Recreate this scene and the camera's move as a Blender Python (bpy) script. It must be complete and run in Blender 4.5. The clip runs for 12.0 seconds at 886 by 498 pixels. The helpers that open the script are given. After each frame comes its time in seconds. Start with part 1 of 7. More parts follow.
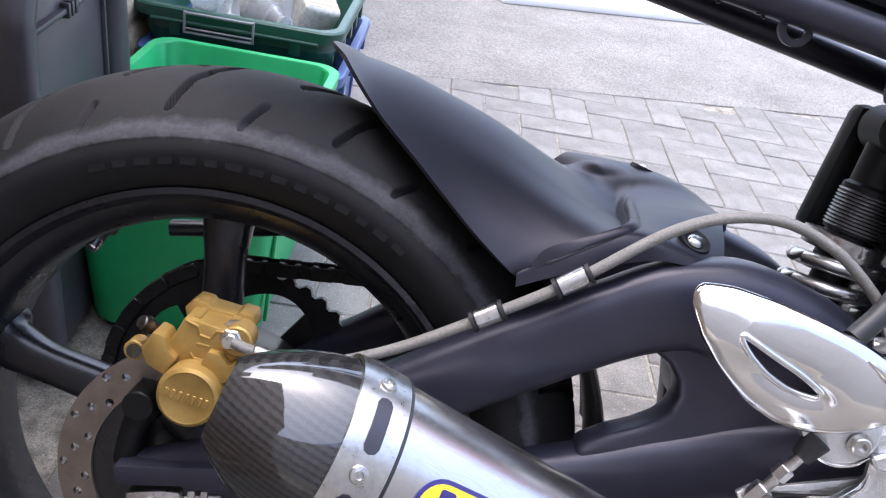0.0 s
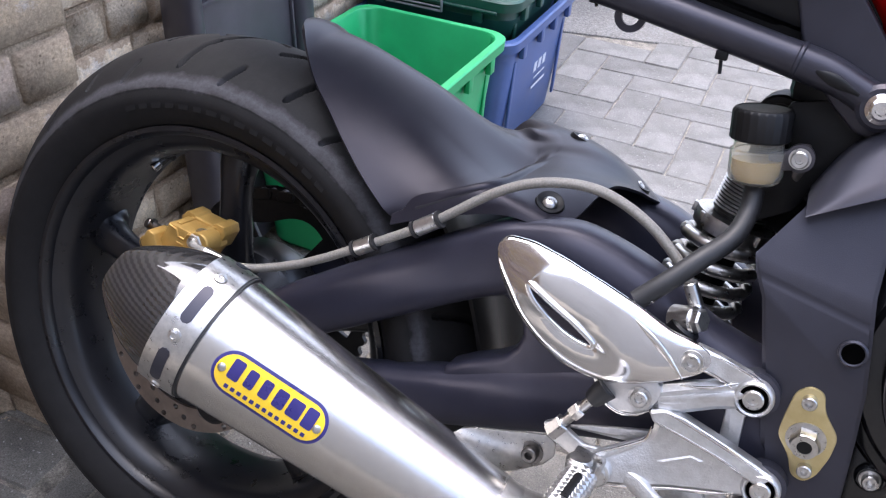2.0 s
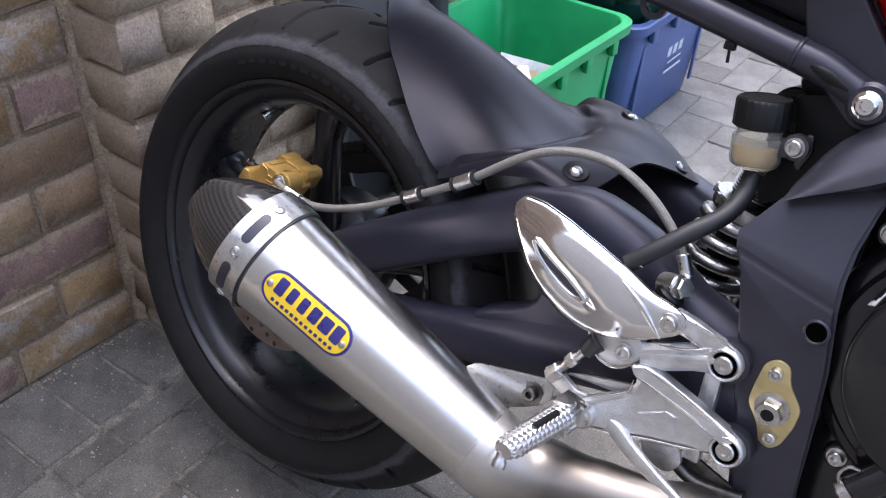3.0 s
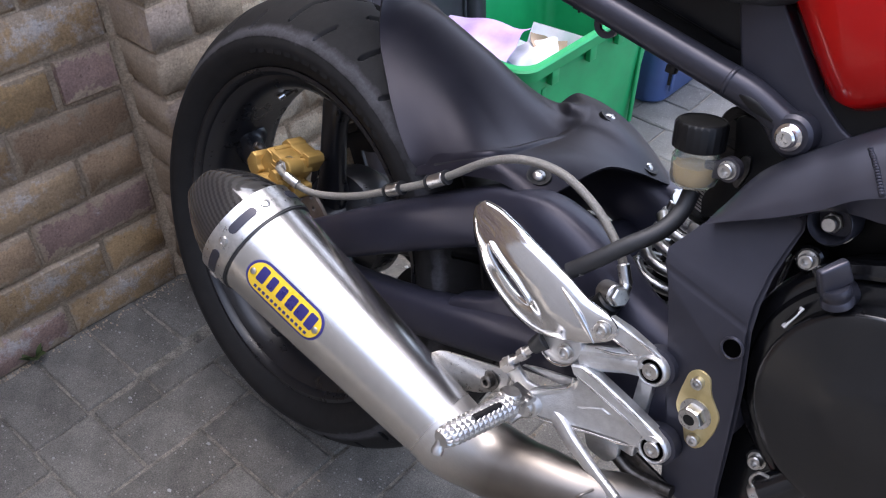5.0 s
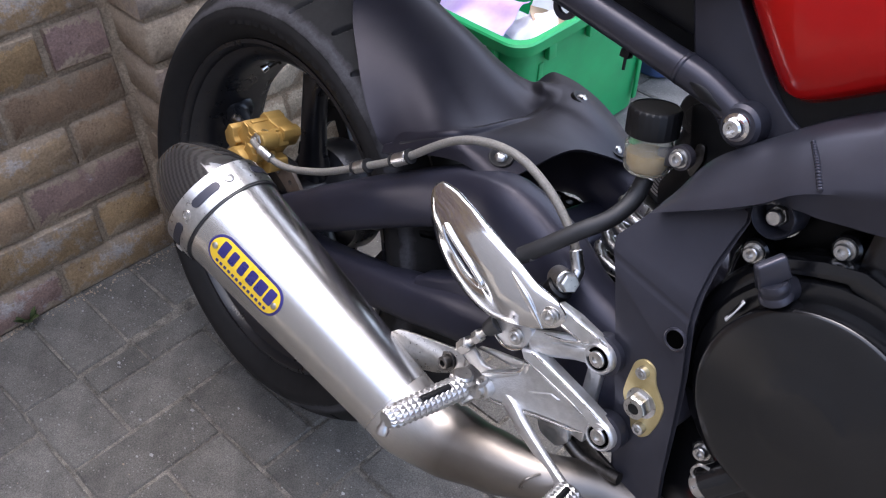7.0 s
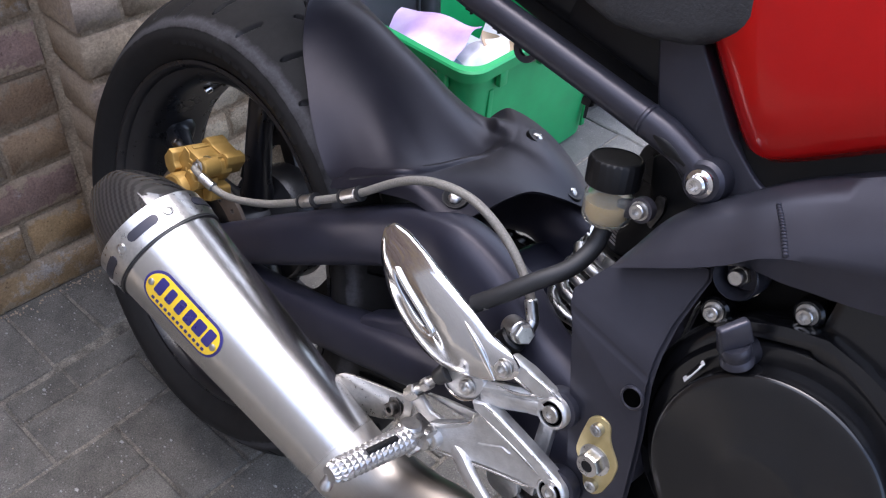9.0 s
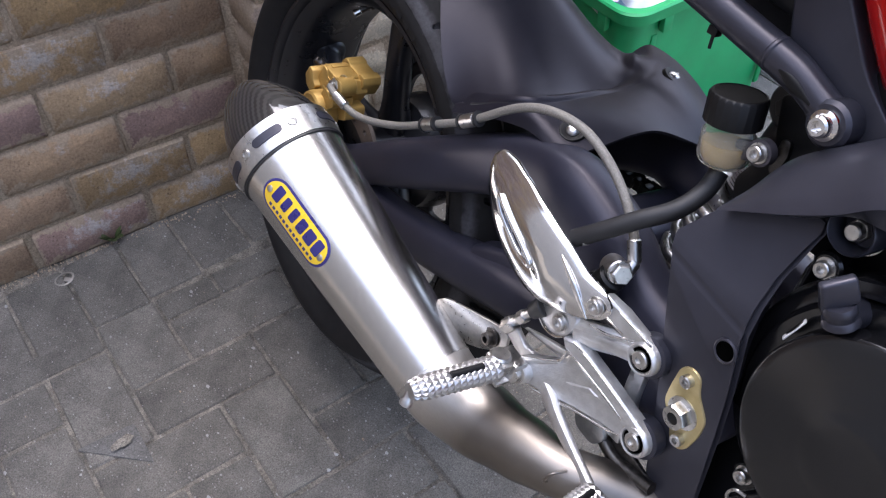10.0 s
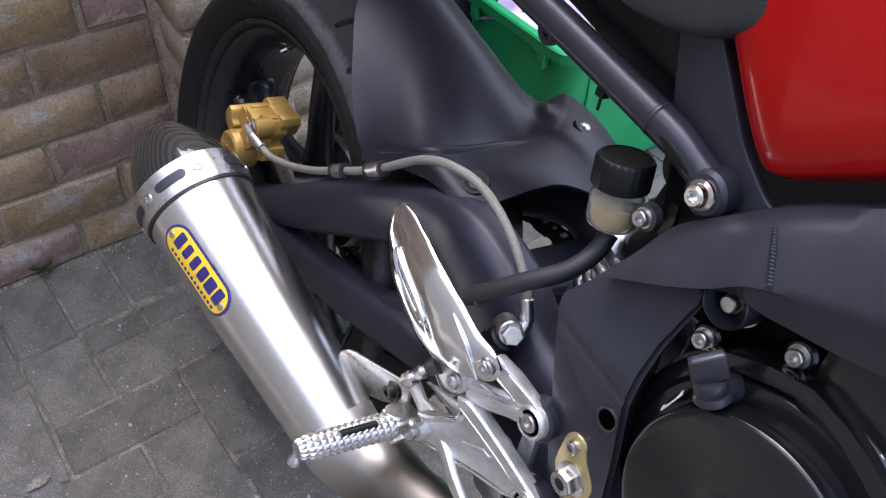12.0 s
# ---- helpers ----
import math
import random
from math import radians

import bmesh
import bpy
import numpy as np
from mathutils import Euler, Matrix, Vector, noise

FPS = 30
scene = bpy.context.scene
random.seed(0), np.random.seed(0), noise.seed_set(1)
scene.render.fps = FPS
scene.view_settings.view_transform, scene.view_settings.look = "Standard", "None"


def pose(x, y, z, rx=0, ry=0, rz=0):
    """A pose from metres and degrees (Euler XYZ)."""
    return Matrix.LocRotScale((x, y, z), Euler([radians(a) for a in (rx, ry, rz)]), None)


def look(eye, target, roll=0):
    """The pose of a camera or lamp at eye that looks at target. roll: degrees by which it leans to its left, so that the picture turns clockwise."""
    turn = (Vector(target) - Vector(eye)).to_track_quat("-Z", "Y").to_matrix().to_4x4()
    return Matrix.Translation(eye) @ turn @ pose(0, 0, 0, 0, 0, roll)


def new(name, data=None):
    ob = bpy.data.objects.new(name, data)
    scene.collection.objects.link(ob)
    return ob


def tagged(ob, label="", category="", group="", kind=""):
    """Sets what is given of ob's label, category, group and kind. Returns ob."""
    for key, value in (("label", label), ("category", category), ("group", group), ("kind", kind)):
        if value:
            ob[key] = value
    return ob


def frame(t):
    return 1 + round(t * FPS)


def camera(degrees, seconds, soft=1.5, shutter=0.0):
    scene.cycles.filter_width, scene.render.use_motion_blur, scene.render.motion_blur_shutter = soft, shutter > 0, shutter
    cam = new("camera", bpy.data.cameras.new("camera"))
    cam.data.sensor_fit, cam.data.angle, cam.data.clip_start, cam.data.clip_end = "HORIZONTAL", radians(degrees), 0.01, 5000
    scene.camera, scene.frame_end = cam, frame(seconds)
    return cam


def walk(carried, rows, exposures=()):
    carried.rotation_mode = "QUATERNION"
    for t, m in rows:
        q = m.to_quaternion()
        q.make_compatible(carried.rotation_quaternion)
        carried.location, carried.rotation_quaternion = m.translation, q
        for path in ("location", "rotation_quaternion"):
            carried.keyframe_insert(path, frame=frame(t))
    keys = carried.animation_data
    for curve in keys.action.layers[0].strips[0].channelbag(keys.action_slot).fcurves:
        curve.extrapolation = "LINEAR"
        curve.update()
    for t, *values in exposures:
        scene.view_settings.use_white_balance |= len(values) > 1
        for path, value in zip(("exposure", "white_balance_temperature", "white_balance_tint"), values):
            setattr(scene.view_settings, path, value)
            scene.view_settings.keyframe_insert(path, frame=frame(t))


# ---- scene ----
cam = camera(52.0, 12.0, soft=1.2)
PATH = [
    (0, (0.037, 0.08, 0.88), (0.273, 1.798, -0.116), 10.6),
    (0.5, (0.103, 0.05, 0.899), (0.157, 1.789, -0.087), 9.5),
    (1, (0.181, 0.019, 0.929), (0.067, 1.741, -0.082), 7.9),
    (1.5, (0.265, 0.017, 0.962), (-0.069, 1.676, -0.103), 6.2),
    (2, (0.418, 0.006, 0.981), (-0.082, 1.569, -0.164), 3.0),
    (2.5, (0.495, -0.011, 0.997), (-0.119, 1.478, -0.188), 2.5),
    (3, (0.57, -0.024, 1.022), (-0.257, 1.35, -0.173), 1.1),
    (3.2, (0.587, -0.019, 1.034), (-0.252, 1.344, -0.165), 1.3),
    (4.8, (0.658, 0.035, 1.109), (-0.254, 1.248, -0.194), -1.9),
    (5, (0.672, 0.033, 1.109), (-0.263, 1.22, -0.202), -1.6),
    (5.5, (0.697, 0.026, 1.107), (-0.263, 1.14, -0.248), -2.7),
    (6, (0.708, 0.043, 1.114), (-0.252, 1.138, -0.256), -2.0),
    (6.5, (0.718, 0.067, 1.114), (-0.249, 1.167, -0.248), -2.2),
    (6.7, (0.721, 0.078, 1.115), (-0.243, 1.182, -0.246), -2.1),
    (8.3, (0.718, 0.099, 1.115), (-0.235, 1.191, -0.263), -1.9),
    (8.5, (0.704, 0.107, 1.118), (-0.236, 1.215, -0.256), -1.5),
    (9, (0.684, 0.114, 1.118), (-0.18, 1.312, -0.232), 2.9),
    (9.5, (0.697, 0.122, 1.107), (-0.339, 1.131, -0.274), 0.0),
    (10, (0.735, 0.153, 1.089), (-0.361, 1.037, -0.332), -2.0),
    (10.5, (0.753, 0.183, 1.075), (-0.339, 1.008, -0.384), -3.2),
    (11, (0.752, 0.188, 1.079), (-0.339, 0.985, -0.396), -2.8),
    (11.5, (0.754, 0.213, 1.093), (-0.353, 1.087, -0.325), -1.2),
    (12, (0.756, 0.228, 1.101), (-0.329, 1.165, -0.293), 0.2),
]
EXPOSURE = [(0.0, 1.45, 5950, 15), (1.5, 1.48, 5950, 15), (2.5, 1.25, 5950, 15), (5.0, 1.05, 5950, 15), (12.0, 1.04, 5950, 15)]
walk(cam, [(t, look(eye, target, roll)) for t, eye, target, roll in PATH], EXPOSURE)

# ---- light: a bright overcast day ----
world = bpy.data.worlds.new("sky")
scene.world = world
world.use_nodes = True
wn, wl = world.node_tree.nodes, world.node_tree.links
sky = wn.new("ShaderNodeTexSky")
sky.sky_type, sky.sun_disc = "NISHITA", False
sky.sun_elevation, sky.sun_rotation = radians(70), radians(320)
sky.air_density, sky.dust_density = 1.0, 4.0
soft_sky = wn.new("ShaderNodeHueSaturation")
soft_sky.inputs["Saturation"].default_value = 0.8
wl.new(sky.outputs[0], soft_sky.inputs["Color"])
wl.new(soft_sky.outputs[0], wn["Background"].inputs["Color"])
wn["Background"].inputs["Strength"].default_value = 0.26
sun = new("sun", bpy.data.lights.new("sun", "SUN"))
sun.data.energy, sun.data.angle, sun.data.color = 1.25, radians(110), (1.0, 0.98, 0.96)
sun.matrix_world = look((-0.9, 1.0, 4.0), (0, 0.0, 0))


# ---- materials ----
def tree(name):
    m = bpy.data.materials.new(name)
    m.use_nodes = True
    t = m.node_tree
    return m, t.nodes, t.links, t.nodes["Principled BSDF"]


def ramp(n, stops):
    r = n.new("ShaderNodeValToRGB")
    e = r.color_ramp.elements
    while len(e) < len(stops):
        e.new(0.5)
    for k, (p, c) in zip(e, stops):
        k.position = p
        k.color = (*c, 1) if len(c) == 3 else c
    return r


def noisy(n, l, scale, detail=4, rough=0.6, kind="Object", stretch=None):
    c = n.new("ShaderNodeTexCoord")
    t = n.new("ShaderNodeTexNoise")
    t.inputs["Scale"].default_value, t.inputs["Detail"].default_value = scale, detail
    t.inputs["Roughness"].default_value = rough
    if stretch:
        mp = n.new("ShaderNodeMapping")
        mp.inputs["Scale"].default_value = stretch
        l.new(c.outputs[kind], mp.inputs["Vector"])
        l.new(mp.outputs[0], t.inputs["Vector"])
    else:
        l.new(c.outputs[kind], t.inputs["Vector"])
    return t


def mixed(n, l, a, b, fac, mode="MIX"):
    m = n.new("ShaderNodeMix")
    m.data_type, m.blend_type = "RGBA", mode
    for s, v in (("A", a), ("B", b)):
        sock = [i for i in m.inputs if i.name == s and i.type == "RGBA"][0]
        if isinstance(v, tuple):
            sock.default_value = (*v, 1)
        else:
            l.new(v, sock)
    if isinstance(fac, float):
        m.inputs[0].default_value = fac
    else:
        l.new(fac, m.inputs[0])
    return [o for o in m.outputs if o.type == "RGBA"][0]


def bumped(n, l, bsdf, height, strength, dist=0.001):
    b = n.new("ShaderNodeBump")
    b.inputs["Strength"].default_value, b.inputs["Distance"].default_value = strength, dist
    l.new(height, b.inputs["Height"])
    l.new(b.outputs[0], bsdf.inputs["Normal"])


def surface(name, low, high, rough, metal=0.0, scale=60, bump=0.15, fine=900, rvar=0.12, dist=0.0004, stretch=None, coat=0.0):
    """A general painted, moulded or cast surface: two tones at a coarse scale, fine grain and uneven gloss."""
    m, n, l, p = tree(name)
    big = noisy(n, l, scale, 5, stretch=stretch)
    tiny = noisy(n, l, fine, 3, stretch=stretch)
    r = ramp(n, [(0.3, low), (0.7, high)])
    l.new(big.outputs["Fac"], r.inputs[0])
    l.new(r.outputs[0], p.inputs["Base Color"])
    g = n.new("ShaderNodeMapRange")
    g.inputs["To Min"].default_value, g.inputs["To Max"].default_value = max(0.02, rough - rvar), min(1, rough + rvar)
    l.new(big.outputs["Fac"], g.inputs["Value"])
    l.new(g.outputs[0], p.inputs["Roughness"])
    p.inputs["Metallic"].default_value = metal
    p.inputs["Coat Weight"].default_value = coat
    p.inputs["Coat Roughness"].default_value = 0.05
    bumped(n, l, p, tiny.outputs["Fac"], bump, dist)
    return m


black_satin = surface("black_satin_paint", (0.010, 0.010, 0.013), (0.015, 0.015, 0.019), 0.33, 0.0, 25, 0.08, 1500, 0.05)
hugger_plastic = surface("satin_black_moulding", (0.0095, 0.009, 0.0135), (0.0145, 0.014, 0.0195), 0.4, 0.0, 25, 0.12, 1500, 0.04)
hugger_plastic.node_tree.nodes["Principled BSDF"].inputs["Specular IOR Level"].default_value = 0.31
arm_paint = surface("satin_black_arm_paint", (0.019, 0.0195, 0.03), (0.026, 0.0265, 0.0395), 0.38, 0.0, 25, 0.12, 1500, 0.05)
black_frame = surface("black_frame_paint", (0.021, 0.0215, 0.028), (0.028, 0.0285, 0.037), 0.31, 0.0, 25, 0.2, 1200, 0.05)
for satin in (hugger_plastic, arm_paint, black_frame):
    satin.node_tree.nodes["Principled BSDF"].inputs["Specular Tint"].default_value = (0.93, 0.89, 1.0, 1)
black_plastic = surface("black_plastic", (0.003, 0.003, 0.0034), (0.006, 0.006, 0.0066), 0.45, 0.0, 40, 0.2, 1500, 0.08)
black_plastic.node_tree.nodes["Principled BSDF"].inputs["Specular IOR Level"].default_value = 0.3
black_gloss = surface("black_engine_paint", (0.004, 0.004, 0.0046), (0.0068, 0.0068, 0.0078), 0.2, 0.0, 30, 0.1, 900, 0.06)
black_gloss.node_tree.nodes["Principled BSDF"].inputs["Specular IOR Level"].default_value = 0.62
# Near-black without gloss: paints the shade inside holes that aren't cut.
hole_shade = surface("painted_hole_shade", (0.001, 0.001, 0.001), (0.002, 0.002, 0.002), 0.9, 0.0, 40, 0.1)
hole_shade.node_tree.nodes["Principled BSDF"].inputs["Specular IOR Level"].default_value = 0.0
black_dirty = surface("black_greasy_metal", (0.006, 0.006, 0.0065), (0.02, 0.018, 0.017), 0.5, 0.3, 70, 0.4, 500, 0.15)
rim_paint = surface("black_rim_paint", (0.009, 0.009, 0.0105), (0.014, 0.014, 0.0165), 0.29, 0.0, 40, 0.08, 900, 0.08)
rubber_hose = surface("black_rubber_hose", (0.012, 0.012, 0.013), (0.02, 0.02, 0.021), 0.5, 0, 60, 0.2, 800, 0.1)
cast_alu = surface("cast_aluminium", (0.62, 0.615, 0.605), (0.78, 0.775, 0.765), 0.46, 1.0, 110, 0.6, 520, 0.14, 0.0008)
worn_polish = surface("worn_polished_aluminium", (0.74, 0.73, 0.715), (0.82, 0.81, 0.795), 0.12, 1.0, 14, 0.06, 260, 0.08)
polished = surface("polished_aluminium", (0.76, 0.73, 0.69), (0.82, 0.79, 0.75), 0.13, 1.0, 20, 0.05, 300, 0.06)
steel = surface("zinc_steel", (0.5, 0.49, 0.47), (0.66, 0.64, 0.61), 0.3, 1.0, 200, 0.15, 900, 0.1)
dark_steel = surface("oiled_steel", (0.07, 0.065, 0.06), (0.16, 0.15, 0.14), 0.4, 1.0, 150, 0.3, 700, 0.12)
blasted_alu = surface("bead_blasted_aluminium", (0.52, 0.51, 0.5), (0.62, 0.61, 0.6), 0.36, 1.0, 70, 0.3, 700, 0.08, 0.0004)
gold_caliper = surface("gold_anodised_caliper", (0.36, 0.22, 0.055), (0.47, 0.30, 0.085), 0.42, 0.45, 60, 0.4, 900, 0.1, 0.0005)
gold_plate = surface("gold_zinc_plate", (0.55, 0.44, 0.2), (0.68, 0.57, 0.3), 0.36, 0.75, 60, 0.1, 900, 0.1)
disc_steel = surface("brake_disc_steel", (0.2, 0.165, 0.14), (0.29, 0.245, 0.21), 0.42, 0.8, 50, 0.3, 600, 0.1)
braid = surface("braided_hose_sleeve", (0.2, 0.19, 0.165), (0.32, 0.3, 0.27), 0.4, 0.35, 600, 0.9, 1600, 0.1, 0.0008)
red_paint = surface("red_gloss_paint", (0.37, 0.003, 0.002), (0.42, 0.0045, 0.003), 0.22, 0.0, 15, 0.0, 300, 0.03, coat=0.35)
red_paint.node_tree.nodes["Principled BSDF"].inputs["Specular IOR Level"].default_value = 0.15
green_plastic = surface("green_box_plastic", (0.012, 0.27, 0.085), (0.018, 0.34, 0.11), 0.42, 0.0, 14, 0.25, 300, 0.1)
dark_green = surface("dark_green_box_plastic", (0.008, 0.05, 0.036), (0.013, 0.068, 0.048), 0.4, 0.0, 14, 0.25, 300, 0.1)
blue_plastic = surface("blue_box_plastic", (0.05, 0.085, 0.22), (0.065, 0.11, 0.27), 0.42, 0.0, 14, 0.25, 300, 0.1)
lid_plastic = surface("black_lid_plastic", (0.036, 0.032, 0.038), (0.058, 0.053, 0.061), 0.4, 0.0, 12, 0.3, 300, 0.1)
# Pale grey that paints the edge highlights of the box handle.
handle_highlight = surface("grey_highlight_plastic", (0.13, 0.13, 0.135), (0.27, 0.27, 0.28), 0.5, 0, 30, 0.2)
white_mark = surface("faded_white_print", (0.42, 0.45, 0.55), (0.7, 0.72, 0.78), 0.5, 0, 120, 0.1)
badge_yellow = surface("yellow_enamel", (0.85, 0.55, 0.02), (0.9, 0.6, 0.03), 0.3, 0, 30, 0.02)
badge_blue = surface("dark_blue_enamel", (0.025, 0.02, 0.13), (0.035, 0.03, 0.17), 0.3, 0, 30, 0.02)
paper_white = surface("white_paper", (0.66, 0.67, 0.68), (0.8, 0.8, 0.8), 0.6, 0, 40, 0.2)
paper_lilac = surface("lilac_printed_paper", (0.5, 0.3, 0.72), (0.75, 0.62, 0.82), 0.45, 0, 9, 0.1)
paper_print = surface("colour_printed_paper", (0.12, 0.3, 0.5), (0.75, 0.7, 0.66), 0.45, 0, 30, 0.1)
cardboard = surface("brown_card", (0.36, 0.25, 0.16), (0.46, 0.34, 0.23), 0.7, 0, 40, 0.2)
label_print = surface("printed_carton", (0.45, 0.42, 0.36), (0.72, 0.7, 0.66), 0.5, 0, 120, 0.1)
cap_blue = surface("blue_bottle_cap", (0.03, 0.22, 0.55), (0.05, 0.28, 0.62), 0.4, 0, 40, 0.1)
white_slab_paint = surface("white_board_face", (0.8, 0.8, 0.8), (0.86, 0.86, 0.86), 0.5, 0, 6, 0.1)
seat_vinyl = surface("black_seat_vinyl", (0.02, 0.02, 0.022), (0.035, 0.035, 0.038), 0.55, 0, 300, 0.8, 420, 0.1, 0.001)
fluid = surface("brake_fluid", (0.4, 0.27, 0.08), (0.52, 0.37, 0.14), 0.2, 0, 20, 0.0)
leaf_green = surface("weed_leaf", (0.03, 0.05, 0.015), (0.07, 0.085, 0.03), 0.5, 0, 60, 0.2)
rust_tin = surface("squashed_ring_pull", (0.25, 0.22, 0.18), (0.4, 0.37, 0.33), 0.5, 0.4, 90, 0.3)


def brushed_steel(name, tint_from=None):
    """Brushed stainless steel: fine lines along the can; heat browns it forward of tint_from."""
    m, n, l, p = tree(name)
    c, along_can, squeeze = n.new("ShaderNodeTexCoord"), n.new("ShaderNodeMapping"), n.new("ShaderNodeMapping")
    along_can.inputs["Rotation"].default_value = (0.0, -0.367, 0.0)
    squeeze.inputs["Scale"].default_value = (0.04, 1.0, 1.0)
    l.new(c.outputs["Object"], along_can.inputs["Vector"])
    l.new(along_can.outputs[0], squeeze.inputs["Vector"])
    hair, soil = n.new("ShaderNodeTexNoise"), noisy(n, l, 9, 4)
    hair.inputs["Scale"].default_value, hair.inputs["Detail"].default_value = 900, 3
    l.new(squeeze.outputs[0], hair.inputs["Vector"])
    r = ramp(n, [(0.25, (0.61, 0.585, 0.55)), (0.75, (0.69, 0.665, 0.625))])
    l.new(hair.outputs["Fac"], r.inputs[0])
    col = r.outputs[0]
    if tint_from:
        s = n.new("ShaderNodeSeparateXYZ")
        l.new(c.outputs["Object"], s.inputs[0])
        v = n.new("ShaderNodeMapRange")
        v.inputs["From Min"].default_value, v.inputs["From Max"].default_value = tint_from, tint_from + 0.07
        l.new(s.outputs["X"], v.inputs["Value"])
        brown = ramp(n, [(0.3, (0.17, 0.15, 0.13)), (0.7, (0.26, 0.235, 0.207))])
        l.new(soil.outputs["Fac"], brown.inputs[0])
        col = mixed(n, l, col, brown.outputs[0], v.outputs[0])
    l.new(col, p.inputs["Base Color"])
    g = n.new("ShaderNodeMapRange")
    g.inputs["To Min"].default_value, g.inputs["To Max"].default_value = (0.34, 0.46) if tint_from else (0.22, 0.3)
    l.new(soil.outputs["Fac"], g.inputs["Value"])
    l.new(g.outputs[0], p.inputs["Roughness"])
    p.inputs["Metallic"].default_value = 1.0
    bumped(n, l, p, hair.outputs["Fac"], 0.05, 0.0002)
    return m


def carbon_weave():
    m, n, l, p = tree("carbon_fibre")
    c = n.new("ShaderNodeTexCoord")
    mp = n.new("ShaderNodeMapping")
    mp.inputs["Rotation"].default_value = (0.0, -0.36, 0.0)
    l.new(c.outputs["Object"], mp.inputs["Vector"])
    rows, tows = n.new("ShaderNodeTexWave"), n.new("ShaderNodeTexWave")
    rows.bands_direction, tows.bands_direction = "Z", "X"
    rows.inputs["Scale"].default_value, tows.inputs["Scale"].default_value = 78, 60
    for w in (rows, tows):
        l.new(mp.outputs[0], w.inputs["Vector"])
    w = n.new("ShaderNodeMath")
    w.operation = "MULTIPLY_ADD"
    w.inputs[1].default_value = 0.35
    l.new(tows.outputs["Fac"], w.inputs[0])
    l.new(rows.outputs["Fac"], w.inputs[2])
    r = ramp(n, [(0.4, (0.008, 0.0075, 0.0075)), (0.9, (0.025, 0.024, 0.0235))])
    l.new(w.outputs[0], r.inputs[0])
    l.new(r.outputs[0], p.inputs["Base Color"])
    p.inputs["Roughness"].default_value = 0.5
    p.inputs["Specular IOR Level"].default_value = 0.2
    p.inputs["Coat Weight"].default_value, p.inputs["Coat Roughness"].default_value, p.inputs["Coat IOR"].default_value = 1.0, 0.03, 1.7
    return m


def tyre_rubber():
    """Worn tyre: grey scuffed band on the shoulder, darker sidewall; the radius tells them apart."""
    m, n, l, p = tree("tyre_rubber")
    c = n.new("ShaderNodeTexCoord")
    s = n.new("ShaderNodeSeparateXYZ")
    l.new(c.outputs["Object"], s.inputs[0])
    rough = noisy(n, l, 45, 6, 0.7)
    zz = n.new("ShaderNodeMath")
    zz.operation, zz.inputs[1].default_value = "SUBTRACT", 0.315
    l.new(s.outputs["Z"], zz.inputs[0])
    flat = n.new("ShaderNodeCombineXYZ")
    l.new(s.outputs["X"], flat.inputs[0])
    l.new(zz.outputs[0], flat.inputs[1])
    a = n.new("ShaderNodeVectorMath")
    a.operation = "LENGTH"
    l.new(flat.outputs[0], a.inputs[0])
    j = n.new("ShaderNodeMath")
    j.operation, j.inputs[1].default_value, j.inputs[2].default_value = "MULTIPLY_ADD", 0.016, -0.008
    l.new(rough.outputs["Fac"], j.inputs[0])
    k = n.new("ShaderNodeMath")
    l.new(a.outputs["Value"], k.inputs[0])
    l.new(j.outputs[0], k.inputs[1])
    band = ramp(n, [(0.0, (0, 0, 0)), (0.34, (0, 0, 0)), (0.41, (0.6, 0.6, 0.6)), (0.54, (1, 1, 1)), (0.70, (0, 0, 0))])
    v = n.new("ShaderNodeMapRange")
    v.inputs["From Min"].default_value, v.inputs["From Max"].default_value = 0.25, 0.295
    l.new(k.outputs[0], v.inputs["Value"])
    l.new(v.outputs[0], band.inputs[0])
    dust = noisy(n, l, 260, 4, 0.7)
    dr = ramp(n, [(0.35, (0.05, 0.049, 0.054)), (0.7, (0.074, 0.072, 0.079))])
    l.new(dust.outputs["Fac"], dr.inputs[0])
    base = ramp(n, [(0.3, (0.0065, 0.006, 0.0062)), (0.7, (0.012, 0.0115, 0.0115))])
    l.new(rough.outputs["Fac"], base.inputs[0])
    l.new(mixed(n, l, base.outputs[0], dr.outputs[0], band.outputs[0]), p.inputs["Base Color"])
    p.inputs["Roughness"].default_value = 0.72
    p.inputs["Specular IOR Level"].default_value = 0.32
    bumped(n, l, p, dust.outputs["Fac"], 0.3, 0.0005)
    return m


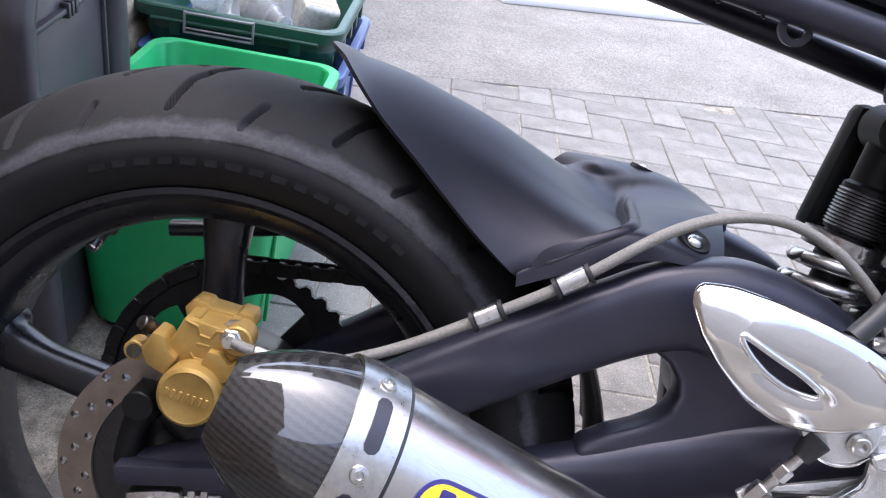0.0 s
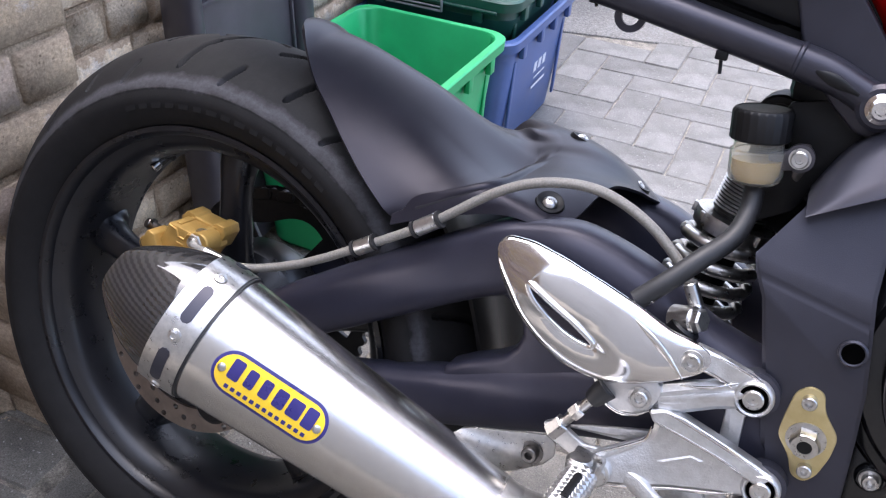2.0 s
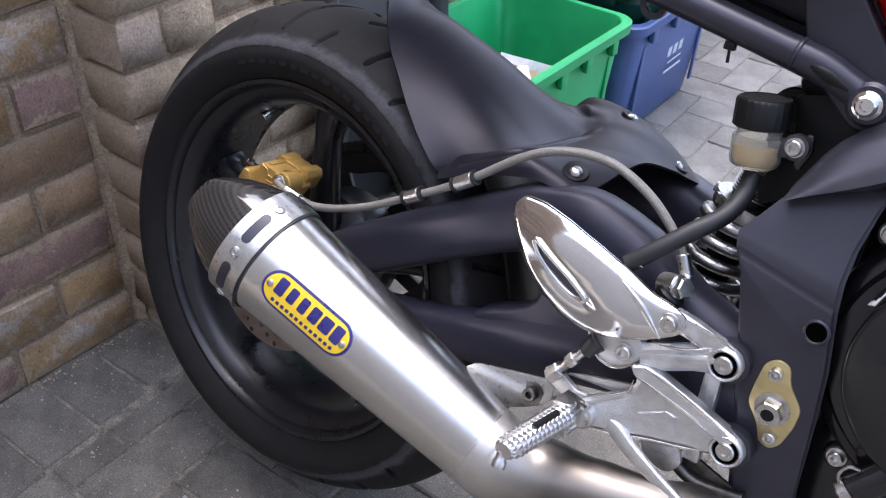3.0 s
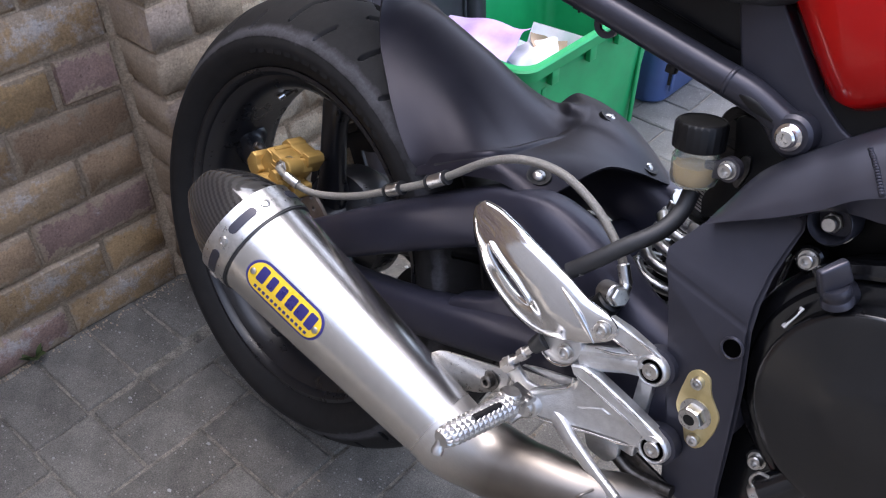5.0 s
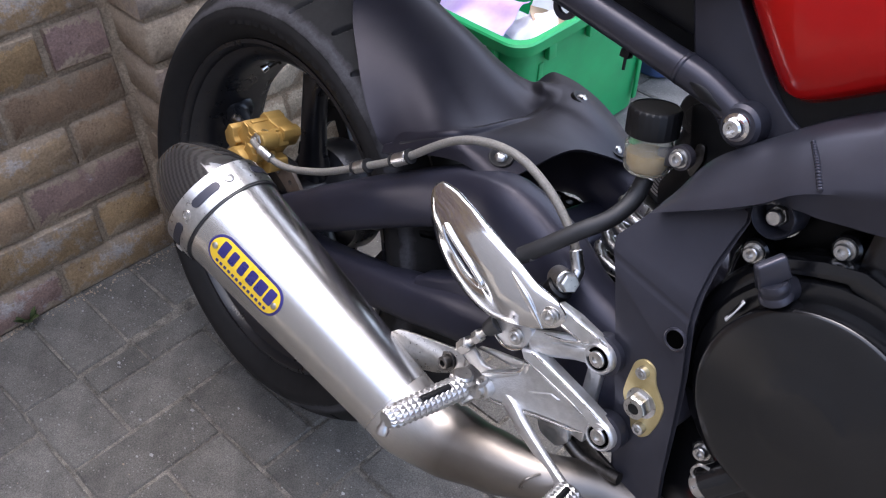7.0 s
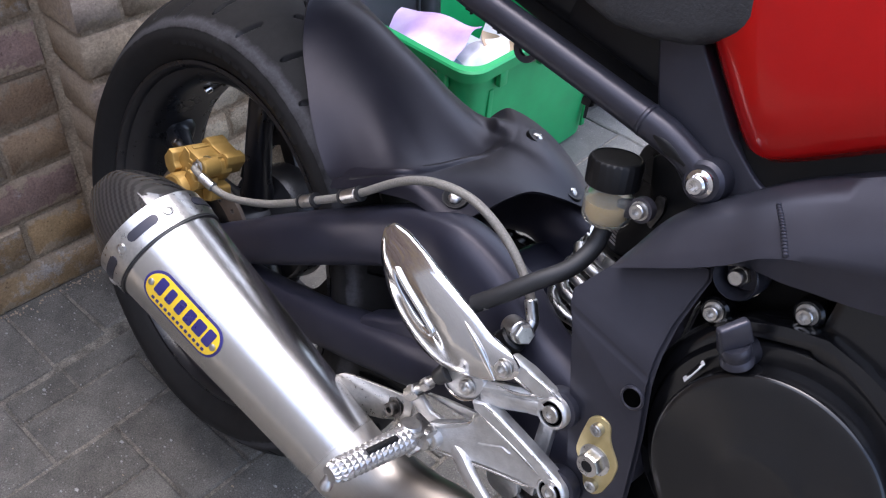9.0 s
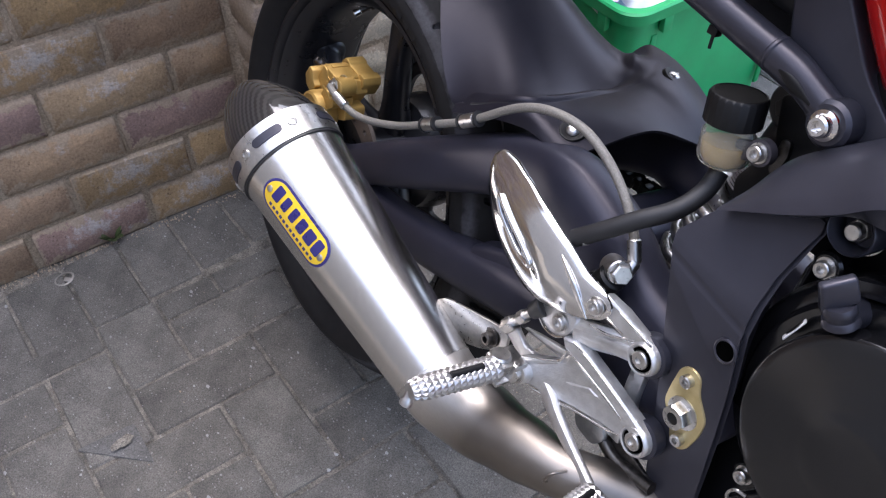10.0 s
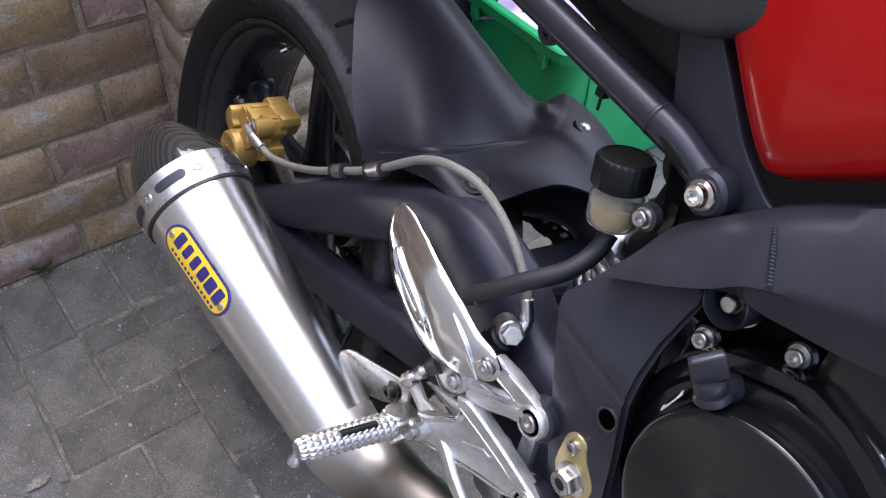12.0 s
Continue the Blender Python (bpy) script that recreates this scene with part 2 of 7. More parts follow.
def brick_clay(name, light_wash):
    """Weathered stock brick: clay tones brick by brick, pits, lime bloom, and mortar smeared over the edges. The second
    argument mixes in a pale tone that paints brighter light on the wall.
    """
    m, n, l, p = tree(name)
    info = n.new("ShaderNodeObjectInfo")
    tint = ramp(n, [(0.0, (0.34, 0.235, 0.155)), (0.16, (0.275, 0.185, 0.16)), (0.34, (0.35, 0.245, 0.155)), (0.48, (0.41, 0.28, 0.145)), (0.58, (0.26, 0.172, 0.155)), (0.70, (0.37, 0.265, 0.16)), (0.82, (0.3, 0.2, 0.17)), (0.92, (0.4, 0.275, 0.15))])
    tint.color_ramp.interpolation = "CONSTANT"
    l.new(info.outputs["Random"], tint.inputs[0])
    big = noisy(n, l, 11, 7, 0.7)
    blot = ramp(n, [(0.34, (0.58, 0.54, 0.54)), (0.5, (1.0, 0.98, 0.95)), (0.66, (1.24, 1.2, 1.13))])
    l.new(big.outputs["Fac"], blot.inputs[0])
    col = mixed(n, l, mixed(n, l, tint.outputs[0], (0.6, 0.53, 0.41), light_wash), blot.outputs[0], 1.0, "MULTIPLY")
    lime = noisy(n, l, 8, 10, 0.8)
    shift = n.new("ShaderNodeMath")
    shift.operation, shift.inputs[1].default_value = "MULTIPLY_ADD", 0.16
    l.new(info.outputs["Random"], shift.inputs[0])
    l.new(lime.outputs["Fac"], shift.inputs[2])
    lr = ramp(n, [(0.66, (0, 0, 0)), (0.72, (0.5, 0.5, 0.5)), (0.8, (0.85, 0.85, 0.85))])
    l.new(shift.outputs[0], lr.inputs[0])
    col = mixed(n, l, col, (0.56, 0.53, 0.51), lr.outputs[0])
    grain = noisy(n, l, 230, 6, 0.8)
    gr = ramp(n, [(0.34, (0.68, 0.67, 0.66)), (0.5, (1, 1, 1)), (0.66, (1.3, 1.29, 1.27))])
    l.new(grain.outputs["Fac"], gr.inputs[0])
    col = mixed(n, l, col, gr.outputs[0], 1.0, "MULTIPLY")
    hole = noisy(n, l, 75, 3, 0.5)
    hr = ramp(n, [(0.27, (0.35, 0.33, 0.32)), (0.34, (1, 1, 1))])
    l.new(hole.outputs["Fac"], hr.inputs[0])
    col = mixed(n, l, col, hr.outputs[0], 1.0, "MULTIPLY")
    # Mortar smears creep in from the arrises.
    c = n.new("ShaderNodeTexCoord")
    sep = n.new("ShaderNodeSeparateXYZ")
    l.new(c.outputs["Generated"], sep.inputs[0])

    def calc(op, a, b):
        k = n.new("ShaderNodeMath")
        k.operation = op
        for i, x in enumerate((a, b)):
            if isinstance(x, (int, float)):
                k.inputs[i].default_value = x
            else:
                l.new(x, k.inputs[i])
        return k.outputs[0]
    rise = calc("MULTIPLY", calc("SUBTRACT", 0.5, calc("ABSOLUTE", calc("SUBTRACT", sep.outputs[2], 0.5), 0)), 0.0655)
    run = calc("MULTIPLY", calc("SUBTRACT", 0.5, calc("ABSOLUTE", calc("SUBTRACT", sep.outputs[1], 0.5), 0)), 0.19)
    edge = calc("MINIMUM", rise, run)
    creep = noisy(n, l, 30, 8, 0.72)
    reach = calc("SUBTRACT", calc("MULTIPLY", calc("SUBTRACT", creep.outputs["Fac"], 0.365), 0.075), edge)
    smear = ramp(n, [(0.0, (0, 0, 0)), (1.0, (0.9, 0.9, 0.9))])
    l.new(calc("MULTIPLY", calc("ADD", reach, 0.001), 300.0), smear.inputs[0])
    sand = mixed(n, l, (0.39, 0.3, 0.21), gr.outputs[0], 1.0, "MULTIPLY")
    l.new(mixed(n, l, col, sand, smear.outputs[0]), p.inputs["Base Color"])
    pit = noisy(n, l, 120, 8, 0.8)
    lump = noisy(n, l, 26, 5, 0.6)
    high = calc("ADD", calc("ADD", calc("MULTIPLY", pit.outputs["Fac"], 0.6), calc("MULTIPLY", lump.outputs["Fac"], 1.3)), calc("MINIMUM", calc("MULTIPLY", hole.outputs["Fac"], 2.5), 0.85))
    bumped(n, l, p, high, 1.0, 0.0075)
    p.inputs["Roughness"].default_value = 0.9
    return m


def gritty(name, low, high, scale, bump, dist, speck=None, info_spread=0.0, grain=1.0, fine=420, pale_tone=None):
    """Mortar, concrete and block paving: sandy grain with pale and dark grit, and stains."""
    m, n, l, p = tree(name)
    stain = noisy(n, l, scale, 6, 0.65)
    grit = noisy(n, l, fine, 4, 0.8)
    r = ramp(n, [(0.3, low), (0.7, high)])
    l.new(stain.outputs["Fac"], r.inputs[0])
    base = r.outputs[0]
    if pale_tone:
        worn = noisy(n, l, 2.4, 7, 0.7)
        wr = ramp(n, [(0.5, (0, 0, 0)), (0.68, (0.75, 0.75, 0.75))])
        l.new(worn.outputs["Fac"], wr.inputs[0])
        base = mixed(n, l, base, pale_tone, wr.outputs[0])
    g = ramp(n, [(0.36, (1 - 0.5 * grain,) * 3), (0.5, (1, 1, 1)), (0.64, (1 + 0.5 * grain,) * 3)])
    l.new(grit.outputs["Fac"], g.inputs[0])
    col = mixed(n, l, base, g.outputs[0], 1.0, "MULTIPLY")
    if info_spread:
        info = n.new("ShaderNodeObjectInfo")
        v = n.new("ShaderNodeMapRange")
        v.inputs["To Min"].default_value, v.inputs["To Max"].default_value = 1 - info_spread, 1 + info_spread
        l.new(info.outputs["Random"], v.inputs["Value"])
        cc = n.new("ShaderNodeCombineColor")
        for i in range(3):
            l.new(v.outputs[0], cc.inputs[i])
        col = mixed(n, l, col, cc.outputs[0], 1.0, "MULTIPLY")
    for size, near, far, part_of in ((75, 0.08, 0.16, 0.6), (28, 0.035, 0.07, 0.55), (150, 0.1, 0.22, 0.5)) if speck else ():
        vor = n.new("ShaderNodeTexVoronoi")
        vor.inputs["Scale"].default_value = size
        c = n.new("ShaderNodeTexCoord")
        l.new(c.outputs["Object"], vor.inputs["Vector"])
        sr = ramp(n, [(near, (1, 1, 1)), (far, (0, 0, 0))])
        l.new(vor.outputs["Distance"], sr.inputs[0])
        some = ramp(n, [(part_of, (0, 0, 0)), (part_of + 0.15, (0.8, 0.8, 0.8))])
        l.new(vor.outputs["Color"], some.inputs[0])
        both = n.new("ShaderNodeMath")
        both.operation = "MULTIPLY"
        l.new(sr.outputs[0], both.inputs[0])
        l.new(some.outputs[0], both.inputs[1])
        col = mixed(n, l, col, speck, both.outputs[0])
    l.new(col, p.inputs["Base Color"])
    p.inputs["Roughness"].default_value = 0.88
    bumped(n, l, p, grit.outputs["Fac"], bump, dist)
    return m


def clear(name, tint, rough, ior=1.45, through_it=0.85):
    m, n, l, p = tree(name)
    p.inputs["Base Color"].default_value = (*tint, 1)
    p.inputs["Roughness"].default_value, p.inputs["IOR"].default_value = rough, ior
    p.inputs["Transmission Weight"].default_value = through_it
    return m


steel_can = brushed_steel("brushed_stainless_steel")
heat_steel = brushed_steel("heat_browned_steel", 0.392)
carbon = carbon_weave()
rubber = tyre_rubber()
brick_mat = brick_clay("old_stock_brick", 0.0)
# Copies of the stock brick with stronger daylight mixed into the colour.
lit_brick = brick_clay("lit_stock_brick", 0.85)
pier_brick = brick_clay("half_lit_stock_brick", 0.42)
mortar = gritty("sandy_mortar", (0.34, 0.255, 0.175), (0.52, 0.415, 0.295), 26, 1.0, 0.005, grain=0.7, fine=240)
paver_mat = gritty("block_paving", (0.116, 0.106, 0.091), (0.246, 0.227, 0.194), 16, 1.0, 0.004, (0.38, 0.36, 0.325), 0.12, 0.8)
paver_pale = gritty("pale_block_paving", (0.135, 0.128, 0.117), (0.21, 0.202, 0.187), 16, 1.0, 0.003, (0.42, 0.405, 0.38), 0.1, 0.7, pale_tone=(0.265, 0.256, 0.24))
joint_sand = gritty("jointing_sand", (0.09, 0.08, 0.065), (0.38, 0.34, 0.275), 30, 0.9, 0.004)
pale_grit = surface("pale_stone_chips", (0.28, 0.265, 0.24), (0.56, 0.535, 0.5), 0.8, 0, 30, 0.3)
concrete = gritty("exposed_aggregate_concrete", (0.18, 0.17, 0.155), (0.285, 0.27, 0.247), 3, 1.0, 0.007, (0.5, 0.47, 0.43), grain=0.8, fine=170)
# Grey tone of the added south wall, chosen for what the metal reflects.
blocker_mat = gritty("grey_blocker_surface", (0.17, 0.165, 0.16), (0.26, 0.252, 0.245), 6, 0.6, 0.004)
milky = clear("milky_reservoir_plastic", (0.97, 0.95, 0.87), 0.16, 1.15, 0.9)
clear_pet = clear("clear_bottle_plastic", (0.93, 0.95, 0.97), 0.08)


# ---- building helpers ----
def mesh_of(name, bm, mat, smooth=40):
    bmesh.ops.recalc_face_normals(bm, faces=bm.faces)
    me = bpy.data.meshes.new(name)
    bm.to_mesh(me)
    bm.free()
    me.materials.append(mat)
    if smooth:
        me.shade_smooth()
        me.set_sharp_from_angle(angle=radians(smooth))
    return me


def part(name, bm, mat, parent=None, label="", smooth=40):
    ob = new(name, mesh_of(name, bm, mat, smooth))
    if parent:
        ob.parent = parent
    if label:
        ob["label"] = label
    return ob


def join(*bms):
    out = bmesh.new()
    for b in bms:
        me = bpy.data.meshes.new("tmp")
        b.to_mesh(me)
        b.free()
        out.from_mesh(me)
        bpy.data.meshes.remove(me)
    return out


def moved(bm, m):
    bmesh.ops.transform(bm, matrix=m, verts=bm.verts)
    return bm


def soften(bm, width, seg=2, angle=30):
    edges = [e for e in bm.edges if len(e.link_faces) == 2 and e.calc_face_angle(0) > radians(angle)]
    if edges and width > 0:
        bmesh.ops.bevel(bm, geom=edges, offset=width, segments=seg, profile=0.5, affect="EDGES", clamp_overlap=True)
    return bm


def box(c, size, bevel=0.002, rot=(0, 0, 0), seg=2):
    bm = bmesh.new()
    bmesh.ops.create_cube(bm, size=1)
    moved(bm, Matrix.Diagonal((*size, 1)))
    soften(bm, bevel, seg)
    return moved(bm, pose(*c, *rot))


def aim(a, b):
    """The pose at a whose z axis points at b."""
    return Matrix.Translation(a) @ (Vector(b) - Vector(a)).to_track_quat("Z", "Y").to_matrix().to_4x4()


def lathe(profile, seg=48, m=None, closed=False):
    """Turns (radius, height) pairs round z."""
    bm = bmesh.new()
    rings = []
    for r, h in profile:
        if r < 1e-6:
            rings.append([bm.verts.new((0, 0, h))])
        else:
            rings.append([bm.verts.new((r * math.cos(2 * math.pi * k / seg), r * math.sin(2 * math.pi * k / seg), h)) for k in range(seg)])
    pairs = list(zip(rings, rings[1:])) + ([(rings[-1], rings[0])] if closed else [])
    for a, b in pairs:
        for k in range(seg):
            q = (k + 1) % seg
            if len(a) == 1 and len(b) == 1:
                continue
            if len(a) == 1:
                bm.faces.new((a[0], b[q], b[k]))
            elif len(b) == 1:
                bm.faces.new((a[k], a[q], b[0]))
            else:
                bm.faces.new((a[k], a[q], b[q], b[k]))
    return moved(bm, m) if m else bm


def rod(a, b, r, bevel=0.001, seg=24, r2=None):
    h = (Vector(b) - Vector(a)).length
    s = r if r2 is None else r2
    return lathe([(0, 0), (r - bevel, 0), (r, bevel), (s, h - bevel), (s - bevel, h), (0, h)], seg, aim(a, b))


def smooth_path(points, n):
    """A smooth curve through points (Catmull-Rom), in n steps a span."""
    p = [Vector(q) for q in points]
    p = [2 * p[0] - p[1]] + p + [2 * p[-1] - p[-2]]
    out = []
    for i in range(1, len(p) - 2):
        a, b, c, d = p[i - 1 : i + 3]
        for k in range(n):
            t = k / n
            out.append(0.5 * (2 * b + (c - a) * t + (2 * a - 5 * b + 4 * c - d) * t * t + (3 * b - a - 3 * c + d) * t**3))
    return out + [p[-2]]


def sweep(points, radius, seg=16, n=8, flat=1.0, side=(0, 1, 0), power=2.0):
    """A tube along a smooth path. radius: a number, or one for each point. flat: width across `side` over height. power above 2 squares the section."""
    path = smooth_path(points, n)
    rad = [radius] * len(points) if isinstance(radius, (int, float)) else list(radius)
    bm = bmesh.new()
    rings = []
    for i, q in enumerate(path):
        u = i / (len(path) - 1) * (len(rad) - 1)
        j = min(int(u), len(rad) - 2)
        f = u - j
        f = f * f * (3 - 2 * f)
        r = rad[j] * (1 - f) + rad[j + 1] * f
        d = (path[min(i + 1, len(path) - 1)] - path[max(i - 1, 0)]).normalized()
        s = (Vector(side) - d * d.dot(Vector(side))).normalized()
        w = d.cross(s)
        ring = []
        for k in range(seg):
            a = 2 * math.pi * k / seg
            ca, sa = math.cos(a), math.sin(a)
            e = (abs(ca) ** power + abs(sa) ** power) ** (-1 / power)
            ring.append(bm.verts.new(q + s * (ca * e * r * flat) + w * (sa * e * r)))
        rings.append(ring)
    for a, b in zip(rings, rings[1:]):
        for k in range(seg):
            bm.faces.new((a[k], a[(k + 1) % seg], b[(k + 1) % seg], b[k]))
    bm.faces.new(rings[0])
    bm.faces.new(rings[-1])
    return bm


def slab(outline, y0, y1, bevel=0.002, seg=2):
    """An (x, z) outline extruded from y0 to y1, with rounded edges."""
    bm = bmesh.new()
    f = bm.faces.new([bm.verts.new((x, y0, z)) for x, z in outline])
    g = bmesh.ops.extrude_face_region(bm, geom=[f])
    bmesh.ops.translate(bm, vec=(0, y1 - y0, 0), verts=[v for v in g["geom"] if isinstance(v, bmesh.types.BMVert)])
    return soften(bm, bevel, seg)


def cast(points, thick, bevel=0.002, seg=2):
    """A plate whose front face runs through (x, y, z) corners, thick towards +y, with rounded edges."""
    bm = bmesh.new()
    front = [bm.verts.new(p) for p in points]
    back = [bm.verts.new((p[0], p[1] + thick, p[2])) for p in points]
    k = len(points)
    bm.faces.new(front)
    bm.faces.new(back)
    for q in range(k):
        bm.faces.new((front[q], front[(q + 1) % k], back[(q + 1) % k], back[q]))
    bmesh.ops.recalc_face_normals(bm, faces=bm.faces)
    soften(bm, bevel, seg, 25)
    bmesh.ops.triangulate(bm, faces=[f for f in bm.faces if len(f.verts) > 4])
    return bm


def rounded(outline, r, n=4):
    """An outline of straight sides with its corners rounded."""
    out = []
    k = len(outline)
    for i in range(k):
        a, b, c = (Vector(outline[j % k]) for j in (i - 1, i, i + 1))
        u, v = a - b, c - b
        d = min(r, u.length * 0.45, v.length * 0.45)
        p, q = b + u.normalized() * d, b + v.normalized() * d
        for s in range(n + 1):
            t = s / n
            out.append(tuple(p * (1 - t) ** 2 + b * 2 * t * (1 - t) + q * t * t))
    return out


def resampled(outline, n):
    pts = [Vector(p) for p in outline] + [Vector(outline[0])]
    run = [0.0]
    for a, b in zip(pts, pts[1:]):
        run.append(run[-1] + (b - a).length)
    out, j = [], 0
    for k in range(n):
        s = run[-1] * k / n
        while run[j + 1] < s:
            j += 1
        f = (s - run[j]) / max(run[j + 1] - run[j], 1e-9)
        out.append(pts[j].lerp(pts[j + 1], f))
    return out


def holed_slab(outline, hole, y_of, thick, n=72, bevel=0.002):
    """A plate with a hole, its front face at y_of(x, z), thick behind it."""
    o = resampled(outline, n)
    h = resampled(hole, n)
    c = sum(h, Vector((0, 0))) / n
    ang = lambda p: math.atan2(p[1] - c[1], p[0] - c[0])
    # Start both loops at the same bearing from the hole's centre.
    o = o[min(range(n), key=lambda i: abs(ang(o[i]))):] + o[: min(range(n), key=lambda i: abs(ang(o[i])))]
    h = h[min(range(n), key=lambda i: abs(ang(h[i]))):] + h[: min(range(n), key=lambda i: abs(ang(h[i])))]
    bm = bmesh.new()
    lv = []
    for back in (0, 1):
        loops = []
        for f in (0, 0.06, 0.3, 0.6, 0.92, 1.0):
            row = []
            for a, b in zip(o, h):
                q = a.lerp(b, f)
                d = bevel if f in (0, 1.0) else 0
                row.append(bm.verts.new((q[0], y_of(q[0], q[1]) + (thick - d if back else d), q[1])))
            loops.append(row)
        lv.append(loops)
    for loops in lv:
        for a, b in zip(loops, loops[1:]):
            for k in range(n):
                bm.faces.new((a[k], a[(k + 1) % n], b[(k + 1) % n], b[k]))
    for e in (0, -1):
        a, b = lv[0][e], lv[1][e]
        for k in range(n):
            bm.faces.new((a[k], a[(k + 1) % n], b[(k + 1) % n], b[k]))
    return bm


def grid(nu, nv, f, thick=None):
    """A sheet of nu x nv quads at f(u, v); with thick, a closed shell thickened along its normals."""
    bm = bmesh.new()
    rows = [[bm.verts.new(f(i / nu, j / nv)) for j in range(nv + 1)] for i in range(nu + 1)]
    for i in range(nu):
        for j in range(nv):
            bm.faces.new((rows[i][j], rows[i + 1][j], rows[i + 1][j + 1], rows[i][j + 1]))
    if thick:
        bm.normal_update()
        bmesh.ops.solidify(bm, geom=bm.faces[:], thickness=thick)
    return bm


def socket_screw(c, way, r=0.006, h=0.006, washer=0.0):
    """A cap screw with a hexagon socket, its head's foot at c."""
    a = Vector(c)
    m = aim(a, a + Vector(way))
    prof = [(r * 0.5, h * 0.35), (r * 0.5, h - 0.0002), (r * 0.86, h), (r, h - r * 0.14), (r, 0)]
    bms = [lathe([(0, h * 0.35)] + prof + [(0, 0)], 18, m)]
    if washer:
        bms.append(lathe([(0, 0), (washer, 0), (washer, 0.0012), (0, 0.0012)], 24, m))
    return join(*bms)


def hex_head(c, way, r=0.007, h=0.006, washer=0.0):
    a = Vector(c)
    m = aim(a, a + Vector(way))
    bms = [lathe([(0, 0), (r, 0), (r, h - 0.001), (r - 0.001, h), (0, h)], 6, m)]
    if washer:
        bms.append(lathe([(0, -0.001), (washer, -0.001), (washer, 0.001), (0, 0.001)], 24, m))
    return join(*bms)


def thing(name, label, category, m=None, group="", kind=""):
    ob = new(name)
    if m is not None:
        ob.matrix_world = m
    return tagged(ob, label, category, group, kind)


OUT = (0, -1, 0)


# ---- the ground and the walls ----
def flat_sheet(x0, x1, y0, y1, z, nx=1, ny=1):
    return grid(nx, ny, lambda u, v: (x0 + (x1 - x0) * u, y0 + (y1 - y0) * v, z))


ground = part("ground", flat_sheet(-400, 400, -400, 400, -0.0034), joint_sand)
tagged(ground, "sandy ground between and beyond the paving blocks", "ground", kind="structure")
apron = part("pavement", box((-1.16, 12.465, -0.047), (60, 20, 0.1), 0.006, (0, 0, 6.6)), concrete)
tagged(apron, "pale exposed aggregate concrete strip beyond the block paving", "pavement", kind="structure")

# HOUSE_TOP: unseen height of the west wall, set by the sky it blocks.
WALL_X, PIER_X, PIER_Y, WALL_TOP, HOUSE_TOP, WALL_END = -0.463, -0.358, 0.694, 1.2, 2.3, -0.6
WALL_M = pose(WALL_X, PIER_Y + 0.004, 0, 0, 0, -8)
wall_west = part("wall_west", moved(box((-0.1118, (WALL_END - PIER_Y) / 2, HOUSE_TOP / 2 - 0.05), (0.214, PIER_Y - WALL_END, HOUSE_TOP + 0.1), 0.003), WALL_M), mortar)
tagged(wall_west, "weathered house wall of brown and yellow stock bricks", "wall", kind="structure")
NORTH_M, BACK_M = pose(PIER_X, PIER_Y, 0, 0, 0, -8), pose(-0.462, PIER_Y, 0, 0, 0, -5)
wall_north = part("wall_north", join(moved(box((-0.1148, 0.081, WALL_TOP / 2 - 0.05), (0.22, 0.15, WALL_TOP + 0.1), 0.003), NORTH_M), moved(box((-0.1648, 2.01, WALL_TOP / 2 - 0.05), (0.32, 4.0, WALL_TOP + 0.1), 0.003), BACK_M)), mortar)
tagged(wall_north, "old stock brick wall with pale mortar behind a projecting pier", "wall", kind="structure")


def mortar_fillet():
    """The thick smear of mortar that fills the corner between wall and pier."""
    rnd = random.Random(8)
    ph = [rnd.uniform(0, 6) for k in range(6)]

    def f(u, v):
        z = WALL_TOP * u
        wob = lambda k: 0.004 * math.sin(31 * z + ph[k]) + 0.003 * math.sin(83 * z + ph[k + 1]) + 0.002 * math.sin(190 * z + ph[k + 2])
        a, b = 0.017 + wob(0), 0.015 + wob(3)
        q = 1 - v
        return (WALL_X - 0.003 + (b + 0.003) * v * v - 0.14 * (a + 0.003) * q * q, PIER_Y + 0.0155 - (a + 0.003) * q * q, z)
    return grid(160, 8, f)


part("corner_mortar", mortar_fillet(), mortar, wall_west, "thick sandy mortar smeared into the corner", smooth=60)

white_board = part("white_board", box((1.388, 4.22, 0.0164), (1.9, 1.2, 0.026), 0.004, (0, 0, 9.5)), white_slab_paint)
tagged(white_board, "flat white board lying on the concrete", "board")

# Unseen wall, added to block southern sky and darken reflections.
south_blocker = part("south_blocker", box((0.4, -3.4, 2.35), (11.0, 0.24, 4.8), 0.01), blocker_mat)
tagged(south_blocker, "unseen grey wall added to block sky light and darken reflections", "wall", kind="structure")


# ---- the motorcycle, leaning on its side stand; x forward, y to its left, z up ----
bike = thing("motorcycle", "black and red sports motorcycle leaning over on the block paving", "motorcycle", pose(-0.0579, 0.6091, 0.0105, -16.5, 0, -6.7))
AXLE = 0.315
SPIN = pose(0, 0, AXLE, 90, 0, 0)  # lathes turned about z now turn about y; height runs to the right side


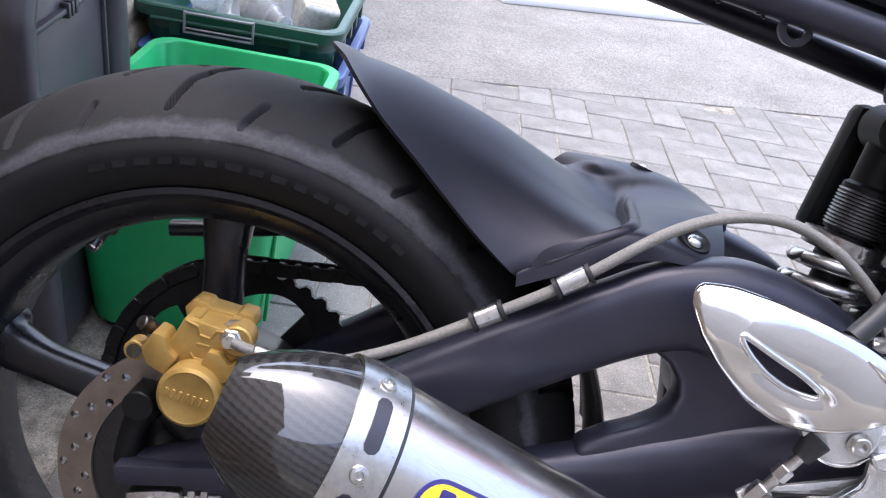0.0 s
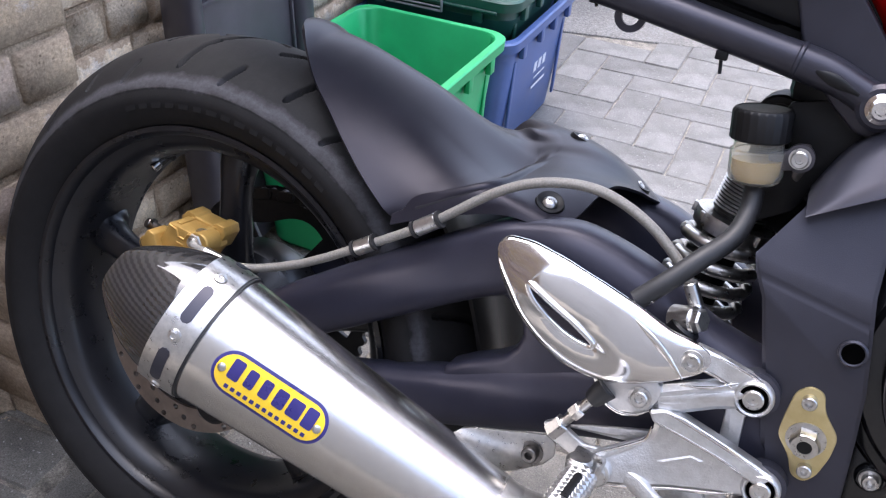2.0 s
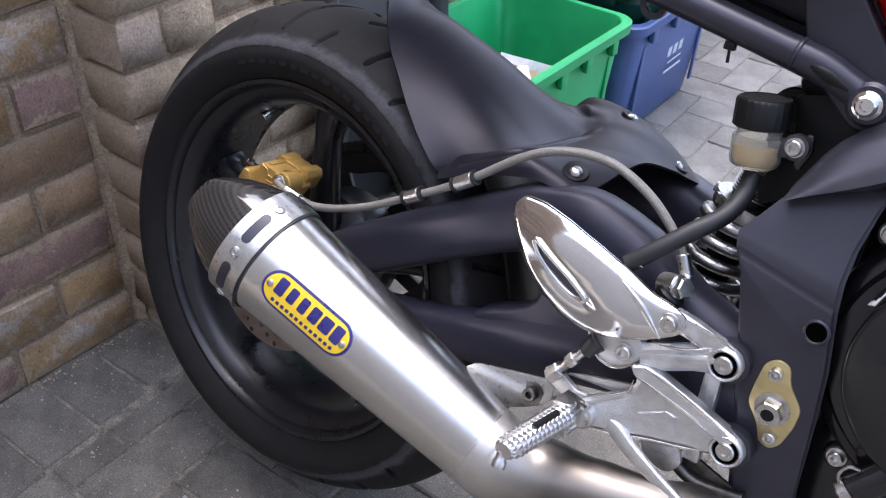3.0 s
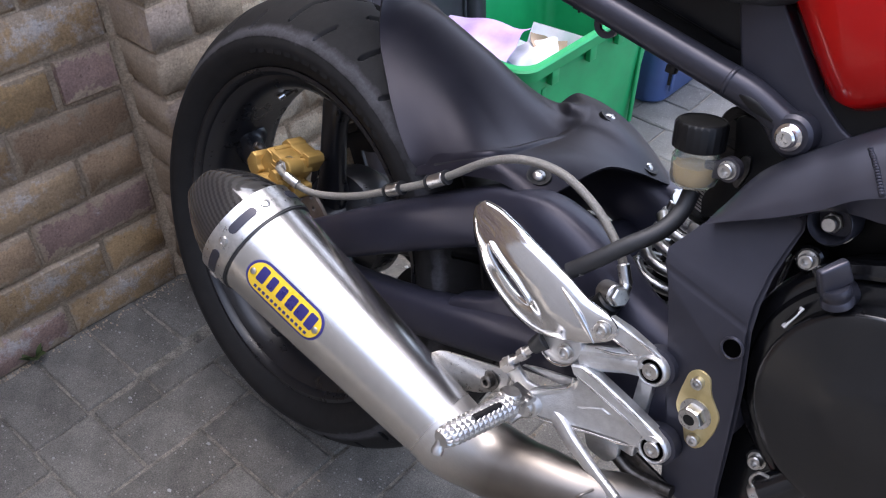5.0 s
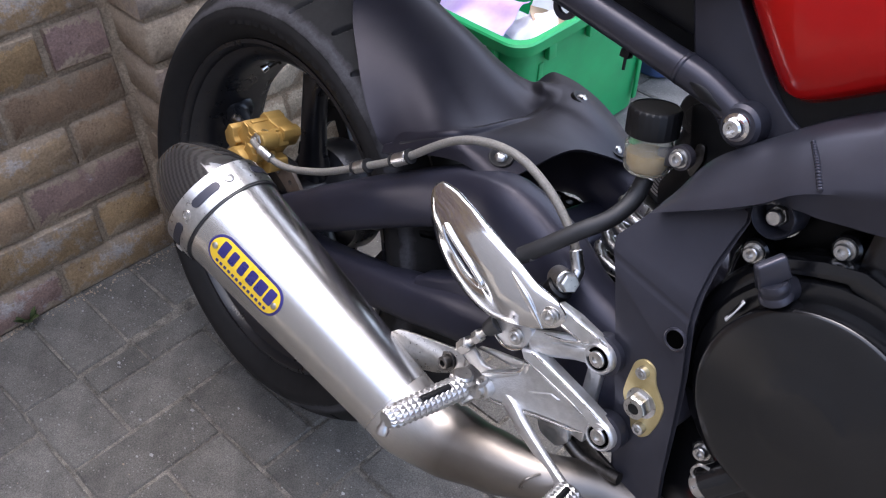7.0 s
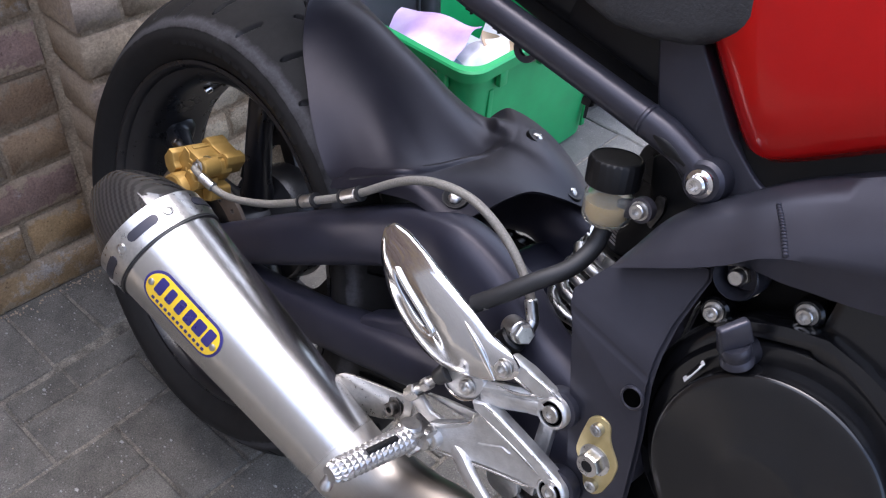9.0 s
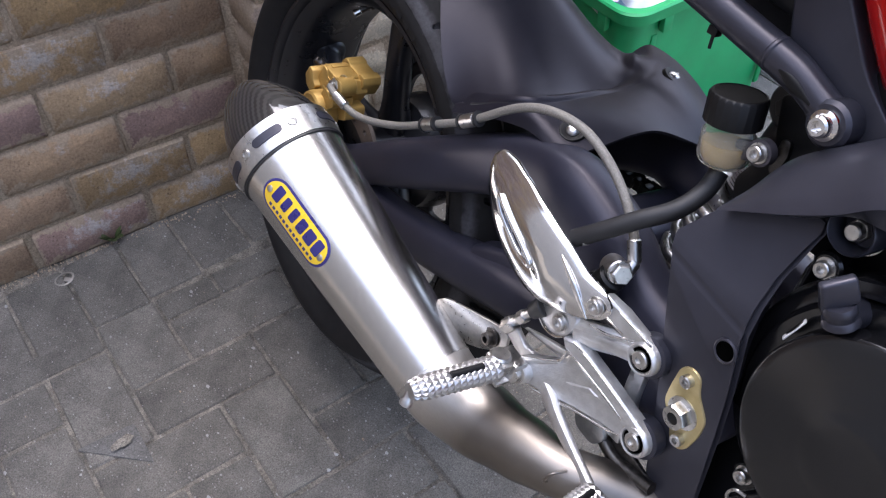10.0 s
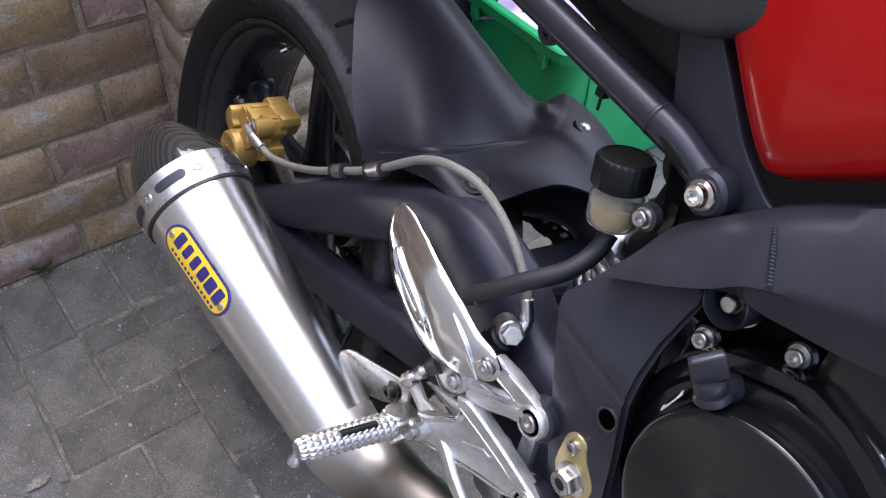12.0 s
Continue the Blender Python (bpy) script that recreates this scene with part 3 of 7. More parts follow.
def build_wheel():
    rim_out = [(0.2275, 0.0705), (0.2275, 0.0675), (0.219, 0.063), (0.214, 0.046), (0.205, 0.03), (0.203, 0.0)]
    rim_in = [(0.1945, 0.0), (0.196, 0.03), (0.2, 0.046), (0.2085, 0.056), (0.2165, 0.0605), (0.2185, 0.067), (0.2225, 0.0708)]
    prof = rim_out + [(r, -h) for r, h in reversed(rim_out[:-1])] + [(r, -h) for r, h in reversed(rim_in[1:])] + rim_in
    wheel = part("rear_wheel", lathe(prof, 128, SPIN, closed=True), rim_paint, bike, "black cast five-spoke rear wheel")
    # The tyre's section, pushed in along the tread grooves.
    half = []
    for k in range(0, 73):
        h = 0.0822 * math.sin(k / 72 * math.pi / 2)
        half.append((0.3155 - 0.0485 * (h / 0.0822) ** 2.1, h))
    half += [(0.2655, 0.0822), (0.2645, 0.0826), (0.26, 0.0845), (0.255, 0.085), (0.249, 0.0838), (0.242, 0.0805), (0.2355, 0.0758), (0.2305, 0.0718), (0.226, 0.064)]
    prof = [(r, -h) for r, h in reversed(half[1:])] + half
    seg = 1200
    bm = bmesh.new()
    rings = [[None] * seg for _ in prof]
    # Groove centre lines: (degrees ahead of the unit's start, metres off the centre line).
    unit = [([(0, -0.063), (-2.4, -0.037), (-3.6, -0.03), (-9.5, 0.008)], 0.0034), ([(-11.5, -0.072), (-14, -0.055)], 0.003), ([(-17.6, -0.022), (-22.4, -0.004)], 0.0032)]
    unit += [([(a + 7, -y) for a, y in line], w) for line, w in unit[:]]
    cells = {}
    for turn in range(14):
        for line, w in unit:
            for (a0, y0), (a1, y1) in zip(line, line[1:]):
                p, q = (math.radians(a0 + 100.4 + 360 / 14 * turn) * 0.3, y0), (math.radians(a1 + 100.4 + 360 / 14 * turn) * 0.3, y1)
                for cell in range(int(min(p[0], q[0]) // 0.01) - 1, int(max(p[0], q[0]) // 0.01) + 2):
                    cells.setdefault(cell % 189, []).append((p, q, w))

    def depth(a, y):
        s = a * 0.3
        best = 0.0
        for p, q, w in cells.get(int(s // 0.01) % 189, ()):
            for wrap in (-0.6 * math.pi, 0, 0.6 * math.pi, 1.2 * math.pi):
                dx, dy = q[0] - p[0], q[1] - p[1]
                f = max(0, min(1, ((s + wrap - p[0]) * dx + (y - p[1]) * dy) / (dx * dx + dy * dy)))
                d = math.hypot(s + wrap - p[0] - f * dx, y - p[1] - f * dy)
                best = max(best, min(1, max(0, (w - d) / 0.0011)))
        return 0.0085 * best

    for i, (r, h) in enumerate(prof):
        for k in range(seg):
            a = 2 * math.pi * k / seg
            d = depth(a, h) if abs(h) < 0.079 and r > 0.27 else 0
            rings[i][k] = bm.verts.new(((r - d) * math.cos(a), h, AXLE + (r - d) * math.sin(a)))
    for a, b in zip(rings, rings[1:]):
        for k in range(seg):
            bm.faces.new((a[k], b[k], b[(k + 1) % seg], a[(k + 1) % seg]))
    part("tyre", bm, rubber, wheel, "worn black sports tyre with scuffed shoulders", smooth=60)
    # Raised maker's marks on the sidewall, as plain bars.
    for k, width in enumerate((3.0, 2.4, 2.8, 2.4, 2.8, 2.2, 3.0, 2.6, 2.8, 2.2, 2.8, 2.6, 2.2, 2.8, 2.6)):
        a = 112 - k * 3.9
        bar = box((0, -0.0842, AXLE + 0.2505), (math.radians(width) * 0.24, 0.0005, 0.0075), 0.0002, seg=1)
        part("sidewall_mark", moved(bar, pose(0, 0, AXLE) @ pose(0, 0, 0, 0, 90 - a, 0) @ pose(0, 0, -AXLE)), rubber, wheel)
    # Hub, five spokes and the axle.
    part("hub", lathe([(0.0, -0.07), (0.075, -0.07), (0.08, -0.06), (0.075, -0.02), (0.048, 0.0), (0.042, 0.03), (0.05, 0.055), (0.05, 0.062), (0.0, 0.062)], 48, SPIN), rim_paint, wheel)
    for k in range(5):
        bm = sweep([(0, 0.0, 0.035), (0, -0.006, 0.09), (0, -0.01, 0.15), (0, -0.006, 0.185), (0, 0, 0.2)], [0.024, 0.0175, 0.0165, 0.02, 0.03], 20, 6, 0.85, (0, 1, 0), 3.0)
        moved(bm, pose(0, 0, AXLE, 0, -3 + 72 * k, 0))
        part("spoke", bm, rim_paint, wheel)
    # Brake disc with drilled holes, on the right.
    disc = bmesh.new()
    loops = [[(r * math.cos(2 * math.pi * k / n), r * math.sin(2 * math.pi * k / n)) for k in range(n)] for r, n in ((0.0775, 90), (0.1045, 120))]
    for k in range(45):
        a, r = 2 * math.pi * k / 45, (0.083, 0.0915, 0.0995)[k % 3]
        loops.append([(r * math.cos(a) + 0.0034 * math.cos(2 * math.pi * q / 12), r * math.sin(a) + 0.0034 * math.sin(2 * math.pi * q / 12)) for q in range(12)])
    edges = []
    for loop in loops:
        vs = [disc.verts.new((x, -0.0845, AXLE + z)) for x, z in loop]
        edges += [disc.edges.new((p, q)) for p, q in zip(vs, vs[1:] + vs[:1])]
    bmesh.ops.triangle_fill(disc, use_beauty=True, edges=edges, normal=(0, -1, 0))
    faces = bmesh.ops.extrude_face_region(disc, geom=disc.faces[:])
    bmesh.ops.translate(disc, vec=(0, 0.005, 0), verts=[v for v in faces["geom"] if isinstance(v, bmesh.types.BMVert)])
    part("brake_disc", disc, disc_steel, wheel, "drilled steel brake disc", smooth=30)
    part("disc_carrier", lathe([(0.04, 0.077), (0.078, 0.077), (0.078, 0.081), (0.04, 0.081)], 60, SPIN, closed=True), rim_paint, wheel)
    part("axle_spindle", lathe([(0, -0.11), (0.0125, -0.11), (0.0125, 0.11), (0.0, 0.11)], 24, SPIN), steel, wheel)
    valve = part("valve_stem", join(rod((-0.113, 0.004, 0.478), (-0.117, -0.008, 0.468), 0.005, 0.0005), lathe([(0, 0), (0.0085, 0), (0.0085, 0.004), (0, 0.004)], 20, aim((-0.112, 0.006, 0.48), (-0.118, -0.012, 0.465)))), dark_steel, wheel, "dark angled valve stem with a bright cap")
    part("valve_cap", rod((-0.1165, -0.0065, 0.4695), (-0.119, -0.0145, 0.463), 0.0055, 0.0012), polished, valve)
    # Rear sprocket and its teeth, on the left.
    spro = bmesh.new()
    n = 43 * 4
    inner = [(0.062, 0)] * n
    rows = []
    for y in (0.083, 0.090):
        for ring in (0, 1):
            row = []
            for k in range(n):
                a = 2 * math.pi * k / n
                r = (0.1275, 0.1225, 0.1225, 0.1275)[k % 4] if ring else 0.1 + 0.008 * math.cos(5 * a)
                row.append(spro.verts.new((r * math.cos(a), y, AXLE + r * math.sin(a))))
            rows.append(row)
    for k in range(n):
        q = (k + 1) % n
        for a, b in ((0, 1), (3, 2), (1, 3), (2, 0)):
            spro.faces.new((rows[a][k], rows[a][q], rows[b][q], rows[b][k]))
    arms = [moved(box((0, 0.0865, 0.0855), (0.022, 0.0062, 0.069), 0.001), pose(0, 0, AXLE, 0, 36 + 72 * k, 0)) for k in range(5)]
    hubring = lathe([(0.04, -0.09), (0.064, -0.09), (0.064, -0.083), (0.04, -0.083)], 48, SPIN, closed=True)
    part("sprocket", join(spro, hubring, *arms), black_dirty, wheel, "dark rear sprocket")
    return wheel


build_wheel()


def build_chain():
    """Chain: pairs of plates and rollers round the rear sprocket and along both runs."""
    path = []
    front = Vector((0.63, 0.45))
    rear, R, r = Vector((0, AXLE)), 0.1285, 0.038
    d = front - rear
    tilt = math.atan2(d.y, d.x)
    off = math.acos((R - r) / d.length)
    a0, a1 = tilt + off, tilt - off + 2 * math.pi
    steps = []
    n = int(R * (a1 - a0) / 0.0159)
    for k in range(n + 1):
        a = a0 + (a1 - a0) * k / n
        steps.append((rear.x + R * math.cos(a), rear.y + R * math.sin(a)))
    lo = Vector((front.x + r * math.cos(a1), front.y + r * math.sin(a1)))
    up = Vector((front.x + r * math.cos(a0), front.y + r * math.sin(a0)))
    s = Vector(steps[-1])
    m = int((lo - s).length / 0.0159)
    steps += [tuple(s.lerp(lo, k / m)) for k in range(1, m + 1)]
    s = Vector(steps[0])
    m = int((up - s).length / 0.0159)
    steps = [tuple(up.lerp(s, k / m)) for k in range(m)] + steps
    bms = []
    for i, (a, b) in enumerate(zip(steps, steps[1:])):
        c = ((a[0] + b[0]) / 2, (a[1] + b[1]) / 2)
        ang = -math.degrees(math.atan2(b[1] - a[1], b[0] - a[0]))
        w = 0.0095 if i % 2 else 0.0068
        for y in (0.0865 - w, 0.0865 + w):
            bms.append(box((c[0], y, c[1]), (0.0225, 0.0022, 0.0135), 0.0035, (0, ang, 0), 1))
        bms.append(rod((a[0], 0.077, a[1]), (a[0], 0.096, a[1]), 0.005, 0.0003, 10))
    part("chain", join(*bms), black_dirty, bike, "black drive chain")
    guard = sweep([(-0.085, 0.093, 0.464), (0.0, 0.093, 0.479), (0.12, 0.094, 0.505), (0.26, 0.094, 0.53)], 0.0075, 14, 6, 1.4, (0, 1, 0), 3)
    part("chain_guard", guard, black_satin, bike, "slim black chain guard bar")


build_chain()


def build_swingarm():
    def leg(s):
        upper = sweep([(-0.03, s * 0.098, 0.318), (0.04, s * 0.096, 0.345), (0.095, s * 0.094, 0.376), (0.15, s * 0.092, 0.41), (0.2, s * 0.09, 0.441), (0.25, s * 0.089, 0.4715), (0.3, s * 0.088, 0.501), (0.345, s * 0.087, 0.521), (0.39, s * 0.086, 0.523), (0.44, s * 0.086, 0.507), (0.5, s * 0.087, 0.48), (0.59, s * 0.09, 0.46)],
                      [0.018, 0.022, 0.0255, 0.0285, 0.0295, 0.03, 0.031, 0.034, 0.04, 0.042, 0.038, 0.036], 32, 6, 0.74, (0, 1, 0), 2.7)
        lower = sweep([(0.0, s * 0.096, 0.318), (0.12, s * 0.093, 0.33), (0.2, s * 0.09, 0.343), (0.25, s * 0.088, 0.355), (0.31, s * 0.087, 0.373), (0.37, s * 0.086, 0.394), (0.45, s * 0.086, 0.42), (0.59, s * 0.09, 0.45)],
                      [0.02, 0.024, 0.0255, 0.0265, 0.028, 0.0305, 0.033, 0.036], 28, 6, 0.8, (0, 1, 0), 3.0)
        web = slab([(0.318, 0.49), (0.335, 0.486), (0.348, 0.4785), (0.357, 0.467), (0.36, 0.455), (0.357, 0.443), (0.349, 0.433), (0.336, 0.4245), (0.315, 0.4145), (0.295, 0.402), (0.29, 0.375), (0.36, 0.385), (0.45, 0.405), (0.58, 0.42), (0.58, 0.49), (0.45, 0.53), (0.35, 0.53)], s * 0.07, s * 0.102, 0.006, 3)
        return [upper, lower, web] if s < 0 else [upper, slab(rounded([(0.4, 0.4), (0.405, 0.36), (0.45, 0.345), (0.58, 0.42), (0.58, 0.49), (0.45, 0.53), (0.39, 0.53), (0.385, 0.49)], 0.008), 0.07, 0.102, 0.006, 3)]
    bridge = [box((0.405, 0, 0.478), (0.06, 0.15, 0.05), 0.016, (0, 12, 0), 3), box((0.43, 0, 0.425), (0.08, 0.15, 0.03), 0.01, (0, -12, 0), 3)]
    tube = [rod((0.593, -0.118, 0.459), (0.593, 0.118, 0.459), 0.034, 0.004, 40)]
    bm = join(*leg(-1), *leg(1), *bridge, *tube)
    arm = part("swingarm", bm, arm_paint, bike, "satin black braced alloy swingarm", smooth=50)
    # Rear end of the right leg: the flat plate under the caliper, adjuster block and stand bobbin.
    plate = slab(rounded([(-0.0435, 0.316), (-0.049, 0.3315), (0.0, 0.339), (0.075, 0.352), (0.095, 0.33), (0.05, 0.323), (0.0, 0.324)], 0.004), -0.122, -0.094, 0.003, 2)
    part("dropout_plate", plate, arm_paint, arm)
    part("chain_adjuster", join(slab(rounded([(-0.037, 0.311), (-0.012, 0.317), (0.004, 0.3185), (0.008, 0.296), (0.0, 0.283), (-0.034, 0.28)], 0.003), -0.121, -0.097, 0.002, 2), lathe([(0.0068, 0.0), (0.0125, 0.0), (0.0125, 0.003), (0.011, 0.0045), (0.0068, 0.0045)], 6, aim((-0.013, -0.1205, 0.3), (-0.013, -1, 0.3)), True)), steel, arm, "bright chain adjuster block")
    part("adjuster_nut", join(rod((0.006, -0.109, 0.308), (0.034, -0.109, 0.314), 0.004, 0.0005), rod((0.009, -0.109, 0.3087), (0.0155, -0.109, 0.31), 0.0085, 0.0008, 6), rod((0.019, -0.109, 0.3107), (0.025, -0.109, 0.312), 0.008, 0.0008, 6)), steel, arm, "bright hexagon locknut on the adjuster bolt")
    # Black disc for the dark inside the adjuster's hole.
    part("axle_hole_shade", lathe([(0, 0.0), (0.0066, 0.0), (0.0066, 0.001), (0, 0.001)], 24, aim((-0.013, -0.121, 0.3), (-0.013, -1, 0.3))), hole_shade, arm)
    part("stand_bobbin", join(lathe([(0, 0), (0.0185, 0), (0.0185, 0.008), (0.012, 0.011), (0.012, 0.02), (0.0185, 0.024), (0.0195, 0.03), (0.015, 0.034), (0.008, 0.034), (0.0075, 0.028), (0, 0.028)], 36, aim((0.09, -0.128, 0.306), (0.09, -1, 0.306)))), black_plastic, arm, "black paddock stand bobbin")
    part("bobbin_screw", socket_screw((0.09, -0.154, 0.306), OUT, 0.0065, 0.008), steel, arm)
    return arm


build_swingarm()


part("inner_mudguard", grid(20, 16, lambda u, v: ((0.327 + 0.004 * math.sin(9 * v)) * math.cos(radians(8 + 38 * u)), -0.068 + 0.136 * v, AXLE + 0.327 * math.sin(radians(8 + 38 * u))), 0.004), black_plastic, bike, "black inner mudguard in front of the tyre")


def build_caliper():
    # Bridge over the disc, front face, two slanting lugs and the stiffening ribs of the casting.
    front = [(-0.008, 0.456), (0.031, 0.451), (0.037, 0.437), (0.027, 0.421), (0.021, 0.408), (-0.014, 0.408), (-0.017, 0.42), (-0.02, 0.432), (-0.013, 0.444)]
    left_lug = [(-0.027, 0.4445), (-0.019, 0.442), (-0.0145, 0.431), (-0.0085, 0.4265), (-0.0165, 0.4125), (-0.030, 0.419), (-0.035, 0.430)]
    right_lug = [(0.014, 0.437), (0.022, 0.436), (0.029, 0.4285), (0.037, 0.4335), (0.0385, 0.424), (0.026, 0.4135), (0.009, 0.4265)]
    ears = [(-0.0165, 0.4535), (-0.0095, 0.461), (0.0005, 0.4595), (0.0025, 0.457), (0.0225, 0.4545), (0.0255, 0.4575), (0.036, 0.456), (0.0385, 0.448), (0.03, 0.43), (-0.01, 0.432)]
    ribs = [[(-0.0068, 0.4545), (0.0025, 0.4515), (0.0045, 0.445), (0.0125, 0.4437), (0.0165, 0.4505), (0.029, 0.449)], [(0.003, 0.4385), (0.0125, 0.4375)], [(-0.001, 0.4305), (0.002, 0.4265), (0.0095, 0.426)]]
    body = [slab(front, -0.118, -0.08, 0.0016, 2), slab(ears, -0.089, -0.064, 0.0014, 2),
            slab(rounded(left_lug, 0.002), -0.126, -0.1, 0.0014, 2), slab(rounded(right_lug, 0.002), -0.127, -0.1, 0.0014, 2),
            slab([(-0.003, 0.457), (0.002, 0.4563), (0.002, 0.45), (-0.003, 0.45)], -0.112, -0.08, 0.0008), slab([(0.021, 0.4545), (0.027, 0.4537), (0.027, 0.447), (0.021, 0.447)], -0.112, -0.08, 0.0008),
            rod((0.032, -0.1, 0.446), (0.032, -0.1225, 0.446), 0.0115, 0.0012, 28), slab(rounded([(0.022, 0.424), (0.044, 0.423), (0.046, 0.408), (0.03, 0.4)], 0.004), -0.112, -0.085, 0.0016)]
    for line in ribs:
        body += [rod((a[0], -0.1185, a[1]), (b[0], -0.1185, b[1]), 0.0011, 0.0003, 8) for a, b in zip(line, line[1:])]
    shift = pose(-0.006, 0.03, 0.0)
    cal = part("brake_caliper", join(*body), gold_caliper, bike, "gold anodised brake caliper", smooth=25)
    c = (0.005, -0.109, 0.403)
    part("piston_housing", lathe([(0, 0), (0.023, 0), (0.0238, 0.021), (0.0226, 0.0265), (0.02, 0.0285), (0.0182, 0.0276), (0, 0.0276)], 48, aim(c, (c[0], -1, c[2]))), gold_caliper, cal, smooth=30)
    for dx, w in ((-0.0145, 0.003), (-0.0095, 0.0028), (-0.0045, 0.003), (0.0005, 0.0028), (0.0055, 0.003), (0.0105, 0.0028), (0.015, 0.003)):
        part("cast_mark", box((0.004 + dx, -0.137, 0.403 - dx * 0.16), (w, 0.0014, 0.0075), 0.0004, (0, 18, 0), 1), gold_caliper, cal)
    part("banjo_bolt", moved(join(hex_head((0.034, -0.14, 0.447), OUT, 0.0085, 0.014, 0.011), rod((0.034, -0.158, 0.447), (0.034, -0.154, 0.447), 0.006)), shift), steel, cal, "bright hexagon banjo bolt")
    part("slide_bolt", moved(join(rod((-0.027, -0.13, 0.436), (-0.035, -0.141, 0.445), 0.0052), lathe([(0, 0), (0.0068, 0), (0.0068, 0.004), (0, 0.004)], 20, aim((-0.031, -0.134, 0.44), (-0.039, -0.142, 0.446)))), shift), dark_steel, cal)
    part("pad_pin", moved(join(rod((-0.0395, -0.12, 0.419), (-0.040, -0.136, 0.419), 0.008), box((-0.0395, -0.1365, 0.419), (0.002, 0.001, 0.011), 0.0002)), shift), gold_caliper, cal)
    part("pad_pin_head", moved(lathe([(0, 0.0), (0.0058, 0.0), (0.0058, 0.001), (0, 0.001)], 20, aim((-0.0395, -0.136, 0.419), (-0.0395, -1, 0.419))), shift), dark_steel, cal)
    bracket = join(sweep([(-0.036, -0.11, 0.375), (-0.043, -0.112, 0.35), (-0.045, -0.112, 0.325)], [0.013, 0.01, 0.011], 16, 5), sweep([(-0.02, -0.1, 0.37), (0.01, -0.1, 0.345), (0.04, -0.1, 0.34)], 0.014, 14, 5), rod((-0.037, -0.1, 0.378), (-0.037, -0.128, 0.378), 0.012))
    part("caliper_bracket", moved(bracket, pose(0, 0.015, 0)), black_plastic, cal)


build_caliper()


def build_brake_hose():
    pts = [(0.031, -0.131, 0.449), (0.046, -0.131, 0.445), (0.085, -0.124, 0.439), (0.143, -0.118, 0.459), (0.207, -0.117, 0.4965), (0.262, -0.116, 0.5325), (0.318, -0.116, 0.577), (0.358, -0.115, 0.596), (0.4, -0.113, 0.6), (0.44, -0.112, 0.586), (0.472, -0.112, 0.562), (0.49, -0.114, 0.541)]
    hose = part("brake_hose", sweep(pts, 0.0042, 14, 10), braid, bike, "grey clear-sleeved braided brake hose")
    for a, b in (((0.199, -0.117, 0.4915), (0.215, -0.117, 0.502)), ((0.253, -0.116, 0.526), (0.271, -0.116, 0.539))):
        a, b = Vector(a), Vector(b)
        sl = part("sleeve", rod(a, b, 0.0072, 0.001), steel, hose, "crimped metal hose sleeve")
        for f in (-0.08, 1.08):
            q = a.lerp(b, f)
            part("grommet", lathe([(0.004, -0.0015), (0.0078, -0.0015), (0.0078, 0.0015), (0.004, 0.0015)], 20, aim(q, q + b - a), True), rubber_hose, hose)
    part("crimp_ferrule", rod((0.046, -0.131, 0.445), (0.066, -0.128, 0.4405), 0.0058), steel, hose)
    part("hose_end", join(rod((0.484, -0.1135, 0.549), (0.494, -0.115, 0.532), 0.0058), rod((0.494, -0.115, 0.534), (0.496, -0.122, 0.524), 0.0055)), steel, hose)


build_brake_hose()


# ---- exhaust ----
CAN0, CAN1 = Vector((0.125, -0.2304, 0.4288)), Vector((0.401, -0.1854, 0.3228))
CAN_L = (CAN1 - CAN0).length
CAN_R0, CAN_R1 = 0.0578, 0.0395


def can_frame():
    """The silencer's own frame: z from the strap forward along the can, x outward to the right, y up."""
    z = (CAN1 - CAN0).normalized()
    x = Vector((0, -1, 0))
    x = (x - z * x.dot(z)).normalized()
    y = z.cross(x)
    m = Matrix((x, y, z)).transposed().to_4x4()
    m.translation = CAN0
    return m


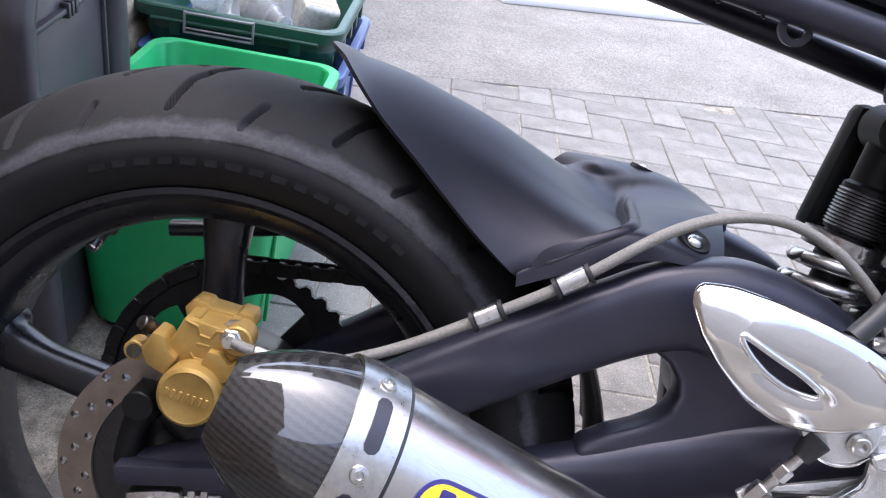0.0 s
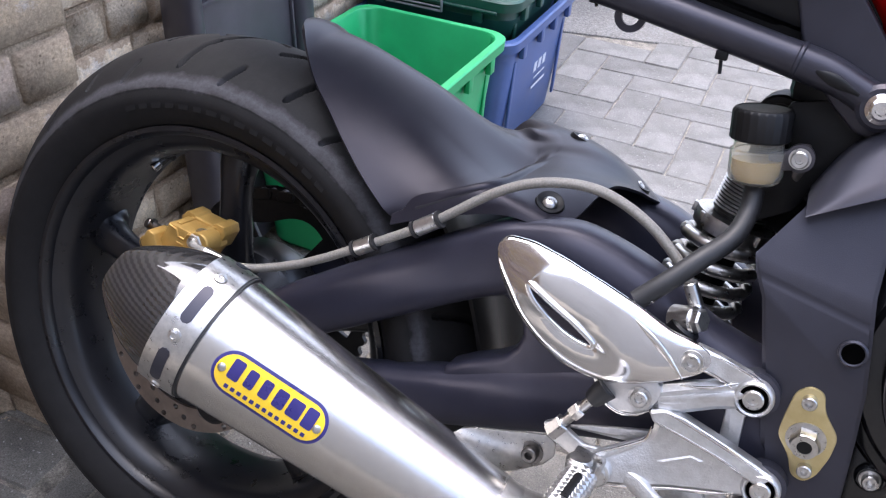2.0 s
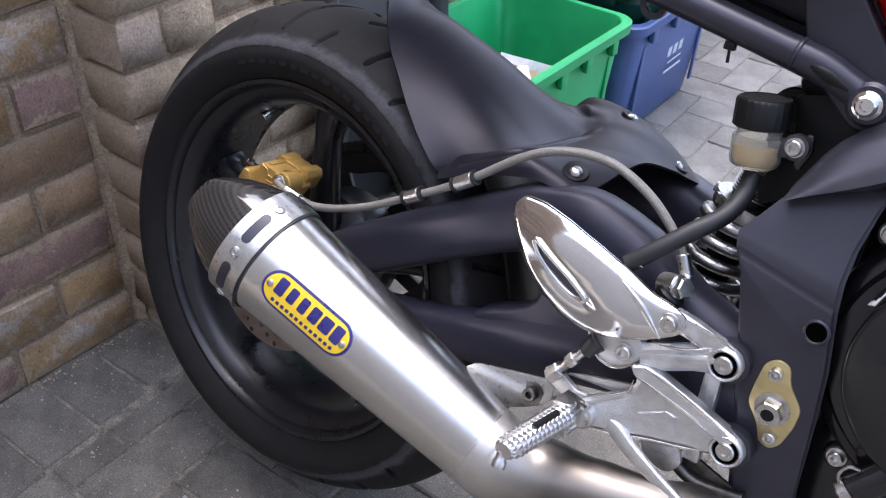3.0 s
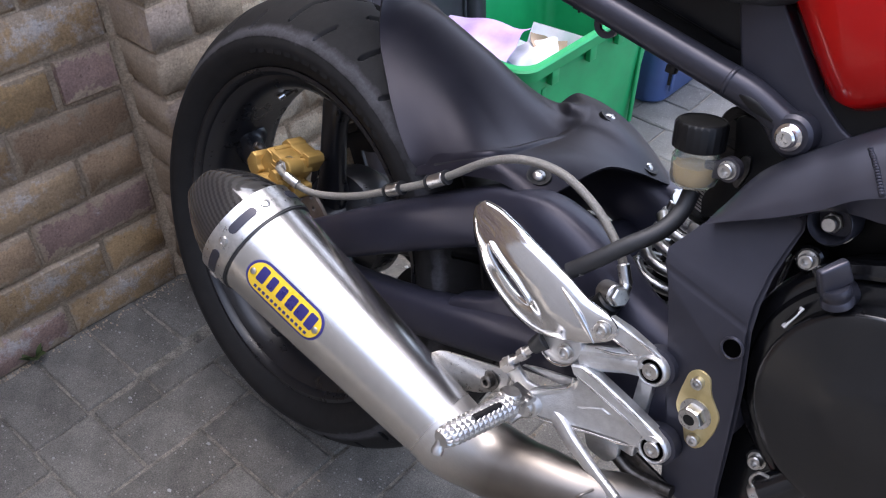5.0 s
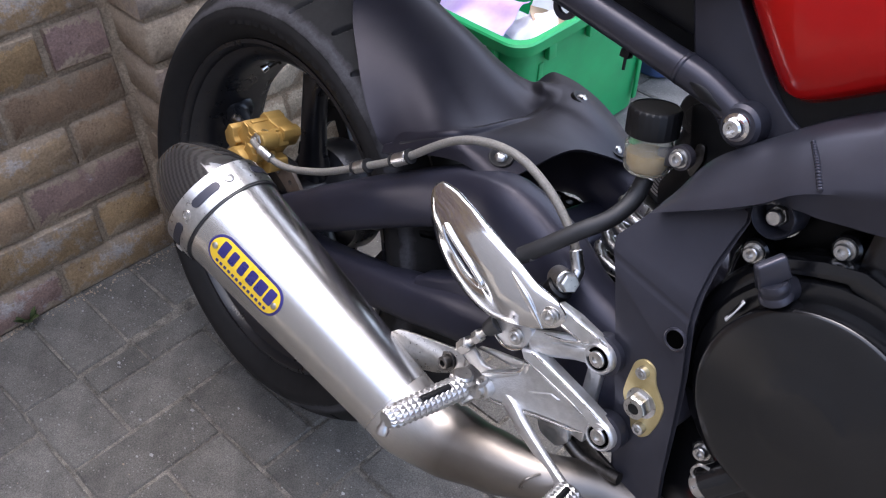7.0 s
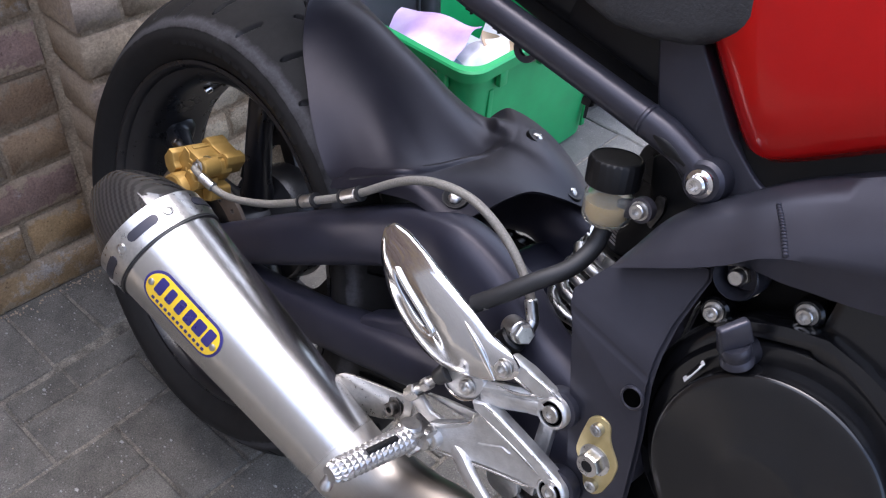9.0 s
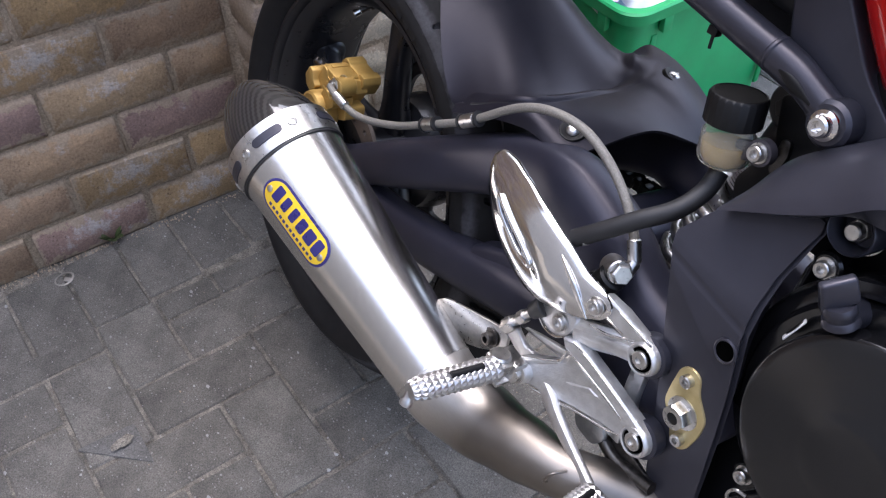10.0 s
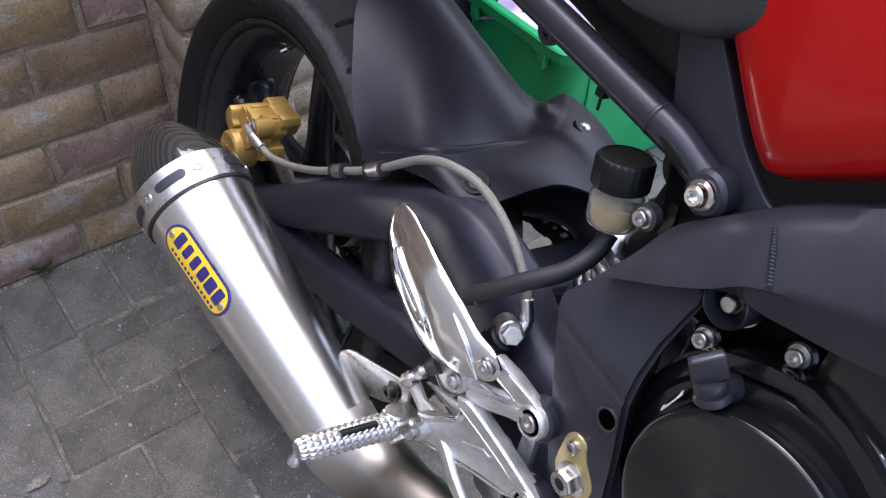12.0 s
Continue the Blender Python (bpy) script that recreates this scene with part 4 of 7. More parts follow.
def build_silencer():
    m = can_frame()
    prof = [(0.0, 0.0), (CAN_R0 - 0.002, 0.0), (CAN_R0, 0.002)]
    for k in range(1, 9):
        f = k / 8
        prof.append((CAN_R0 + (CAN_R1 - CAN_R0) * f * 0.93, CAN_L * f * 0.93))
    prof.append((0, CAN_L * 0.93))
    can = part("silencer", lathe(prof, 96, m), steel_can, bike, "brushed stainless steel conical exhaust silencer", smooth=30)
    # Carbon end cap: narrows to a slanted, bevelled mouth.
    near = (m.to_3x3().inverted() @ Vector((0, -0.8, 0.6))).normalized()
    bm = bmesh.new()
    n = 64
    rows = []
    for z, r, sl in ((0.004, 0.0581, 0), (-0.016, 0.0568, 0), (-0.03, 0.0538, 0), (-0.045, 0.0488, 0), (-0.058, 0.0425, 0.03), (-0.069, 0.0355, 0.08), (-0.077, 0.0295, 0.12), (-0.0805, 0.0262, 0.14), (-0.0805, 0.0238, 0.14), (-0.07, 0.0222, 0.1), (-0.03, 0.0215, 0.0)):
        ring = []
        for k in range(n):
            a = 2 * math.pi * k / n
            # A soft six-sided section towards the mouth.
            f = 1 - 0.05 * min(1, -z / 0.06) * (1 - math.cos(6 * a + 0.9)) / 2 if z < 0 else 1
            lean = near.x * math.cos(a) + near.y * math.sin(a)
            ring.append(bm.verts.new(m @ Vector((r * f * math.cos(a), r * f * math.sin(a), z - sl * r * lean * 0.9))))
        rows.append(ring)
    for a, b in zip(rows, rows[1:]):
        for k in range(n):
            bm.faces.new((a[k], a[(k + 1) % n], b[(k + 1) % n], b[k]))
    bm.faces.new(rows[-1])
    part("end_cap", bm, carbon, can, "glossy carbon fibre end cap", smooth=35)
    # Steel strap with slots, and its rivets.
    part("strap", lathe([(CAN_R0 - 0.001, -0.016), (CAN_R0 + 0.0018, -0.016), (CAN_R0 + 0.0022, 0.0), (CAN_R0 + 0.0018, 0.016), (CAN_R0 - 0.0008, 0.016)], 96, m, True), steel, can, "riveted steel strap")
    # Thin black ring that draws the strap's shadow on the can.
    part("strap_shadow_line", lathe([(CAN_R0 - 0.001, 0.016), (CAN_R0 + 0.001, 0.016), (CAN_R0 + 0.001, 0.0185), (CAN_R0 - 0.001, 0.0185)], 96, m, True), rubber_hose, can)
    for k in range(6):
        a = math.radians(-78 + 57 * k)
        part("strap_slot", curved_patch(m, CAN_R0 + 0.0031, a + math.radians(28.5), 0.0, math.radians(17), 0.0046, 0.0002), black_frame, can)
        c = m @ Vector(((CAN_R0 + 0.0015) * math.cos(a), (CAN_R0 + 0.0015) * math.sin(a), 0.0))
        w = (m.to_3x3() @ Vector((math.cos(a), math.sin(a), 0))).normalized()
        part("rivet", lathe([(0, 0.0012), (0.0022, 0.0012), (0.0026, 0.0026), (0.005, 0.002), (0.0058, 0), (0, 0)], 20, aim(c, c + w)), steel, can)
    # Enamel badge on the flank; its lettering is drawn as plain bars.
    a0 = math.radians(-21)
    z0, z1, hw = 0.036, 0.138, 0.0185
    part("badge_border", badge_plate(m, a0, z0, z1, hw, 0.0008), badge_blue, can, "dark blue badge edge")
    part("badge_face", badge_plate(m, a0, z0 + 0.0028, z1 - 0.0028, hw - 0.0028, 0.0013), badge_yellow, can, "yellow enamel badge")
    bars = []
    for k in range(6):
        z = z0 + 0.0185 + k * 0.0135
        w = (0.005, 0.0042, 0.0042, 0.005, 0.006, 0.005)[k]
        bars.append(badge_plate(m, a0 - 0.07, z - w, z + w, 0.0085 if k in (0, 5) else 0.0075, 0.0017, 0.002))
    part("badge_lettering", join(*bars), badge_blue, can)
    small = [badge_plate(m, a0 + 0.2, z0 + 0.016 + k * 0.0058, z0 + 0.0195 + k * 0.0058, 0.0017, 0.0016, 0.0005) for k in range(13)]
    part("badge_small_lettering", join(*small), badge_blue, can)
    for z in (z0 + 0.0075, z1 - 0.0075):
        r = CAN_R0 + (CAN_R1 - CAN_R0) * z / CAN_L + 0.001
        c = m @ Vector((r * math.cos(a0), r * math.sin(a0), z))
        w = (m.to_3x3() @ Vector((math.cos(a0), math.sin(a0), 0))).normalized()
        part("badge_rivet", lathe([(0, 0.002), (0.0015, 0.0022), (0.0034, 0.0012), (0.0036, 0), (0, 0)], 16, aim(c, c + w)), steel, can)
    # Mounting tab welded to the can.
    tab = cast([(0.334, -0.168, 0.378), (0.344, -0.1645, 0.3875), (0.352, -0.1615, 0.3895), (0.396, -0.148, 0.3955), (0.41, -0.145, 0.3975), (0.4185, -0.1435, 0.3925), (0.4195, -0.1435, 0.3805), (0.412, -0.145, 0.37), (0.392, -0.149, 0.358), (0.35, -0.163, 0.345)], 0.0035, 0.0008)
    part("mounting_tab", tab, steel, can, "welded steel mounting tab")
    part("tab_bolt", join(socket_screw((0.4012, -0.1475, 0.3795), OUT, 0.0068, 0.008, 0.0105)), dark_steel, can)
    # Link pipe running forward under the engine.
    d = (CAN1 - CAN0).normalized()
    seam = CAN0.lerp(CAN1, 0.928)
    pts = [seam, seam.lerp(CAN1, 0.5), CAN1, (0.44, -0.173, 0.319), (0.49, -0.166, 0.329), (0.542, -0.155, 0.342), (0.61, -0.105, 0.338), (0.8, -0.03, 0.3)]
    pipe = part("link_pipe", sweep(pts, [0.0407, 0.0404, 0.0401, 0.0378, 0.031, 0.0245, 0.023, 0.023], 48, 8), heat_steel, bike, "heat-browned steel exhaust link pipe")
    part("weld_seam", lathe([(0.0398, -0.001), (0.0416, -0.0006), (0.0416, 0.0006), (0.0398, 0.001)], 64, aim(seam, CAN1), True), steel_can, pipe)
    part("spring_hook", sweep([(0.542, -0.172, 0.345), (0.542, -0.186, 0.348), (0.546, -0.186, 0.362), (0.55, -0.172, 0.364)], 0.0013, 8, 5), heat_steel, pipe)


def curved_patch(m, r, a, z, ha, hz, thick):
    """A rounded slot-shaped patch wrapped on the can at radius r."""
    bm = bmesh.new()
    pts = []
    straight = max(0.0, ha - hz / r)
    for k in range(20):
        f = (k if k < 10 else 19 - k) / 9
        da = ha * math.cos(math.pi * f)
        over = max(0.0, abs(da) - straight) * r
        q = math.sqrt(max(0.0, hz * hz - over * over))
        pts.append((a + da, z + (q + 0.0002 if k < 10 else -q - 0.0002)))
    top = [bm.verts.new(m @ Vector((r * math.cos(p), r * math.sin(p), q))) for p, q in pts]
    low = [bm.verts.new(m @ Vector(((r - 0.002) * math.cos(p), (r - 0.002) * math.sin(p), q))) for p, q in pts]
    for k in range(20):
        bm.faces.new((top[k], top[(k + 1) % 20], low[(k + 1) % 20], low[k]))
    # The face is cut into strips that follow the curve.
    for k in range(9):
        bm.faces.new((top[k], top[k + 1], top[18 - k], top[19 - k]))
    return bm


def badge_plate(m, a0, z0, z1, hw, lift, corner=None):
    """A long rounded plate bent round the can between z0 and z1."""
    corner = hw if corner is None else corner
    bm = bmesh.new()
    nu, nv = 24, 10
    cols = []
    for i in range(nu + 1):
        z = z0 + (z1 - z0) * (0.5 - 0.5 * math.cos(math.pi * i / nu))
        e = min(z - z0, z1 - z)
        w = hw if e >= corner else hw - corner + math.sqrt(max(0, corner**2 - (corner - e) ** 2))
        r = CAN_R0 + (CAN_R1 - CAN_R0) * z / CAN_L + lift
        col = []
        for j in range(nv + 1):
            a = a0 + (2 * j / nv - 1) * w / r
            col.append((bm.verts.new(m @ Vector((r * math.cos(a), r * math.sin(a), z))), bm.verts.new(m @ Vector(((r - 0.002) * math.cos(a), (r - 0.002) * math.sin(a), z)))))
        cols.append(col)
    for a, b in zip(cols, cols[1:]):
        for j in range(nv):
            bm.faces.new((a[j][0], a[j + 1][0], b[j + 1][0], b[j][0]))
        for j in (0, nv):
            bm.faces.new((a[j][0], b[j][0], b[j][1], a[j][1]))
    for c in (cols[0], cols[-1]):
        for j in range(nv):
            bm.faces.new((c[j][0], c[j + 1][0], c[j + 1][1], c[j][1]))
    bmesh.ops.remove_doubles(bm, verts=bm.verts, dist=1e-6)
    return bm


build_silencer()


# ---- hugger over the rear tyre ----
def step(a, b, v):
    t = max(0.0, min(1.0, (v - a) / (b - a)))
    return t * t * (3 - 2 * t)


def along(stops, v):
    """Smooth curve through (v, value) stops."""
    if v <= stops[0][0]:
        return stops[0][1]
    for (a, p), (b, q) in zip(stops, stops[1:]):
        if v <= b:
            t = (v - a) / (b - a)
            return p + (q - p) * (0.6 * t + 0.4 * t * t * (3 - 2 * t))
    return stops[-1][1]


def spline(stops, v):
    """Catmull-Rom curve through (v, point) stops."""
    k = 0
    while k < len(stops) - 2 and v > stops[k + 1][0]:
        k += 1
    p = [Vector(stops[max(0, min(len(stops) - 1, q))][1]) for q in (k - 1, k, k + 1, k + 2)]
    t = max(0.0, min(1.0, (v - stops[k][0]) / (stops[k + 1][0] - stops[k][0])))
    return 0.5 * (2 * p[1] + (p[2] - p[0]) * t + (2 * p[0] - 5 * p[1] + 4 * p[2] - p[3]) * t * t + (3 * p[1] - p[0] - 3 * p[2] + p[3]) * t ** 3)


def build_hugger():
    """A beak over the tyre that runs into a crease, with a humped plate in front of it."""
    side = [(0.0, (0.066, -0.035, 0.655)), (0.12, (0.083, -0.05, 0.637)), (0.3, (0.106, -0.066, 0.615)), (0.45, (0.135, -0.08, 0.592)), (0.6, (0.159, -0.091, 0.572)), (0.75, (0.187, -0.1, 0.549)), (0.9, (0.212, -0.1045, 0.531)), (1.0, (0.222, -0.101, 0.526))]
    crease = [(0.0, (0.222, -0.101, 0.526)), (0.12, (0.262, -0.096, 0.548)), (0.22, (0.293, -0.085, 0.5625)), (0.34, (0.301, -0.05, 0.564)), (0.5, (0.303, -0.008, 0.565)), (0.64, (0.304, 0.025, 0.5765)), (0.75, (0.299, 0.045, 0.5875)), (0.86, (0.277, 0.066, 0.594)), (1.0, (0.222, 0.101, 0.548))]
    crest = [(0.0, (0.223, -0.1025, 0.526)), (0.12, (0.265, -0.098, 0.551)), (0.22, (0.297, -0.0875, 0.568)), (0.34, (0.306, -0.05, 0.571)), (0.5, (0.310, -0.008, 0.574)), (0.64, (0.319, 0.027, 0.582)), (0.75, (0.321, 0.046, 0.592)), (0.86, (0.303, 0.072, 0.5985)), (1.0, (0.271, 0.101, 0.597))]
    front = [(0.0, (0.2235, -0.105, 0.518)), (0.12, (0.27, -0.103, 0.539)), (0.2, (0.318, -0.097, 0.553)), (0.25, (0.352, -0.094, 0.552)), (0.29, (0.37, -0.086, 0.553)), (0.34, (0.378, -0.06, 0.563)), (0.42, (0.383, -0.03, 0.573)), (0.5, (0.389, -0.003, 0.577)), (0.64, (0.403, 0.03, 0.57)), (0.75, (0.412, 0.055, 0.561)), (0.87, (0.418, 0.08, 0.553)), (1.0, (0.4, 0.104, 0.552))]

    def f(u, v):
        c = spline(crease, u)
        if v < 0.55:
            q = v / 0.55
            y = -0.035 + 0.07 * u
            tip = Vector((0.054 + 0.012 * (y / 0.035) ** 2, y, 0.661 - 0.006 * (y / 0.035) ** 2))
            right = spline(side, q)
            bend = right - Vector(side[0][1]).lerp(Vector(side[-1][1]), q)
            left = Vector((bend.x, -bend.y, bend.z))
            a, b, k = Vector(crease[0][1]), Vector(crease[-1][1]), Vector((0.319, 0.009, 0.585))
            plain = a * (1 - u) ** 3 + a.lerp(k, 0.92) * (3 * u * (1 - u) ** 2) + b.lerp(k, 0.92) * (3 * u * u * (1 - u)) + b * u ** 3
            p = tip.lerp(plain.lerp(c, q ** 4), q) + bend * (1 - u) + left * u
            p.z += (0.013 * 4 * q * (1 - q) + 0.045 * q * q * (1 - q)) * (1.0198 - math.hypot(2 * u ** 1.5 - 1, 0.2)) / 0.8198
            return p
        k = spline(crest, u)
        if v < 0.65:
            q = (v - 0.55) / 0.1
            p = c.lerp(k, q)
            p.z = c.z + (k.z - c.z) * (q * q * (3 - 2 * q))
            return p
        q = (v - 0.65) / 0.35
        p = k.lerp(spline(front, u), q)
        p.z += 0.0035 * math.exp(-((q - 0.02) / 0.045) ** 2) * step(0.03, 0.15, u) * step(0.62, 0.45, u)
        p.z += (0.004 + 0.010 * step(0.45, 0.8, u)) * 4 * q * (1 - q) * step(0.05, 0.2, u)
        return p
    hug = part("hugger", grid(110, 150, f, 0.003), hugger_plastic, bike, "satin black moulded rear hugger mudguard", smooth=75)
    bead = [spline(crest, 0.03 + 0.94 * k / 30) for k in range(31)]
    part("crest_bead", sweep([(p.x + 0.002, p.y, p.z - 0.0008 + 0.002 * step(0.62, 0.45, k / 30)) for k, p in enumerate(bead)], [0.0008] + [0.0034] * 29 + [0.0008], 14, 2), black_satin, hug, "rounded crest of the moulding")
    for c, up in (((0.352, -0.0735, 0.568), (0.2, -0.5, 0.8)), ((0.333, 0.069, 0.5985), (0.3, 0.1, 0.93)), ((0.399, 0.055, 0.5715), (0.35, 0.1, 0.92))):
        up = Vector(up).normalized()
        c = Vector(c)
        part("bolt_recess", lathe([(0.0, 0.0004), (0.0078, 0.0006), (0.0102, 0.0022), (0.012, 0.0022), (0.0132, -0.0015), (0.0, -0.003)], 28, aim(c, c + up)), black_plastic, hug)
        part("bolt", join(lathe([(0, 0.0042), (0.0025, 0.0042), (0.0052, 0.003), (0.0065, 0.001), (0, -0.001)], 24, aim(c, c + up)), moved(box((0, 0, 0.0042), (0.008, 0.002, 0.0008), 0.0002), aim(c, c + up))), steel, hug, "bright slotted dome bolt")


build_hugger()


# ---- right footrest hanger, heel guard, pedal and master cylinder ----
def build_footrest():
    guard_line = [(0.344, 0.5545), (0.3655, 0.5558), (0.394, 0.552), (0.43, 0.5432), (0.46, 0.5338), (0.485, 0.5225), (0.5, 0.5195), (0.5145, 0.5145), (0.518, 0.508), (0.513, 0.4975), (0.502, 0.491), (0.491, 0.4848), (0.47, 0.476), (0.452, 0.4695), (0.432, 0.4662), (0.41, 0.4685), (0.388, 0.4795), (0.363, 0.502), (0.3475, 0.5205), (0.3385, 0.5385), (0.338, 0.549)]
    slot = [(0.371, 0.5292), (0.3805, 0.5252), (0.395, 0.5182), (0.4148, 0.5095), (0.4275, 0.5022), (0.4335, 0.4975), (0.431, 0.4938), (0.4195, 0.4943), (0.4075, 0.4975), (0.3925, 0.5055), (0.38, 0.5155), (0.373, 0.5235)]

    def bulge(x, z):
        # Convex across its length, dished round the slot, flat at the bolt.
        u, w = (x - 0.343) * 0.962 - (z - 0.553) * 0.272, (x - 0.343) * 0.272 + (z - 0.553) * 0.962
        mid, half = -0.024 + 0.0005 * math.sin(u * 9), 0.006 + 0.036 * math.sin(math.pi * min(1, max(0.0, u + 0.02) / 0.215)) ** 0.8
        q = max(-1.3, min(1.3, (w - mid) / half))
        edge = -0.1475 - 0.006 * step(0, 0.12, u)
        dish = 0.004 * math.exp(-((w + 0.036 - 0.03 * (0.1 - u)) / 0.011) ** 2 - ((u - 0.075) / 0.05) ** 2)
        return edge - (0.015 * (1 - q * q * 0.85) * step(0.19, 0.12, u)) * step(-0.03, 0.05, u) + dish - 0.002 * step(0.12, 0.17, u)
    guard = part("heel_guard", holed_slab(rounded(guard_line, 0.006), rounded(slot, 0.003), bulge, 0.005, 120, 0.0016), worn_polish, bike, "polished alloy heel guard with a long slot", smooth=50)
    lip = resampled(rounded(slot, 0.004), 40)
    part("slot_lip", sweep([(p[0], bulge(p[0], p[1]) - 0.0004, p[1]) for p in lip + lip[:1]], 0.0024, 10, 2), worn_polish, guard)
    for x, z in ((0.458, 0.5255), ):
        crease = [(x + 0.043 * k / 6, bulge(x + 0.043 * k / 6, z - 0.035 * k / 6) - 0.0002, z - 0.035 * k / 6 + 0.004 * math.sin(math.pi * k / 6)) for k in range(7)]
        part("groove", sweep(crease, [0.0006, 0.0018, 0.0026, 0.003, 0.0026, 0.0018, 0.0008], 12, 4, 0.7), polished, guard, "bright raised crease")
    part("bolt", socket_screw((0.504, bulge(0.504, 0.506) - 0.0002, 0.506), OUT, 0.0068, 0.005, 0.0085), steel, guard)
    part("bolt", socket_screw((0.4745, -0.1525, 0.462), OUT, 0.0068, 0.005, 0.009), steel, guard)
    # The casting: a web from the peg to the lower boss, a diagonal rib, an arm and a strut to the upper boss.
    arms = [cast([(0.449, -0.1615, 0.402), (0.4545, -0.161, 0.4085), (0.481, -0.151, 0.424), (0.4885, -0.149, 0.4305), (0.4905, -0.149, 0.441), (0.487, -0.1505, 0.4515), (0.53, -0.145, 0.443), (0.569, -0.1385, 0.4285), (0.573, -0.1375, 0.4035), (0.545, -0.1405, 0.3985), (0.515, -0.1455, 0.392), (0.488, -0.151, 0.3845), (0.463, -0.1575, 0.3795), (0.451, -0.161, 0.388)], 0.013, 0.0042, 1),
            moved(cast([(0.4835, -0.1535, 0.4555), (0.495, -0.1525, 0.46), (0.5115, -0.1495, 0.4565), (0.545, -0.1445, 0.4445), (0.5855, -0.1385, 0.4285), (0.574, -0.14, 0.4175), (0.546, -0.145, 0.4305), (0.513, -0.1495, 0.4405), (0.4895, -0.153, 0.4465)], 0.014, 0.002, 1), pose(0, -0.003, 0)),
            cast([(0.48, -0.1515, 0.472), (0.5, -0.15, 0.4815), (0.545, -0.1415, 0.4995), (0.557, -0.139, 0.476), (0.53, -0.143, 0.4675), (0.5095, -0.148, 0.4585), (0.488, -0.1515, 0.4515)], 0.013, 0.0045, 1),
            cast([(0.485, -0.1525, 0.4665), (0.52, -0.149, 0.482), (0.55, -0.1425, 0.4925), (0.5525, -0.142, 0.484), (0.525, -0.147, 0.474), (0.49, -0.152, 0.4605)], 0.01, 0.003),
            cast([(0.502, -0.1505, 0.5165), (0.522, -0.149, 0.5125), (0.562, -0.139, 0.4985), (0.546, -0.139, 0.4845), (0.52, -0.1475, 0.4965), (0.5, -0.1505, 0.4985)], 0.012, 0.0028, 1),
            cast([(0.432, -0.1475, 0.466), (0.4425, -0.1485, 0.451), (0.4525, -0.15, 0.445), (0.463, -0.1515, 0.4432), (0.4745, -0.1525, 0.4465), (0.484, -0.1525, 0.4535), (0.4885, -0.1525, 0.464), (0.489, -0.1525, 0.4755), (0.48, -0.1515, 0.4815), (0.455, -0.1495, 0.4785)], 0.012, 0.003),
            cast([(0.4985, -0.1495, 0.4125), (0.522, -0.1465, 0.4265), (0.5325, -0.1455, 0.4245), (0.518, -0.147, 0.416)], 0.003, 0.001, 1),
            cast([(0.4515, -0.1625, 0.4065), (0.48, -0.1525, 0.4235), (0.486, -0.151, 0.4275), (0.4865, -0.151, 0.4235), (0.478, -0.1535, 0.4165), (0.4535, -0.162, 0.399)], 0.006, 0.0015)]
    BOSSES = ((0.5525, -0.1445, 0.4865), (0.577, -0.1435, 0.416))
    for x, y, z in BOSSES:
        arms.append(lathe([(0.0, -0.006), (0.0142, -0.006), (0.0148, 0.014), (0.0142, 0.0175), (0.0128, 0.019), (0.0112, 0.0182), (0.0106, 0.012), (0.0, 0.012)], 40, aim((x, y + 0.0185, z), (x, -1, z))))
    arms.append(rod((0.458, -0.14, 0.3925), (0.458, -0.166, 0.3925), 0.0115, 0.002))
    web, rib, arm, ridge, strut, lobe, fin, lip = arms[:8]
    hanger = part("footrest_hanger", join(web, *arms[8:]), cast_alu, bike, "cast alloy footrest hanger", smooth=35)
    for name, bm in (("diagonal_rib", rib), ("upper_arm", arm), ("arm_ridge", ridge), ("strut", strut), ("guard_lobe", lobe), ("web_fin", fin), ("web_lip", lip)):
        part(name, bm, cast_alu, hanger, smooth=35)
    # Thin polished beads along the edges of the casting.
    for line in ([(0.4955, -0.1555, 0.4582), (0.5115, -0.1525, 0.4545), (0.545, -0.1475, 0.4425), (0.572, -0.1435, 0.432)], [(0.492, -0.156, 0.4485), (0.513, -0.1525, 0.4425), (0.546, -0.148, 0.4325), (0.568, -0.144, 0.4225)],
                 [(0.4545, -0.1625, 0.4085), (0.481, -0.1525, 0.424), (0.4875, -0.1505, 0.4305), (0.4885, -0.1505, 0.441)], [(0.463, -0.1585, 0.3805), (0.488, -0.152, 0.3855), (0.515, -0.1465, 0.393), (0.545, -0.1415, 0.3995), (0.562, -0.1385, 0.4055)],
                 [(0.5, -0.151, 0.4815), (0.52, -0.1495, 0.4865), (0.54, -0.1435, 0.4955)], [(0.522, -0.15, 0.512), (0.545, -0.1445, 0.505), (0.56, -0.1405, 0.498)], [(0.5, -0.1515, 0.4995), (0.52, -0.1485, 0.497), (0.542, -0.141, 0.487)],
                 [(0.443, -0.1495, 0.4515), (0.4525, -0.151, 0.4455), (0.463, -0.1525, 0.4437), (0.4745, -0.1535, 0.447), (0.484, -0.1535, 0.454)]):
        part("arris", sweep([(x, y + 0.0006, z) for x, y, z in line], [0.0004] + [0.0013] * (len(line) - 2) + [0.0004], 8, 5), polished, hanger)
    for x, y, z in BOSSES:
        part("hanger_bolt", socket_screw((x, y + 0.0015, z), OUT, 0.0078, 0.0032), steel, hanger)
        # Black disc paints the shaded gap round the bolt head.
        part("bolt_well_shade", lathe([(0.0, 0.0), (0.0104, 0.0), (0.0104, 0.0016), (0.0, 0.0016)], 28, aim((x, y + 0.0028, z), (x, -1, z))), hole_shade, hanger)
